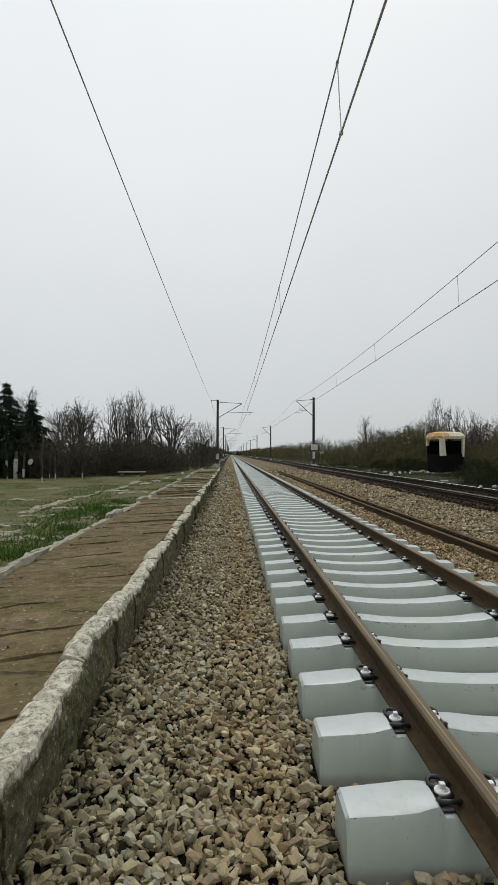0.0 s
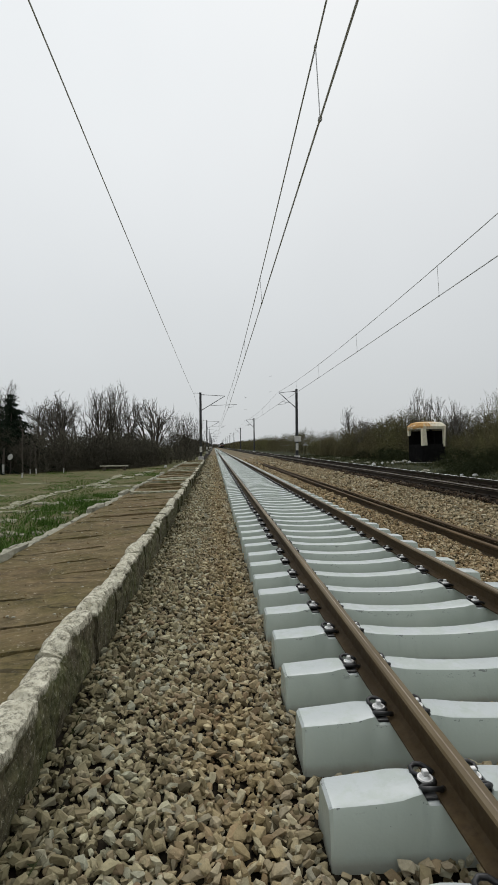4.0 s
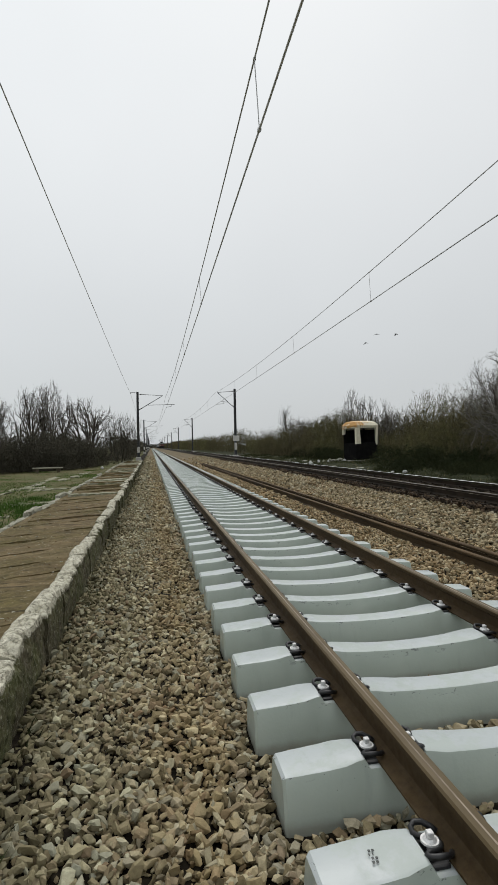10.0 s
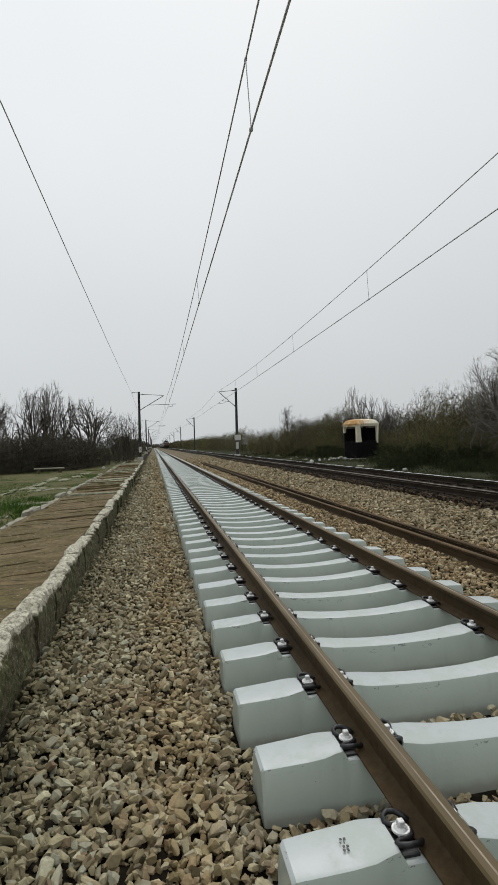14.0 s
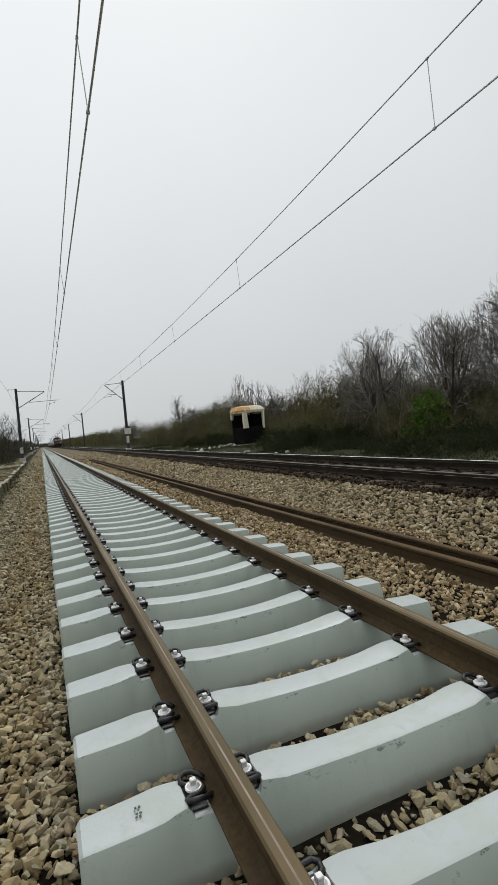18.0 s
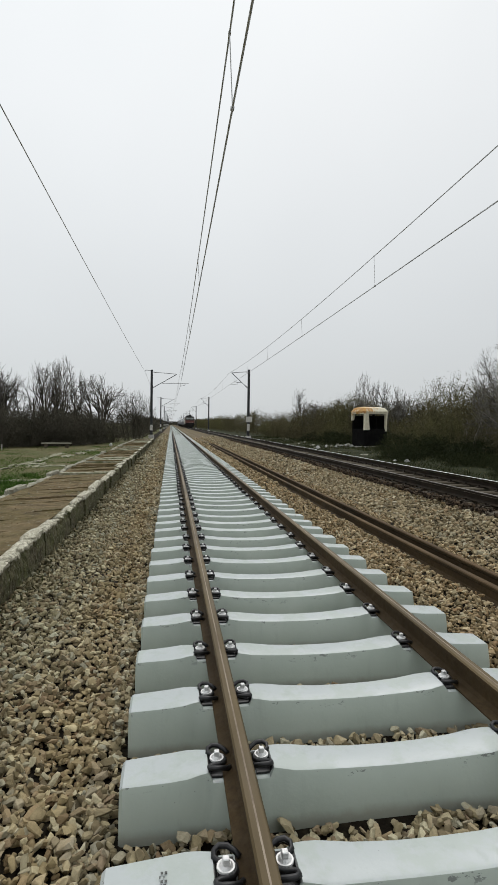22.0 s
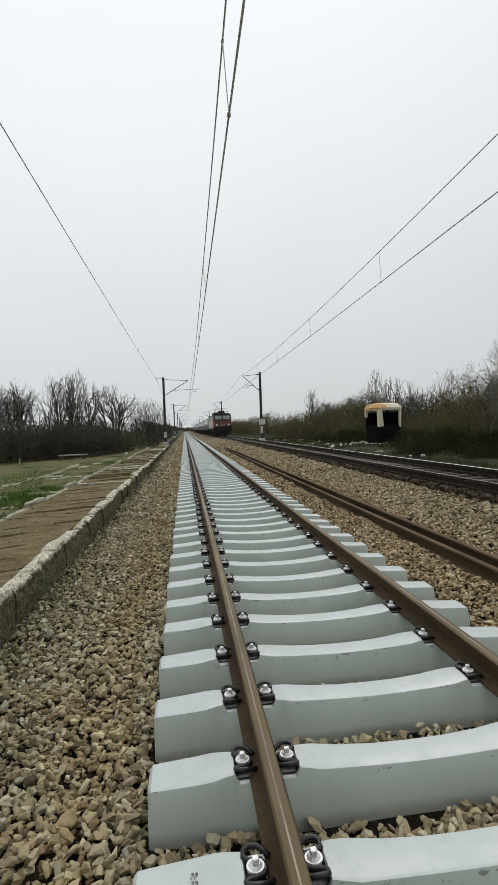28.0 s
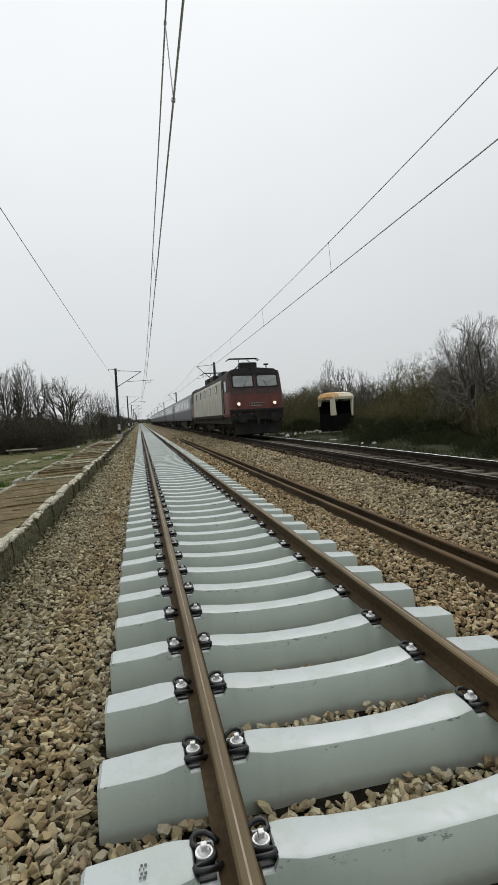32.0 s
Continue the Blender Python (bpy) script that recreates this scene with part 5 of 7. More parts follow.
def build_plants():
    rng = random.Random(21)
    upright = [grown_tree(TWIG_GREY, 31 + i, 6.7, 1.75, 1, (10, 4, 4, 4), spread=44, rise=0.0, stem_r=0.17, start=0.3, twig=0.009, lean=2) for i in range(2)]
    cluster = [grown_tree(TWIG_GREY, 36 + i, 5.8, 2.7, 4, (5, 4, 3, 4), spread=42, rise=0.0, stem_r=0.16, start=0.4, twig=0.009, foot=0.35, lean=16) for i in range(2)]
    spreading = grown_tree(TWIG_GREY, 42, 5.6, 3.0, 4, (6, 4, 4, 3), spread=46, rise=-0.01, stem_r=0.19, start=0.3, twig=0.011, foot=0.12, lean=24)
    dense = [grown_tree(TWIG_PALE, 43 + i, 5.0, 2.4, 4, (6, 5, 5, 8), spread=52, rise=0.0, stem_r=0.09, start=0.22, twig=0.0062, foot=0.25, lean=22) for i in range(3)]
    pale = [grown_tree(TWIG_PALE, 47 + i, 5.4, 1.8, 7, (4, 4, 4), spread=36, rise=0.035, stem_r=0.06, start=0.3, twig=0.009, foot=0.3, lean=18) for i in range(2)]
    fan = grown_bush(TWIG_DARK, 49, 4.2, 2.2, 22, (4, 4, 4), spread=40, rise=0.02, stem_r=0.03, start=0.2, twig=0.009, foot=0.35, lean=28)
    dark = [bush_mesh(51 + i, 1.5, 2.9, (14, 90, 700, 3800), TWIG_DARK, fat=0.009) for i in range(3)]
    brown = [grown_bush(TWIG_BROWN, 61 + i, 2.7, 1.8, 13, (5, 5, 5), 5200, 0.012, spread=56, rise=-0.02, full=0.8, stem_r=0.02, start=0.1, twig=0.0066, foot=0.7, lean=34) for i in range(3)]
    olive = [grown_bush(TWIG_OLIVE, 71 + i, 2.65, 1.8, 13, (5, 5, 5), 6400, 0.0125, spread=56, rise=-0.02, full=0.8, stem_r=0.02, start=0.1, twig=0.0066, foot=0.7, lean=34) for i in range(3)]
    wild = [bush_mesh(76 + i, 1.7, 2.7, (16, 90, 520, 2300), TWIG_OLIVE if i else TWIG_BROWN, 900, 0.02, 14, 0.26) for i in range(2)]
    # thicket across the end of the meadow, on the platform side
    front = [(-23, 24.5), (-16, 25.8), (-11.8, 26.6), (-10, 29.3), (-8, 31.3), (-6.6, 32.6), (-5.7, 36.8), (-4.9, 41.0)]
    for (xa, ya), (xb, yb) in zip(front, front[1:]):
        span = math.hypot(xb - xa, yb - ya)
        n = max(2, round(span / 1.1))
        for i in range(n):
            for row in range(3 if xa > -16 else 2):
                u = (i + rng.uniform(-0.3, 0.3)) / n
                x = xa + (xb - xa) * u - 0.8 * (yb - ya) / span * (0.9 + row * 1.4)
                y = ya + (yb - ya) * u + (xb - xa) / span * (1.0 + row * 1.4)
                if -17.5 < x < -12.6 and y < 31 and row == 0:
                    continue
                plant_bush(rng.choice(dark), x, y, 0.3, rng.uniform(0.66, 0.84) * (0.92 + 0.12 * row), rng.uniform(0, 360), "dark leafless thicket bush at the meadow edge", "thicket by the meadow", rng.uniform(0.85, 1.15))
    plant_bush(fan, -4.35, 44.0, 0.3, 1.0, 40, "fan-shaped leafless bush at the platform end", "bushes beside the line")
    for i in range(12):
        plant_bush(rng.choice(dark), -4.5 - rng.uniform(0, 2.0), 47 + i * 5, 0.3, rng.uniform(0.8, 1.1), rng.uniform(0, 360), "dark leafless bush beside the line", "bushes beside the line")
    for me, x, y, s in ((spreading, -6.7, 42, 1.0), (upright[0], -9.5, 39, 0.97), (upright[1], -9.95, 39.8, 0.94), (upright[1], -8.5, 41, 0.84), (upright[0], -10.7, 40.2, 0.93), (cluster[0], -11.6, 39.5, 0.98),
                        (cluster[1], -12.8, 38.6, 1.0), (cluster[0], -13.9, 38, 0.97), (cluster[1], -15.6, 41, 0.95), (upright[1], -17.2, 38, 0.95), (cluster[0], -18.6, 37, 0.95), (upright[0], -20, 36, 0.9)):
        plant_tree(me, x, y, 0.3, s, rng.uniform(0, 360), "leafless grey-brown tree with fine upright twigs")
    build_conifer(-14.6, 28.0, 0.3, 5.4, 81, 0.68)
    build_conifer(-13.75, 29.6, 0.3, 4.7, 87, 0.64)
    build_conifer(-16.4, 28.5, 0.3, 4.8, 83, 0.62)
    # hedge along the old track: a low skirt in front, taller growth behind, with dips and humps
    hump = lambda y: 0.97 + 0.13 * math.sin(y * 0.31 + 0.8) + 0.1 * math.sin(y * 0.83)
    for i in range(28):
        y = 3 + i * 2.1 + rng.uniform(-0.5, 0.5)
        x0 = 13.4 if 25 < y < 32 else 11.7
        for row in range(4 if 14 < y < 46 else 3):
            x = x0 + row * 1.5 + rng.uniform(-0.6, 0.6) - max(0, (y - 34)) * 0.05
            me = rng.choice(olive + wild if rng.random() < 0.5 else brown + wild)
            size = (0.64, 0.95, 1.06, 1.12)[row] * (1.1 if y > 42 else 1.06 if y > 21 else 1.0) * (hump(y) if row else 1.0) * rng.uniform(0.88, 1.12)
            plant_bush(me, x, y + rng.uniform(-0.8, 0.8), land(x) - 0.05, size, rng.uniform(0, 360), "tangled brown hedge bush with first buds", "hedge along the old track", rng.uniform(0.9, 1.1))
    for i in range(20):
        y = 62 + i * 7 + rng.uniform(-1, 1)
        for row in range(2):
            plant_bush(rng.choice(olive + brown), 10.4 + row * 2.2 + rng.uniform(-0.5, 0.5), y, 0.5, rng.uniform(0.95, 1.4), rng.uniform(0, 360), "tangled brown hedge bush with first buds", "hedge along the old track")
    for me, x, y, s, wide in ((dense[0], 11.9, 14.8, 0.92, 1.0), (dense[1], 14.6, 15.0, 0.98, 1.1), (dense[2], 13.2, 16.8, 0.88, 1.05), (dense[1], 12.9, 13.4, 0.94, 1.05), (dense[0], 15.6, 11.4, 1.12, 1.0), (dense[2], 13.6, 11.0, 1.04, 1.0),
                              (dense[1], 13.8, 9.2, 1.1, 1.0), (dense[0], 15.4, 7.6, 1.1, 1.0), (pale[0], 13.4, 33.6, 0.95, 1.0), (pale[1], 14.6, 33.0, 0.78, 1.0), (dense[2], 14.6, 30.6, 0.68, 1.3), (dense[1], 16.6, 24.0, 0.74, 1.3),
                              (upright[0], 14.6, 58, 0.85, 1.0), (dense[2], 12.6, 47, 0.75, 1.0), (upright[1], 17.6, 42, 0.8, 1.0)):
        plant_tree(me, x, y, 0.6, s, rng.uniform(0, 360), "leafless tree with a dense twiggy crown rising out of the hedge", wide=wide)
    low = [bush_mesh(95 + i, 1.2, 0.95, (12, 60, 420, 1500), WEED, 2200, 0.022) for i in range(2)]
    for i in range(38):
        y = 4 + i * 1.0
        if 24.5 < y < 31.5:
            continue
        x = 10.9 + rng.uniform(-0.8, 0.8)
        if y < 22:
            xx = 9.3 + rng.uniform(-0.7, 0.6)
            plant_bush(rng.choice(low), xx, y, land(xx) - 0.08, rng.uniform(0.35, 0.65), rng.uniform(0, 360), "low dark green scrub before the hedge", "scrub before the hedge")
        plant_bush(rng.choice(low), x, y, land(x) - 0.05, rng.uniform(0.45, 1.05), rng.uniform(0, 360), "low dark green scrub before the hedge", "scrub before the hedge")
    green = bush_mesh(91, 0.8, 1.9, (10, 60, 300, 900), LEAF_GREEN, 6500, 0.034)
    plant_bush(green, 11.5, 12.3, 0.55, 1.0, 0, "bush in fresh bright green leaf", "green bushes")
    # low growth
    def meadow(r):
        x, y = -4.25 - 14 * r.random() ** 1.6, 1 + 38 * r.random()
        return (x, y, land(x) if patchy(x, y, 0.55, -0.3 + 0.022 * (y - 8)) else np.nan)

    scatter("meadow_grass", "short patchy green meadow grass", "grass", 110000, meadow, GRASS, 0.06, 0.008, 1, 0.8)
    scatter("dry_grass", "pale dry tufts among the meadow grass", "grass", 26000,
            lambda r: (lambda x, y: (x, y, land(x) if not patchy(x, y, 0.55, 0.05) else np.nan))(-4.2 - 14 * r.random(), 8 + 31 * r.random()), DRY_GRASS, 0.07, 0.007, 2, 0.9)

    tufts = [(rng.uniform(-5.6, -4.35), rng.uniform(5.0, 13.5), rng.uniform(0.08, 0.3)) for _ in range(26)]

    def tuft(r):
        x, y, w = tufts[int(r.random() * len(tufts))]
        return (x + r.normal() * w, y + r.normal() * w, land(x))

    scatter("tall_grass", "lusher green tufts beside the old platform edge", "grass", 3400, tuft, LUSH, 0.17, 0.009, 7, 0.55)

    def verge(r):
        x, y = 7.4 + 5.2 * r.random(), 3 + 55 * r.random()
        return (x, y, land(x) if patchy(x, y, 0.5, -0.35 + 0.25 * (x < 9.4)) else np.nan)

    scatter("verge_weeds", "dark green weeds and grass on the verge", "weeds", 38000, verge, WEED, 0.16, 0.01, 3, 0.7)
    scatter("verge_dry_grass", "dry stalks on the verge", "grass", 3500,
            lambda r: (lambda x, y: (x, y, land(x)))(7.6 + 5.5 * r.random(), 3 + 55 * r.random()), DRY_GRASS, 0.16, 0.006, 4, 0.6)
    scatter("wall_weeds", "sparse weeds at the foot of the platform wall", "weeds", 700,
            lambda r: (edge_x(0) + 0.02 + 0.18 * r.random() ** 2, -1 + 24 * r.random(), 0.13), WEED, 0.07, 0.008, 5, 0.7)
    scatter("dry_leaves", "dry leaves and straw on the platform slabs", "leaves", 700,
            lambda r: (edge_x(0) - 0.2 - 1.1 * r.random(), -1 + 30 * r.random(), 0.462), LEAF_DRY, 0.026, 0.008, 6, 3.0)
    # woods that close the horizon
    rg = np.random.default_rng(8)
    for name, x0, x1, y0, y1, n, h in (("far_woods", -9, -4.6, 100, 420, 2600, 3.2), ("far_woods", 9.5, 16, 215, 620, 3600, 4.2), ("far_woods", -160, -22, 36, 75, 5200, 4.0),
                                       ("far_woods", 17, 60, -10, 60, 5200, 4.2), ("far_woods", -60, 60, 800, 1000, 2600, 7.0)):
        p = np.stack([rg.uniform(x0, x1, n), rg.uniform(y0, y1, n), np.full(n, 0.2)], axis=1)
        d = np.stack([rg.normal(size=n) * 0.25, rg.normal(size=n) * 0.25, np.ones(n)], axis=1)
        hh = h * rg.uniform(0.4, 1.0, n)
        a1, b1 = p, p + d * hh[:, None]
        m = 3
        q = np.repeat(a1, m, axis=0) + np.repeat(b1 - a1, m, axis=0) * rg.uniform(0.2, 0.9, n * m)[:, None]
        e = q + rg.normal(size=(n * m, 3)) * 0.5 + np.array((0, 0, 0.45))
        fat = 0.03 if y0 < 90 else 0.12
        v, f = join([prisms(a1, b1, np.full(n, fat * 1.5), np.full(n, fat * 0.5)), prisms(q, e, np.full(n * m, fat), np.full(n * m, fat * 0.3))])
        tagged(new(name, tris(name, v, f, TWIG_DARK if x0 < 0 else TWIG_BROWN)), "far belt of leafless bushes and trees", "woods", kind="stuff")


# ---- booth beside the old track ----
def build_booth():
    b = root("trackside_booth", "abandoned booth with rusty cream roof and blackened walls", "booth", m=pose(10.8, 28.2, 0.6, 0, -1.2, 24))
    W, D, H = 1.95, 1.15, 2.42
    for name, lo, hi in (("front_wall", (0.02, 0.0, 0), (W - 0.02, 0.05, 1.05)), ("side_wall", (0.0, 0.05, 0), (0.05, D - 0.05, 1.05)),
                         ("back_wall", (0.02, D - 0.05, 0), (W - 0.02, D, 1.9)), ("side_wall", (W - 0.05, 0.05, 0), (W, D - 0.05, 1.9))):
        bm = bmesh.new()
        box(bm, lo, hi, 0.012)
        part(name, bm, BURNT, b, "blackened panel")
    for (x, y), (w0, w1), low in (((0.0, 0.0), (0.4, 0.3), 1.02), ((W, 0.0), (0.12, 0.16), 0.92), ((0.0, D), (0.16, 0.22), 1.62), ((W, D), (0.1, 0.12), 1.0)):
        bm = bmesh.new()
        sx, sy = (1 if x == 0 else -1), (1 if y == 0 else -1)
        o = -0.03
        sweep(bm, [(0, 0), (1, 0), (1, 1), (0, 1)],
              [lambda u, v: (x + sx * (o + (0.1 if x else 0.0) + u * w0), y + sy * (o + v * (0.14 if not (x or y) else 0.09)), low), lambda u, v: (x + sx * (o + u * w1), y + sy * (o + v * 0.14), H - 0.3)])
        bmesh.ops.recalc_face_normals(bm, faces=bm.faces)
        part("corner_post", bm, BURNT if x and y else CREAM_PAINT, b, "blackened corner post" if x and y else "cream corner post with rust")
    bm = bmesh.new()
    ring = lambda o, z: [(-0.04 + o, -0.04 + o, z), (W + 0.04 - o, -0.04 + o, z), (W + 0.04 - o, D + 0.04 - o, z), (-0.04 + o, D + 0.04 - o, z)]
    rings = [[bm.verts.new(p) for p in ring(o, z)] for o, z in ((0.0, H - 0.4), (-0.03, H - 0.24), (0.14, H - 0.02), (0.42, H + 0.05))]
    for a, c in zip(rings, rings[1:]):
        for i in range(4):
            bm.faces.new((a[i], a[(i + 1) % 4], c[(i + 1) % 4], c[i]))
    bm.faces.new(rings[-1])
    inner = [bm.verts.new(p) for p in ring(0.06, H - 0.4)]
    for i in range(4):
        bm.faces.new((rings[0][(i + 1) % 4], rings[0][i], inner[i], inner[(i + 1) % 4]))
    bm.faces.new(inner[::-1])
    bmesh.ops.bevel(bm, geom=[e for e in bm.edges if abs((e.verts[0].co - e.verts[1].co).z) > 0.01], offset=0.03, segments=2, affect="EDGES")
    part("roof", bm, CREAM_PAINT, b, "cream roof with a rust-orange end")
    for name, lo, hi in (("window_frame", (0.98, 0.015, 1.05), (1.02, 0.045, H - 0.36)), ("window_frame", (0.15, 0.015, 1.05), (W - 0.15, 0.045, 1.09)), ("window_frame", (0.015, 0.1, 1.05), (0.045, D - 0.1, 1.09))):
        bm = bmesh.new()
        box(bm, lo, hi, 0.004)
        part(name, bm, BURNT, b)
    bm = bmesh.new()
    box(bm, (-0.12, -0.12, -0.35), (W + 0.12, D + 0.12, 0.0), 0.02)
    part("plinth", bm, MAST_FOOT, b, "concrete plinth")


def lump(name, label, category, x, y, z, size, mat, seed, group=""):
    rng = random.Random(seed)
    bm = bmesh.new()
    bmesh.ops.create_icosphere(bm, subdivisions=2, radius=1)
    for v in bm.verts:
        k = 1 + 0.45 * noise.noise(v.co * 1.7 + Vector((seed * 3.1, 0, 0))) + rng.uniform(-0.06, 0.06)
        v.co = Vector((v.co.x * size[0] * k, v.co.y * size[1] * k, max(-0.3, v.co.z) * size[2] * k))
    bmesh.ops.transform(bm, matrix=pose(x, y, z + size[2] * 0.2, 0, 0, rng.uniform(0, 360)), verts=bm.verts)
    return tagged(part(name, bm, mat), label, category, group)


def build_litter():
    rng = random.Random(17)
    for i in range(22):
        x, y = 9.9 + rng.gauss(0, 0.9), 30.0 + rng.gauss(0, 0.6)
        lump("rubble_lump", "pale rubble beside the booth", "rubble", x, y, land(x), (rng.uniform(0.05, 0.2), rng.uniform(0.05, 0.14), rng.uniform(0.04, 0.15)), rng.choice((PALE_STONE, PALE_STONE, PLASTIC_WHITE)), 100 + i, "rubble by the booth")
    lump("plastic_bag", "crumpled white plastic bag on the verge", "bag", 8.45, 17.7, 0.42, (0.11, 0.08, 0.09), PLASTIC_WHITE, 5)
    lump("plastic_bag", "crumpled white plastic bag on the verge", "bag", 8.15, 18.2, 0.42, (0.07, 0.06, 0.05), PLASTIC_WHITE, 6)
    for i in range(14):
        x, y = 8.2 + rng.uniform(0, 2.2), 22 + rng.uniform(0, 30)
        lump("stone_lump", "pale stone lying on the verge", "stone", x, y, land(x), (rng.uniform(0.06, 0.2), rng.uniform(0.06, 0.2), rng.uniform(0.03, 0.08)), PALE_STONE, 140 + i, "stones on the verge")
    lump("white_stone", "whitewashed stone at the platform end", "stone", -5.0, 33.0, 0.3, (0.1, 0.09, 0.15), PLASTIC_WHITE, 9)
    # remains of paving in the meadow
    spots = [(-5.7, 11.6, 1.1, 0.4), (-5.2, 12.1, 0.7, 0.4), (-4.75, 12.2, 1.1, 0.35), (-6.7, 12.0, 0.5, 0.3), (-6.1, 9.95, 0.8, 0.3), (-5.1, 6.8, 0.7, 0.3), (-6.0, 8.4, 0.8, 0.3), (-5.7, 7.5, 0.6, 0.35), (-5.2, 8.7, 0.25, 0.2),
             (-6.6, 11.2, 0.3, 1.2), (-6.6, 13.3, 0.3, 1.9), (-6.45, 15.4, 0.3, 1.9), (-6.35, 17.6, 0.32, 2.2), (-6.3, 20.2, 0.32, 2.7), (-6.4, 23.2, 0.34, 2.6), (-5.7, 22.4, 0.34, 2.2), (-5.55, 25.2, 0.36, 2.6), (-5.45, 28.2, 0.36, 2.4), (-5.6, 16.6, 0.7, 0.6), (-5.85, 17.6, 0.6, 0.7), (-5.25, 7.0, 0.3, 0.25), (-5.6, 7.4, 0.35, 0.3), (-4.9, 9.6, 0.25, 0.2), (-5.95, 8.6, 0.5, 0.2), (-4.8, 8.8, 0.2, 0.2), (-4.6, 7.0, 0.2, 0.16), (-5.2, 17, 0.8, 0.5), (-8, 14, 0.8, 0.4), (-8.8, 19, 1.0, 0.4), (-7.6, 10.4, 0.7, 0.3)]
    for i, (x, y, a, b) in enumerate(spots):
        bm = bmesh.new()
        rough_block(bm, (-a / 2, -b / 2, -0.1), (a / 2, b / 2, 0.02), rng, 0.03, 4)
        for v in bm.verts:
            v.co.y += 0.14 * noise.noise((v.co.x * 2.6 + i, 0.3, 0)) + 0.3 * b * noise.noise((v.co.x * 4, v.co.y * 4, i))
            v.co.x += 0.3 * a * noise.noise((v.co.y * 3, i * 1.7, 0.5))
        bmesh.ops.transform(bm, matrix=pose(x, y, land(x) + 0.018, rng.uniform(-1.5, 1.5), rng.uniform(-1.5, 1.5), rng.uniform(-6, 6)), verts=bm.verts)
        tagged(part("paving_slab", bm, PAVING), "pale broken paving slab sunk in the grass", "slab", "paving remains in the meadow")
    bm = bmesh.new()
    p = root("low_bench", "low bench with a pale plank before the thicket", "bench", m=pose(-7.9, 30.4, 0.3, 0, 0, 8))
    bm = bmesh.new()
    box(bm, (-0.85, -0.16, 0.2), (0.85, 0.16, 0.27), 0.012)
    part("plank", bm, PALE_STONE, p)
    for x in (-0.6, 0.6):
        bm = bmesh.new()
        box(bm, (x - 0.09, -0.13, -0.05), (x + 0.09, 0.13, 0.2), 0.012)
        part("foot", bm, OLD_SLEEPER, p)
    p = root("marker_post", "dark marker post with a white oval plate", "post", m=pose(-12.65, 26.6, 0.3))
    bm = bmesh.new()
    rod(bm, (0, 0, -0.05), (0, 0, 0.95), 0.022, sides=10)
    part("shaft", bm, TRUNK, p)
    bm = bmesh.new()
    rod(bm, (0, -0.045, 0.0), (0, -0.022, 0.0), 0.14, sides=20)
    bmesh.ops.transform(bm, matrix=pose(0, 0, 0.92, 0, 24, 0) @ Matrix.Diagonal((0.85, 1, 1.2, 1)), verts=bm.verts)
    part("plate", bm, PLASTIC_WHITE, p)


def build_saplings():
    """Young trees with whitewashed feet along the edge of the meadow, and old trunks below the conifers."""
    rng = random.Random(17)
    for x, y, r, tall, white in ((-10.75, 23.0, 0.032, 2.3, 0.3), (-12.02, 26.6, 0.024, 1.3, 0.3), (-11.74, 26.9, 0.026, 1.5, 0.3), (-11.33, 26.6, 0.03, 1.6, 0.35), (-10.1, 27.4, 0.028, 1.4, 0.35),
                                 (-13.45, 26.6, 0.115, 1.5, 1.15), (-13.95, 26.7, 0.06, 1.5, 1.05), (-12.95, 26.4, 0.06, 1.4, 0.6)):
        thick = r > 0.05
        t = root("old_tree" if thick else "sapling", "old tree with a whitewashed trunk under dark boughs" if thick else "thin leafless sapling with a whitewashed foot", "tree", "whitewashed trees", pose(x, y, 0.28, rng.uniform(-3, 3), rng.uniform(-3, 3), rng.uniform(0, 360)))
        bend = lambda z: (0.05 * noise.noise((x * 3, y, z * 0.9)), 0.05 * noise.noise((y * 3, x, z * 0.9)), z)
        bm = bmesh.new()
        tube(bm, [bend(tall * k / 7) for k in range(8)], r * 0.85, 8)
        part("trunk", bm, TRUNK, t)
        bm = bmesh.new()
        tube(bm, [bend(white * k / 3 - 0.05) for k in range(4)], r, 10)
        part("whitewash", bm, MAST_FOOT, t, "whitewashed foot")
        if not thick:
            for k in range(9):
                z = tall * rng.uniform(0.42, 1.0)
                a, L = rng.uniform(0, math.tau), rng.uniform(0.25, 0.75)
                p0 = Vector(bend(z))
                p1 = p0 + Vector((math.cos(a) * L * 0.6, math.sin(a) * L * 0.6, L * 0.7))
                bm = bmesh.new()
                tube(bm, [p0, p0.lerp(p1, 0.5) + Vector((0, 0, 0.05)), p1], r * 0.35, 5)
                part("branch", bm, TRUNK, t)


# ---- train ----
def shell(bm, y0, y1, section, rake=None, mat=0):
    """A closed body of the given half section [(x, z)] between y0 and y1."""
    prof = section + [(-x, z) for x, z in section[::-1]]
    sts = [lambda u, v: (u, y0 + (rake(v) if rake else 0), v), lambda u, v: (u, y1 - (rake(v) if rake else 0), v)]
    sweep(bm, prof, sts)
    bmesh.ops.recalc_face_normals(bm, faces=bm.faces)


def wheelset(parent, y, r):
    bm = bmesh.new()
    rod(bm, (-0.8, 0, 0), (0.8, 0, 0), 0.09, sides=10)
    w = part("wheelset", bm, UNDER, parent)
    w.matrix_basis = pose(0, y, r)
    for s in (-1, 1):
        bm = bmesh.new()
        rod(bm, (s * 0.7, 0, 0), (s * 0.82, 0, 0), r, sides=24)
        rod(bm, (s * 0.68, 0, 0), (s * 0.7, 0, 0), r + 0.03, sides=24)
        part("wheel", bm, UNDER, w)


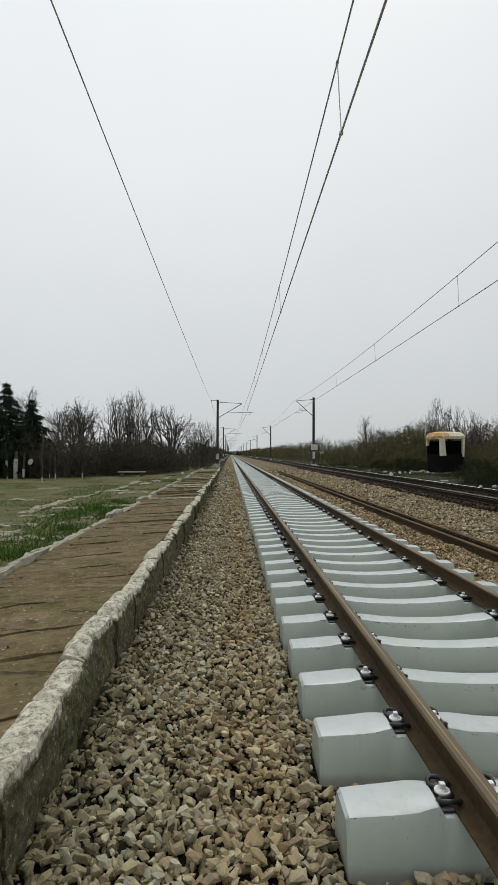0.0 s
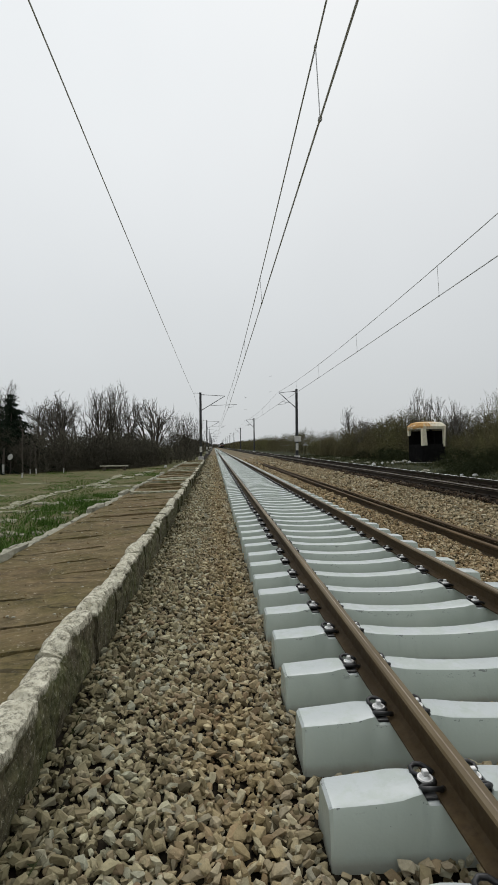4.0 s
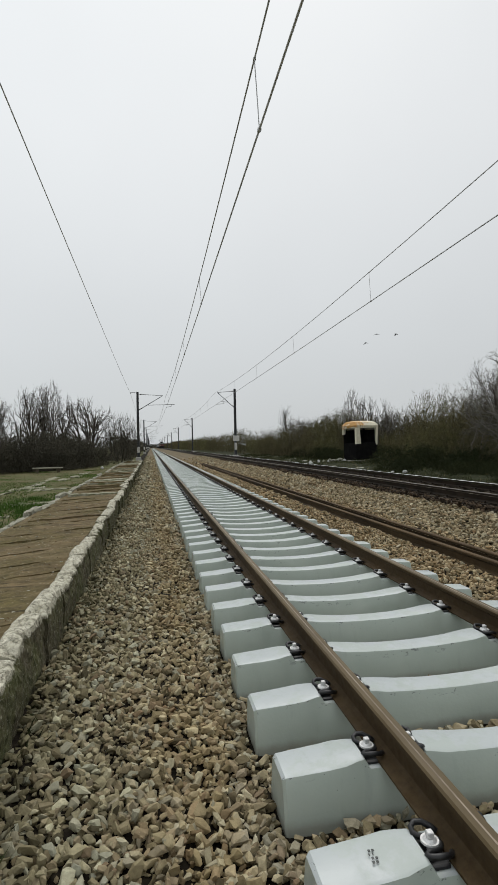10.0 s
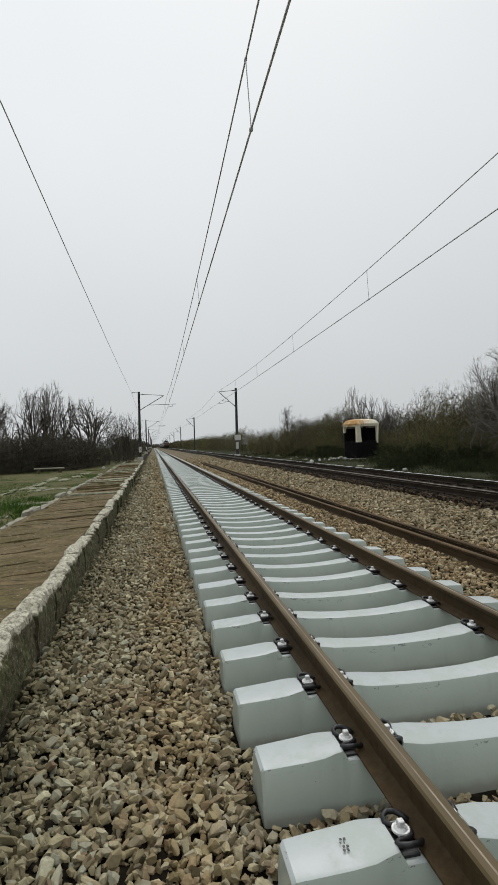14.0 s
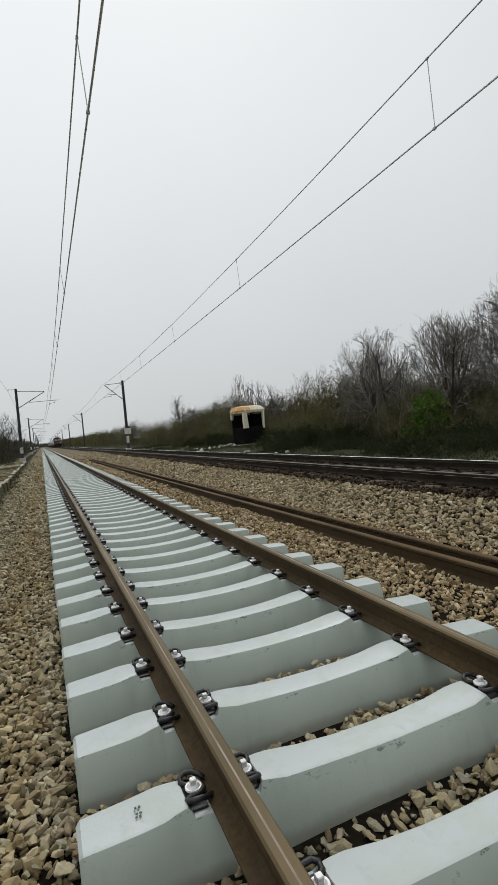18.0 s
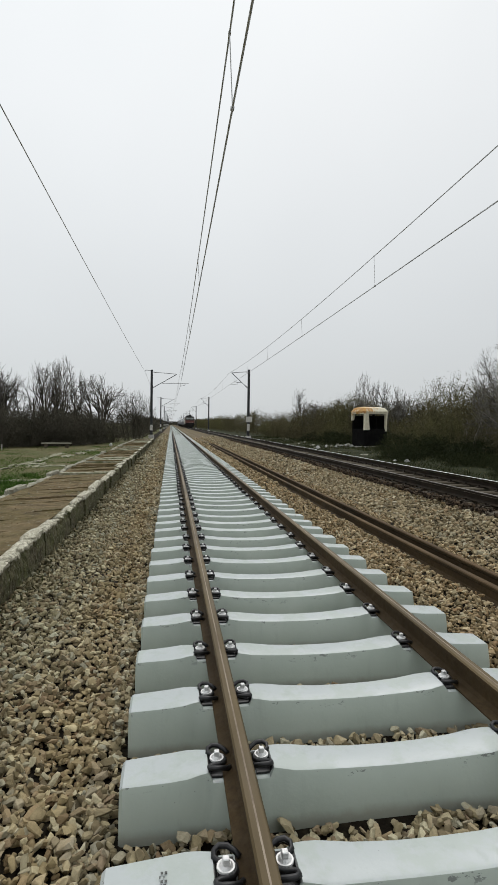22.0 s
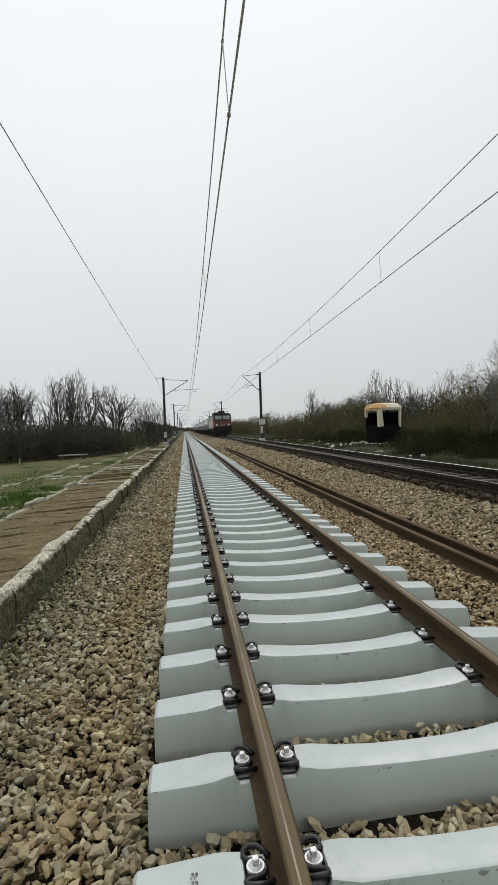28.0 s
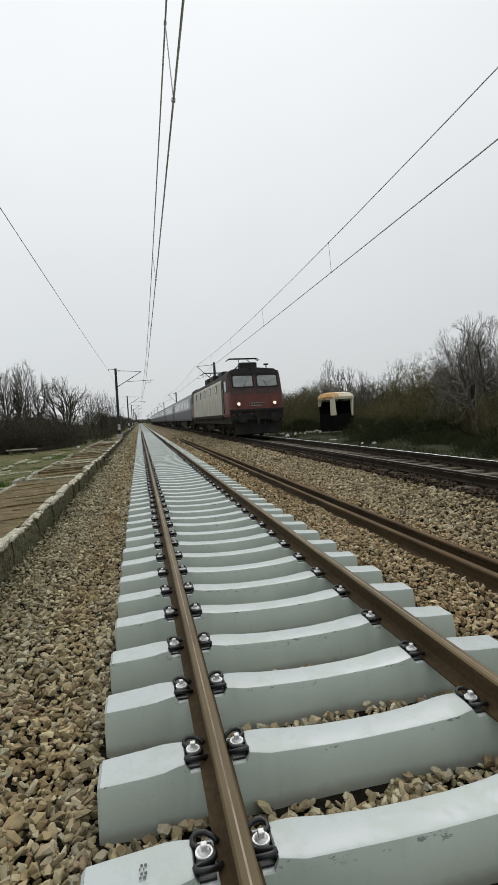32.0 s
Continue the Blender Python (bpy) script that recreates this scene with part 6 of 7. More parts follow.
def bogie(parent, y, axles, r, name="bogie"):
    bm = bmesh.new()
    span = max(axles) - min(axles)
    for s in (-1, 1):
        box(bm, (s * 1.0 - 0.07, y - span / 2 - 0.7, 0.55), (s * 1.0 + 0.07, y + span / 2 + 0.7, 0.85), 0.03)
        for a in axles:
            box(bm, (s * 1.0 - 0.13, y + a - 0.17, r - 0.2), (s * 1.0 + 0.13, y + a + 0.17, r + 0.22), 0.03)
            for o in (-0.4, 0.4):
                rod(bm, (s * 1.02, y + a + o, 0.5), (s * 1.02, y + a + o, 0.95), 0.09, sides=10)
    box(bm, (-1.0, y - 0.25, 0.5), (1.0, y + 0.25, 0.8), 0.03)
    part(name, bm, UNDER, parent, "dusty bogie frame")
    for a in axles:
        wheelset(parent, y + a, r)


def pantograph(parent, y, up, flip):
    p = part("pantograph", frame_bm(), SOOT, parent, "dark pantograph")
    p.matrix_basis = pose(0, y, 3.75)
    k = -1 if flip else 1
    bm = bmesh.new()
    for x in (-0.55, 0.55):
        rod(bm, (x, k * 0.6, 0.12), (x * 0.7, -k * 0.75, up * 0.5), 0.03, sides=6)
        rod(bm, (x * 0.7, -k * 0.75, up * 0.5), (x * 0.45, k * 0.1, up), 0.024, sides=6)
    rod(bm, (-0.4, -k * 0.75, up * 0.5), (0.4, -k * 0.75, up * 0.5), 0.025, sides=6)
    part("arm", bm, SOOT, p)
    bm = bmesh.new()
    for dy in (-0.16, 0.16):
        pts = [(-0.98, -0.12), (-0.8, 0.0), (0.8, 0.0), (0.98, -0.12)]
        for (ax, az), (bx, bz) in zip(pts, pts[1:]):
            rod(bm, (ax, k * 0.1 + dy, up + 0.05 + az), (bx, k * 0.1 + dy, up + 0.05 + bz), 0.028, sides=6)
    for x in (-0.4, 0.4):
        rod(bm, (x, k * 0.1 - 0.16, up + 0.03), (x, k * 0.1 + 0.16, up + 0.03), 0.02, sides=6)
    part("collector_head", bm, SOOT, p)


def frame_bm():
    bm = bmesh.new()
    for x in (-0.55, 0.55):
        box(bm, (x - 0.04, -0.8, 0.08), (x + 0.04, 0.8, 0.16), 0.01)
    for y in (-0.75, 0.75):
        box(bm, (-0.55, y - 0.04, 0.08), (0.55, y + 0.04, 0.16), 0.01)
        for x in (-0.55, 0.55):
            rod(bm, (x, y, -0.12), (x, y, 0.08), 0.07, 0.05, sides=8)
    return bm


def build_loco():
    loco = root("locomotive", "red and cream electric locomotive with lit headlights", "locomotive")
    L = 19.8
    rake = lambda z: 0.0 if z < 2.35 else (z - 2.35) * 0.28
    sec = [(1.42, 1.15), (1.48, 1.3), (1.5, 2.35), (1.495, 2.46), (1.46, 3.3), (1.39, 3.54), (1.18, 3.69), (0.0, 3.78)]
    # cabs
    for name, y0, y1, front in (("front_cab", 0.0, 2.3, True), ("rear_cab", L - 2.3, L, False)):
        bm = bmesh.new()
        prof = sec[:-1] + [(0.0, 3.78)] + [(-x, z) for x, z in sec[:-1][::-1]]
        a0 = lambda u, v: (u * (0.93 if front else 1.0), y0 + (rake(v) if front else 0), v)
        a = lambda u, v: (u * (0.98 if front else 1.0), y0 + 0.09 + (rake(v) if front else 0), v)
        a2 = lambda u, v: (u, y0 + 0.28 + (rake(v) if front else 0), v)
        b1 = lambda u, v: (u, y1 - 0.28 - (0 if front else rake(v)), v)
        b2 = lambda u, v: (u if front else u * 0.98, y1 - 0.09 - (0 if front else rake(v)), v)
        b3 = lambda u, v: (u if front else u * 0.93, y1 - (0 if front else rake(v)), v)
        rings = sweep(bm, prof, [a0, a, a2, b1, b2, b3], caps=False)
        n = len(prof)
        for ring in (rings[0], rings[-1]):
            for i in range(len(sec) - 2):
                bm.faces.new((ring[i], ring[i + 1], ring[n - 2 - i], ring[n - 1 - i]))
            bm.faces.new((ring[len(sec) - 2], ring[len(sec) - 1], ring[len(sec)]))
        bmesh.ops.recalc_face_normals(bm, faces=bm.faces)
        for f in bm.faces:
            zm = f.calc_center_median().z
            f.material_index = 1 if zm > 3.2 else 2 if zm > 2.5 else 0
        part(name, bm, [RED_PAINT, SOOT, GRIMY_RED], loco, "faded red driver's cab")
    bm = bmesh.new()
    shell(bm, 2.3, L - 2.3, [(1.42, 1.15), (1.48, 1.3), (1.5, 2.3), (1.46, 3.15), (1.4, 3.3)])
    part("body", bm, CREAM_SIDE, loco, "grimy cream side panels")
    bm = bmesh.new()
    shell(bm, 2.3, L - 2.3, [(1.41, 3.3), (1.3, 3.56), (0.9, 3.73), (0.0, 3.79)])
    part("roof", bm, SOOT, loco, "sooty dark roof")
    # front face
    def panel(name, x0, x1, z0, z1, out, mat, label, bevel=0.02):
        bm = bmesh.new()
        vs = []
        for yy in (out, 0.06):
            for x, z in ((x0, z0), (x1, z0), (x1, z1), (x0, z1)):
                vs.append(bm.verts.new((x, rake(z) - yy if yy == out else rake(z) + 0.05, z)))
        for q in ((0, 1, 2, 3), (7, 6, 5, 4), (0, 4, 5, 1), (1, 5, 6, 2), (2, 6, 7, 3), (3, 7, 4, 0)):
            bm.faces.new([vs[i] for i in q])
        bmesh.ops.recalc_face_normals(bm, faces=bm.faces)
        if bevel > 0.03:
            bm.edges.ensure_lookup_table()
            corner = [e for e in bm.edges if {vs.index(e.verts[0]), vs.index(e.verts[1])} in ({0, 4}, {1, 5}, {2, 6}, {3, 7})]
            bmesh.ops.bevel(bm, geom=corner, offset=bevel, segments=3, affect="EDGES", profile=0.5)
        return part(name, bm, mat, loco, label)

    panel("visor_band", -1.38, 1.38, 2.58, 3.5, 0.012, GRIMY_RED, "sooty dark red band round the windscreens")
    for s in (-1, 1):
        panel("windscreen_frame", s * 0.06, s * 1.27, 2.66, 3.4, 0.03, SOOT, "dark windscreen frame", 0.1)
        panel("windscreen", s * 0.14, s * 1.19, 2.74, 3.31, 0.042, SCREEN, "dusty windscreen pane", 0.08)
        bm = bmesh.new()
        rod(bm, (s * 0.7, rake(2.62) - 0.06, 2.62), (s * 0.45, rake(3.1) - 0.06, 3.1), 0.012, sides=5)
        part("wiper", bm, SOOT, loco, "thin dark wiper")
    panel("brow", -1.34, 1.34, 3.42, 3.58, 0.05, SOOT, "")
    panel("lower_grime", -1.4, 1.4, 2.34, 2.6, 0.008, GRIMY_RED, "soot-darkened red below the windscreens")
    panel("waist_strip", -1.48, 1.48, 1.42, 1.54, 0.1, SOOT, "dark shelf across the nose", 0.04)
    panel("apron", -1.44, 1.44, 0.95, 1.42, 0.02, SOOT, "grimy dark buffer apron")
    for x0, x1, z0 in ((-1.3, -0.7, 1.0), (0.72, 1.3, 1.02), (-0.2, 0.22, 1.18)):
        panel("apron_plate", x0, x1, z0, z0 + 0.2, 0.05, UNDER, "brown dusty apron plate")
    for x, z in ((-0.95, 1.3), (-0.3, 1.28), (0.25, 1.26), (0.6, 1.3), (1.2, 1.3), (-1.25, 1.28)):
        bm = bmesh.new()
        box(bm, (x - 0.06, -0.07, z - 0.09), (x + 0.06, 0.0, z + 0.07), 0.015)
        part("socket_box", bm, GRIMY_RED if x < 0 else SOOT, loco, "grimy connector box")
    panel("number_plate", -0.48, 0.48, 1.8, 1.89, 0.02, SOOT, "")
    for i in range(7):
        bm = bmesh.new()
        x = -0.42 + i * 0.13
        box(bm, (x, -0.03, 1.81 + 0.004 * (i % 2)), (x + 0.08, -0.015, 1.88), 0.0)
        part("plate_mark", bm, PLATE_WHITE, loco, "worn pale mark")
    bm = bmesh.new()
    box(bm, (-0.3, -0.03, 1.68), (0.3, -0.015, 1.74), 0.004)
    part("plate_mark", bm, PLATE_WHITE, loco, "worn pale bar")
    for s in (-1, 1):
        bm = bmesh.new()
        rod(bm, (s * 0.98, 0.05, 1.82), (s * 0.98, -0.1, 1.82), 0.17, 0.15, sides=18)
        h = part("headlight_housing", bm, RED_PAINT, loco, "round lamp housing")
        bm = bmesh.new()
        rod(bm, (s * 0.98, -0.1, 1.82), (s * 0.98, -0.112, 1.82), 0.085, sides=18)
        part("headlight", bm, HEADLIGHT, h, "lit warm-white headlight")
        bm = bmesh.new()
        rod(bm, (s * 0.875, 0.0, 1.05), (s * 0.875, -0.45, 1.05), 0.1, sides=14)
        rod(bm, (s * 0.875, -0.45, 1.05), (s * 0.875, -0.52, 1.05), 0.24, sides=18)
        box(bm, (s * 0.875 - 0.2, -0.05, 0.85), (s * 0.875 + 0.2, 0.0, 1.25), 0.02)
        part("buffer", bm, SOOT, loco, "dark round buffer")
        bm = bmesh.new()
        box(bm, (s * 1.33 - 0.14, 0.15, 0.32), (s * 1.33 + 0.14, 0.5, 0.36), 0.005)
        box(bm, (s * 1.33 - 0.14, 0.15, 0.7), (s * 1.33 + 0.14, 0.5, 0.74), 0.005)
        for dx in (-0.13, 0.13):
            rod(bm, (s * 1.33 + dx, 0.45, 0.32), (s * 1.33 + dx, 0.45, 1.15), 0.018, sides=6)
        part("steps", bm, UNDER, loco)
        # cab side door, cab window, body windows
        for y0, y1, z0, z1, name, mat, label in ((1.55, 2.2, 1.35, 3.15, "cab_door", SOOT, "dark cab door"), (0.6, 1.25, 2.5, 3.1, "cab_window", GLASS, "cab side window")):
            bm = bmesh.new()
            box(bm, (s * 1.45, y0, z0), (s * 1.512, y1, z1), 0.01)
            part(name, bm, mat, loco, label)
        for i in range(5):
            bm = bmesh.new()
            y = 4.2 + i * 2.7
            box(bm, (s * 1.45, y, 2.62), (s * 1.503, y + 0.42, 3.12), 0.01)
            w = part("side_window", bm, SOOT, loco, "small dark side window")
            bm = bmesh.new()
            box(bm, (s * 1.46, y + 0.05, 2.67), (s * 1.509, y + 0.37, 3.07), 0.004)
            part("pane", bm, GLASS, w)
        bm = bmesh.new()
        rod(bm, (s * 1.5, 1.45, 1.3), (s * 1.56, 1.45, 1.35), 0.015, sides=6)
        rod(bm, (s * 1.56, 1.45, 1.35), (s * 1.56, 1.45, 2.7), 0.015, sides=6)
        rod(bm, (s * 1.56, 1.45, 2.7), (s * 1.5, 1.45, 2.72), 0.015, sides=6)
        part("handrail", bm, PLATE_WHITE, loco)
        bm = bmesh.new()
        box(bm, (s * 1.43, 2.3, 1.1), (s * 1.49, L - 2.3, 1.3), 0.01)
        part("sill", bm, UNDER, loco)
    bm = bmesh.new()
    sweep(bm, [(-1.35, 0), (1.35, 0), (1.25, 0.06), (-1.25, 0.06)], [lambda u, v: (u * 0.85, -0.12 + abs(u) * 0.2, 0.18 + v), lambda u, v: (u, 0.05 + abs(u) * 0.1, 1.1 + v)])
    part("snow_plough", bm, SOOT, loco, "dark plough plate")
    bm = bmesh.new()
    box(bm, (-0.12, -0.3, 0.9), (0.12, 0.0, 1.15), 0.03)
    hook = part("coupling_hook", bm, SOOT, loco, "dark coupling hook")
    bm = bmesh.new()
    tube(bm, [(0, -0.28, 1.02), (0, -0.36, 0.95), (0, -0.4, 0.82), (0, -0.42, 0.7)], 0.045, 8)
    part("chain", bm, SOOT, hook)
    for x in (-0.42, -0.6, 0.42, 0.6):
        bm = bmesh.new()
        tube(bm, [(x, 0.0, 1.05), (x, -0.1, 1.0), (x * 0.98, -0.15, 0.85), (x * 0.95, -0.12, 0.5)], 0.03, 7)
        part("brake_hose", bm, SOOT, loco, "hanging brake hose")
    bm = bmesh.new()
    box(bm, (-1.36, 0.2, 0.75), (1.36, L - 0.2, 1.15), 0.03)
    box(bm, (-1.2, 8.0, 0.35), (1.2, 11.8, 0.8), 0.04)
    part("underframe", bm, UNDER, loco)
    for y in (4.5, L - 4.5):
        bogie(loco, y, (-2.2, 0, 2.2), 0.61)
    pantograph(loco, 3.0, 0.75, False)
    pantograph(loco, L - 5.0, 1.0, True)
    for i, (y, h, w) in enumerate(((1.6, 0.4, 0.5), (5.4, 0.28, 0.9), (8.5, 0.3, 1.0), (11.5, 0.32, 1.0))):
        bm = bmesh.new()
        box(bm, (-w, y, 3.7), (w, y + 1.6 if i else y + 0.55, 3.78 + h), 0.05)
        part("roof_box", bm, SOOT, loco, "dark roof box")
    bm = bmesh.new()
    rod(bm, (0.85, 0.9, 3.7), (0.85, 0.9, 3.95), 0.03, sides=6)
    rod(bm, (0.72, 0.9, 3.97), (0.98, 0.9, 3.97), 0.045, sides=8)
    rod(bm, (-0.15, 0.45, 3.72), (-0.15, 0.3, 3.72), 0.1, sides=12)
    part("horn", bm, SOOT, loco)
    return loco


def coach_meshes():
    L = 24.5
    sec = [(1.36, 1.0), (1.41, 1.15), (1.42, 2.05)]
    made = {}
    bm = bmesh.new()
    shell(bm, 0.15, L - 0.15, sec)
    made["lower_body"] = (bm, COACH_BLUE, "dark blue lower side")
    bm = bmesh.new()
    shell(bm, 0.15, L - 0.15, [(1.42, 2.05), (1.41, 3.0), (1.36, 3.2)])
    made["upper_body"] = (bm, COACH_GREY, "grey-white window band")
    bm = bmesh.new()
    shell(bm, 0.15, L - 0.15, [(1.36, 3.2), (1.2, 3.5), (0.8, 3.7), (0, 3.77)])
    made["roof"] = (bm, COACH_ROOF, "grey roof")
    bm = bmesh.new()
    box(bm, (-0.7, 0.0, 1.0), (0.7, L, 3.4), 0.03)
    box(bm, (-1.2, 8, 0.45), (1.2, 16, 1.0), 0.05)
    made["underframe"] = (bm, UNDER, "dusty underframe and gangways")
    return L, made


def build_coach(first):
    L, made = coach_meshes()
    c = root("passenger_coach", "blue and grey passenger coach behind the locomotive", "coach", "coaches of the train")
    for name, (bm, mat, label) in made.items():
        part(name, bm, mat, c, label)
    for s in (-1, 1):
        for i in range(10):
            y = 2.6 + i * 1.98
            bm = bmesh.new()
            box(bm, (s * 1.38, y, 2.2), (s * 1.424, y + 1.3, 3.02), 0.02)
            part("window", bm, GLASS, c)
        for y in (0.6, L - 1.5):
            bm = bmesh.new()
            box(bm, (s * 1.38, y, 1.15), (s * 1.43, y + 0.9, 3.1), 0.02)
            d = part("door", bm, COACH_BLUE, c, "dark blue door")
            bm = bmesh.new()
            box(bm, (s * 1.4, y + 0.2, 2.2), (s * 1.437, y + 0.7, 2.95), 0.01)
            part("pane", bm, GLASS, d)
        bm = bmesh.new()
        for y in (0.0, L):
            rod(bm, (s * 0.875, y - 0.15, 1.05), (s * 0.875, y + 0.15, 1.05), 0.2, sides=12)
        part("buffer", bm, UNDER, c)
    for y in (3.2, L - 3.2):
        bogie(c, y, (-1.25, 1.25), 0.46)
    return c


# ---- birds ----
def build_bird():
    b = root("bird", "dark grey pigeon in flight", "bird", "flying pigeons")
    bm = bmesh.new()
    rings = [(-0.17, 0.012), (-0.14, 0.03), (-0.09, 0.036), (0.0, 0.06), (0.1, 0.05), (0.17, 0.02), (0.28, 0.045)]
    prof = [(math.cos(k * math.tau / 8), math.sin(k * math.tau / 8)) for k in range(8)]
    sweep(bm, prof, [lambda u, v, y=y, r=r: (u * r * (1.0 if y < 0.2 else 1.2), y, v * r * (0.9 if y < 0.2 else 0.15)) for y, r in rings])
    part("body", bm, FEATHER, b)
    for s in (-1, 1):
        bm = bmesh.new()
        out = [(0.0, -0.08), (0.14, -0.12), (0.27, -0.06), (0.34, 0.06), (0.2, 0.06), (0.0, 0.1)]
        top = [bm.verts.new((s * x, y, 0.006)) for x, y in out]
        low = [bm.verts.new((s * x, y, -0.006)) for x, y in out]
        n = len(out)
        bm.faces.new(top)
        bm.faces.new(low[::-1])
        for i in range(n):
            bm.faces.new((top[i], low[i], low[(i + 1) % n], top[(i + 1) % n]))
        bmesh.ops.recalc_face_normals(bm, faces=bm.faces)
        w = part("wing", bm, FEATHER, b)
        w.matrix_basis = pose(s * 0.03, 0, 0.02)
    return b


# ---- the place ----
build_ground()
build_far_ballast()
build_new_track()
build_loose_rails()
build_old_track()
for mast_y in MAST_Y:
    build_mast(mast_y, -1, mast_y < 60)
    build_mast(mast_y, 1, mast_y < 60)
build_wires()
build_booth()
build_litter()
build_saplings()
build_plants()
locomotive = build_loco()
first_coach = build_coach(True)
coaches = [first_coach] + [copy_thing(first_coach, pose(0, 0, 0)) for _ in range(6)]
BIRDS = [
    [(7.0, 5.9, 56.8, 13.1), (7.5, 6.7, 46.2, 13.5), (8.0, 10.1, 34.8, 13.2), (8.5, 11.5, 22.7, 13.1), (8.8, 10.8, 16.0, 11.9)],
    [(7.0, 11.7, 54.3, 19.0), (7.5, 8.9, 44.3, 18.5), (8.0, 7.8, 33.8, 17.6), (8.5, 9.3, 22.4, 15.9), (8.8, 10.1, 15.4, 13.7)],
    [(7.0, 6.0, 56.6, 14.3), (7.5, 8.2, 46.2, 12.6), (8.0, 11.2, 34.5, 13.1), (8.5, 12.3, 22.5, 12.5), (8.8, 11.2, 16.0, 11.4)],
    [(7.0, 11.9, 55.2, 15.6), (7.5, 11.2, 44.9, 14.9), (8.0, 11.3, 34.0, 14.4), (8.5, 12.7, 22.4, 12.3), (8.8, 11.5, 16.1, 10.9)],
    [(10.5, 19.4, 50.7, 14.5), (11.0, 12.9, 41.2, 13.9), (11.5, 5.0, 31.7, 13.1), (12.0, -1.9, 21.9, 12.4)],
    [(10.5, 20.8, 50.0, 15.4), (11.0, 12.9, 41.0, 14.7), (11.5, 5.1, 31.5, 13.7), (12.0, -2.0, 21.6, 13.1)],
    [(10.5, 21.5, 49.5, 16.0), (11.0, 15.5, 39.7, 15.7), (11.5, 7.3, 30.5, 14.9), (12.0, -0.6, 21.1, 14.1)],
]
# the second flight passes higher and farther off
for flight in BIRDS[4:]:
    for k, far in enumerate((1.0, 1.15, 1.4, 1.75)):
        t, x, y, z = flight[k]
        flight[k] = (t, -1.76 + (x + 1.76) * far, -1.76 + (y + 1.76) * far, 1.68 + (z - 1.68) * far)
first_bird = build_bird()
flock = [first_bird] + [copy_thing(first_bird, pose(0, 0, 0)) for _ in range(len(BIRDS) - 1)]
build_platform()


def on_sleeper(x, y, r):
    k = (y / SLEEPER_STEP) - round(y / SLEEPER_STEP)
    return abs(x) < 1.31 + r * 0.4 and abs(k) * SLEEPER_STEP < 0.158 + r * 0.55


def on_rail_or_sleeper(x, y, r):
    return on_sleeper(x, y, r) or abs(x - 2.06) < 0.07 + r * 0.7 or abs(x - 2.32) < 0.07 + r * 0.7


def bed(x, y):
    return land(x) + 0.035 * noise.noise((x * 1.3, y * 1.3, 0.0)) + 0.012


ballast = stones("ballast", [(-2.58, -1.25, -2.3, 2.5, 1650, 0.0232), (-2.58, -1.25, 2.5, 8, 1350, 0.0225), (-2.58, -1.25, 8, 18, 620, 0.03), (-2.58, -1.25, 18, 48, 150, 0.05), (-2.58, -1.25, 48, 85, 50, 0.085), (-2.58, 1.25, -9, -2.3, 230, 0.05)], bed, STONE, "loose tan and grey ballast stones beside the track", 1, on_sleeper)
near_stones(ballast, "stone", -2.45, -1.35, 0.2, 3.2, 300, 0.0225, bed, LOOSE_STONE, 9, on_sleeper)
crib = stones("crib_ballast", [(-1.25, 1.25, -2.3, 7, 1150, 0.0255), (-1.25, 1.25, 7, 25, 420, 0.029)], bed, STONE, "ballast stones between the sleepers", 2, on_sleeper)
near_stones(crib, "stone", -1.2, 1.2, 0.0, 3.6, 300, 0.0235, bed, LOOSE_STONE, 19, on_sleeper)
shoulder = stones("shoulder_ballast", [(1.25, 2.7, -1.0, 1.5, 1200, 0.0225), (1.25, 2.7, 1.5, 7, 1450, 0.0215), (1.25, 2.7, 7, 12, 1000, 0.0225), (1.25, 2.7, 12, 30, 300, 0.038), (1.25, 2.7, 30, 60, 70, 0.055), (1.25, 2.7, -9, -1, 230, 0.05)], bed, RUST_STONE, "rust-stained ballast between track and spare rails", 3, on_rail_or_sleeper)
near_stones(shoulder, "stone", 1.35, 2.65, 2.4, 6.5, 300, 0.0235, bed, LOOSE_TAN, 29, on_rail_or_sleeper)
bank = stones("bank_ballast", [(2.7, 4.0, 0.0, 3, 500, 0.03), (2.7, 4.0, 3, 14, 800, 0.0265), (4.0, 4.3, 0.0, 14, 280, 0.028), (2.7, 4.15, 14, 32, 260, 0.043), (2.7, 4.25, 32, 60, 70, 0.06), (2.7, 4.25, -9, 0, 200, 0.05)], bed, BANK_STONE, "tan ballast bank beside the old track", 4)
near_stones(bank, "stone", 2.75, 4.1, 4.0, 8.5, 300, 0.0275, bed, LOOSE_TAN, 39, lambda x, y, r: False)
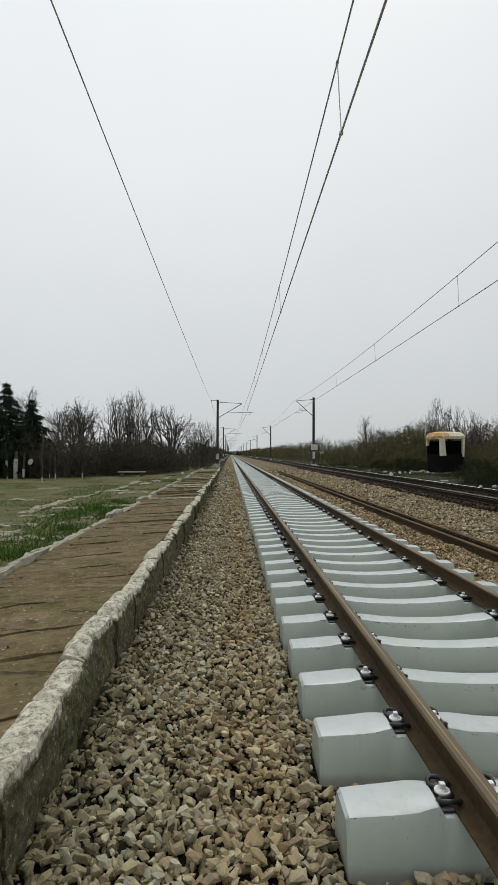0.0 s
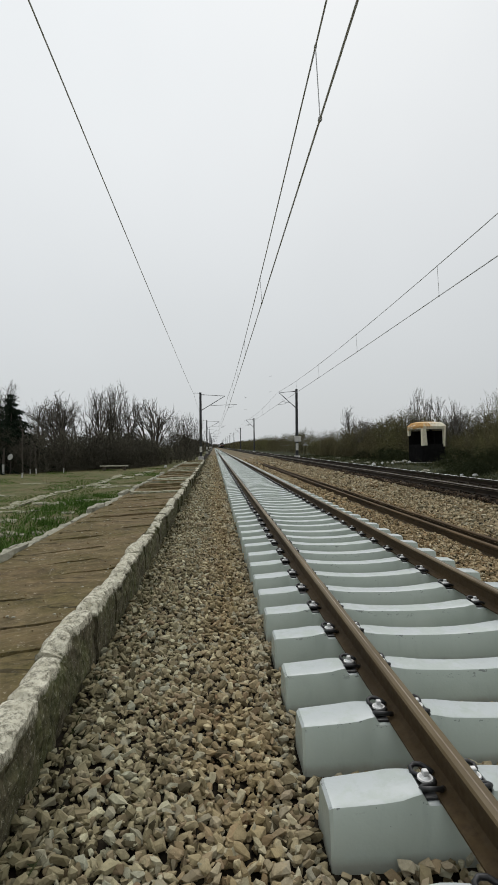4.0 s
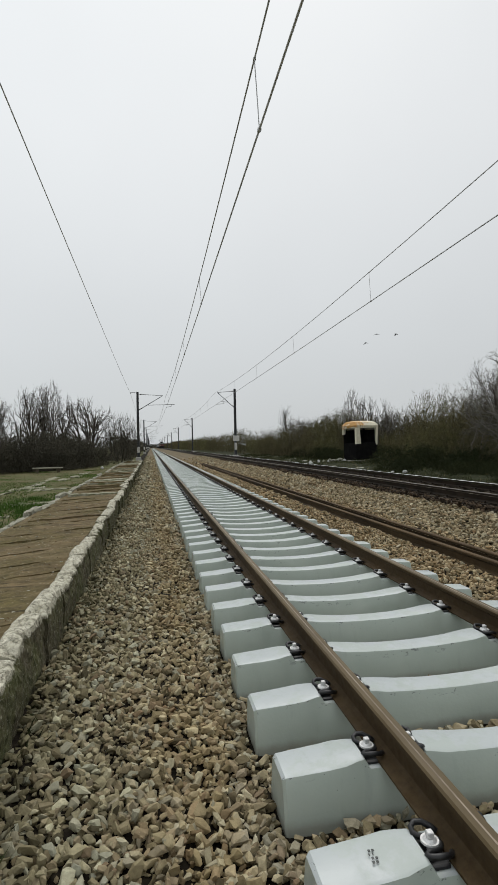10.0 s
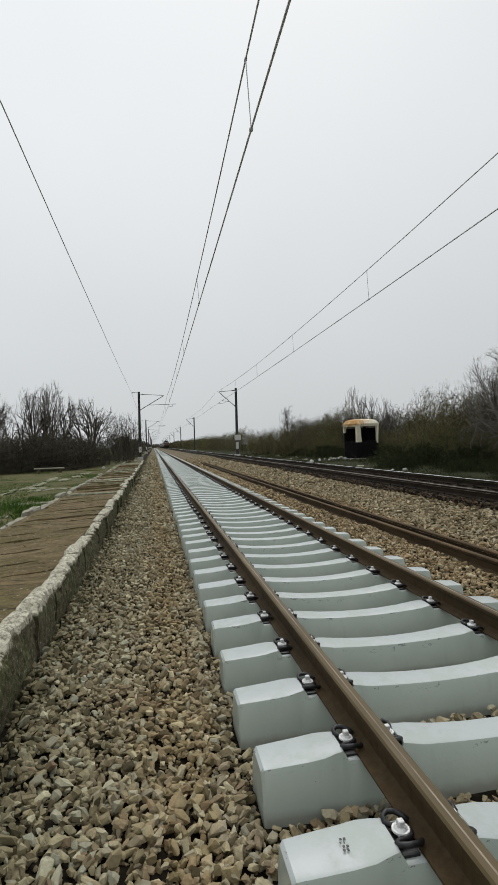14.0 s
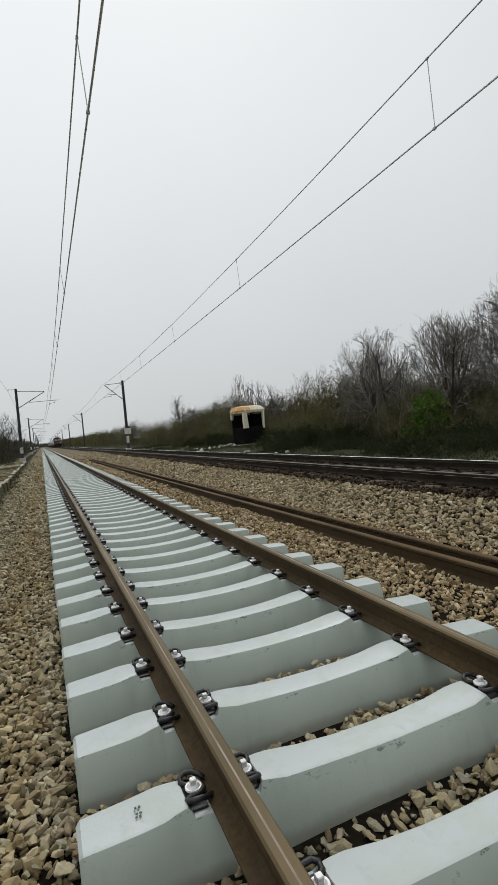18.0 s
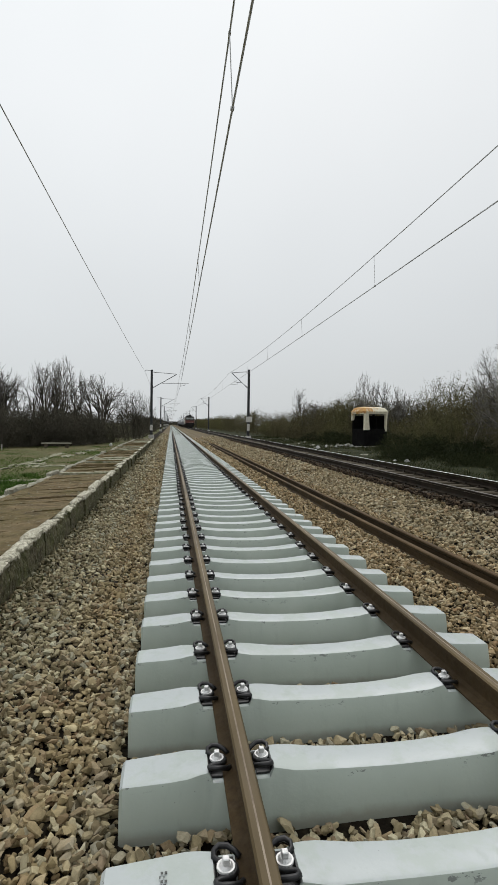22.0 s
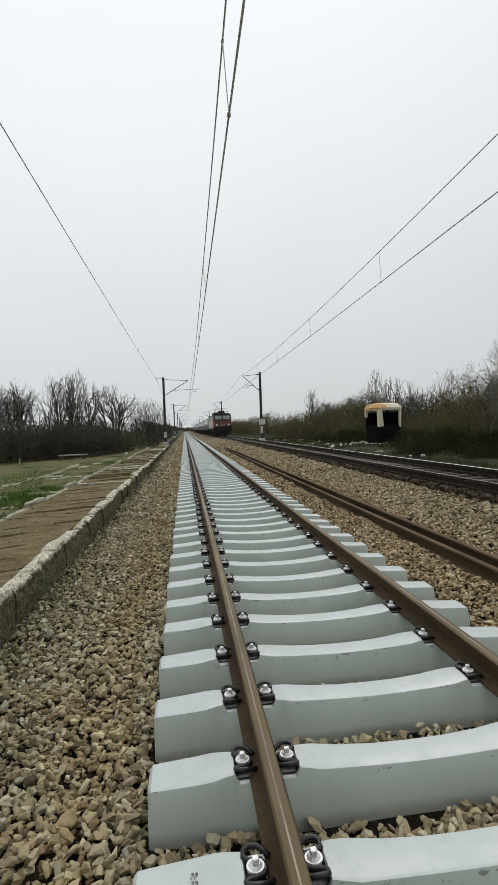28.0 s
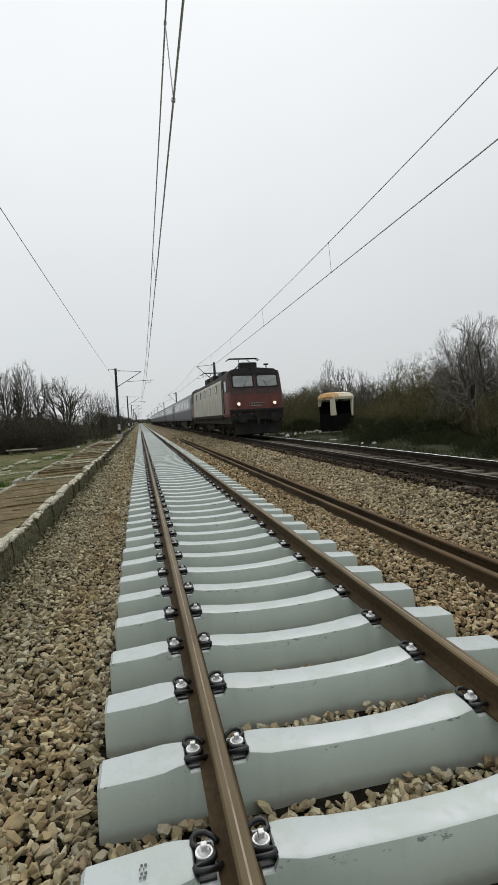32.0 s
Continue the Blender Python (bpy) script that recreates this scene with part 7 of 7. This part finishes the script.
stones("oily_shoulder", [(3.8, 4.42, 2.0, 20, 520, 0.029), (3.9, 4.42, 20, 45, 160, 0.045)], lambda x, y: bed(x, y) + 0.075, OILY_STONE, "dark oily stones over the sleeper ends", 6)
stones("old_track_ballast", [(4.1, 6.9, -9, 2, 120, 0.045), (4.45, 6.9, 2.0, 16, 200, 0.036), (4.1, 6.9, 16, 40, 100, 0.045)], bed, OILY_STONE, "dark oily ballast of the old track", 5)


def motions():
    # the train comes on along the old track
    speed, front = 14.2, 24.7
    rows = [(t, pose(T2X, front + speed * (32.0 - t), R2)) for t in (0, 8, 16, 24, 28, 30, 32)]
    walk(locomotive, rows)
    for i, coach in enumerate(coaches):
        off = 20.3 + i * 25.0
        walk(coach, [(t, m @ pose(0, off, 0)) for t, m in rows])
    # pigeons cross the sky
    for k, (bird, track) in enumerate(zip(flock, BIRDS)):
        pts = [(t, Vector(p)) for t, *p in track]
        v0 = (pts[1][1] - pts[0][1]) / (pts[1][0] - pts[0][0])
        v1 = (pts[-1][1] - pts[-2][1]) / (pts[-1][0] - pts[-2][0])
        heading = lambda v: math.degrees(math.atan2(-v.y, -v.x)) - 90
        rows = [(0.0, pts[0][1] + Vector((0, 7.0 * 22, -4)) if k < 4 else pts[0][1] - v0 * pts[0][0], v0)]
        for i, (t, p) in enumerate(pts):
            v = v0 if i == 0 else (p - pts[i - 1][1]) / (t - pts[i - 1][0])
            rows.append((t, p, v))
        rows.append((pts[-1][0] + 1.5, pts[-1][1] + v1 * 1.5, v1))
        rows.append((32.0, pts[-1][1] + v1 * 8, v1))
        walk(bird, [(t, Matrix.Translation(p) @ pose(0, 0, 0, 0, 0, heading(v) + 180)) for t, p, v in rows])
        wings = [o for o in bird.children if o.name.startswith("wing")]
        for s, w in zip((-1, 1), wings):
            a, b = pts[0][0] - 0.5, pts[-1][0] + 0.3
            n = int((b - a) / (1 / 15))
            flaps = [(0.0, pose(s * 0.03, 0, 0.02))] + [(a + i / 15, pose(s * 0.03, 0, 0.02, 0, -s * 42 * math.sin(i * 1.9 + k), 0)) for i in range(n)] + [(32.0, pose(s * 0.03, 0, 0.02))]
            walk(w, flaps)


motions()
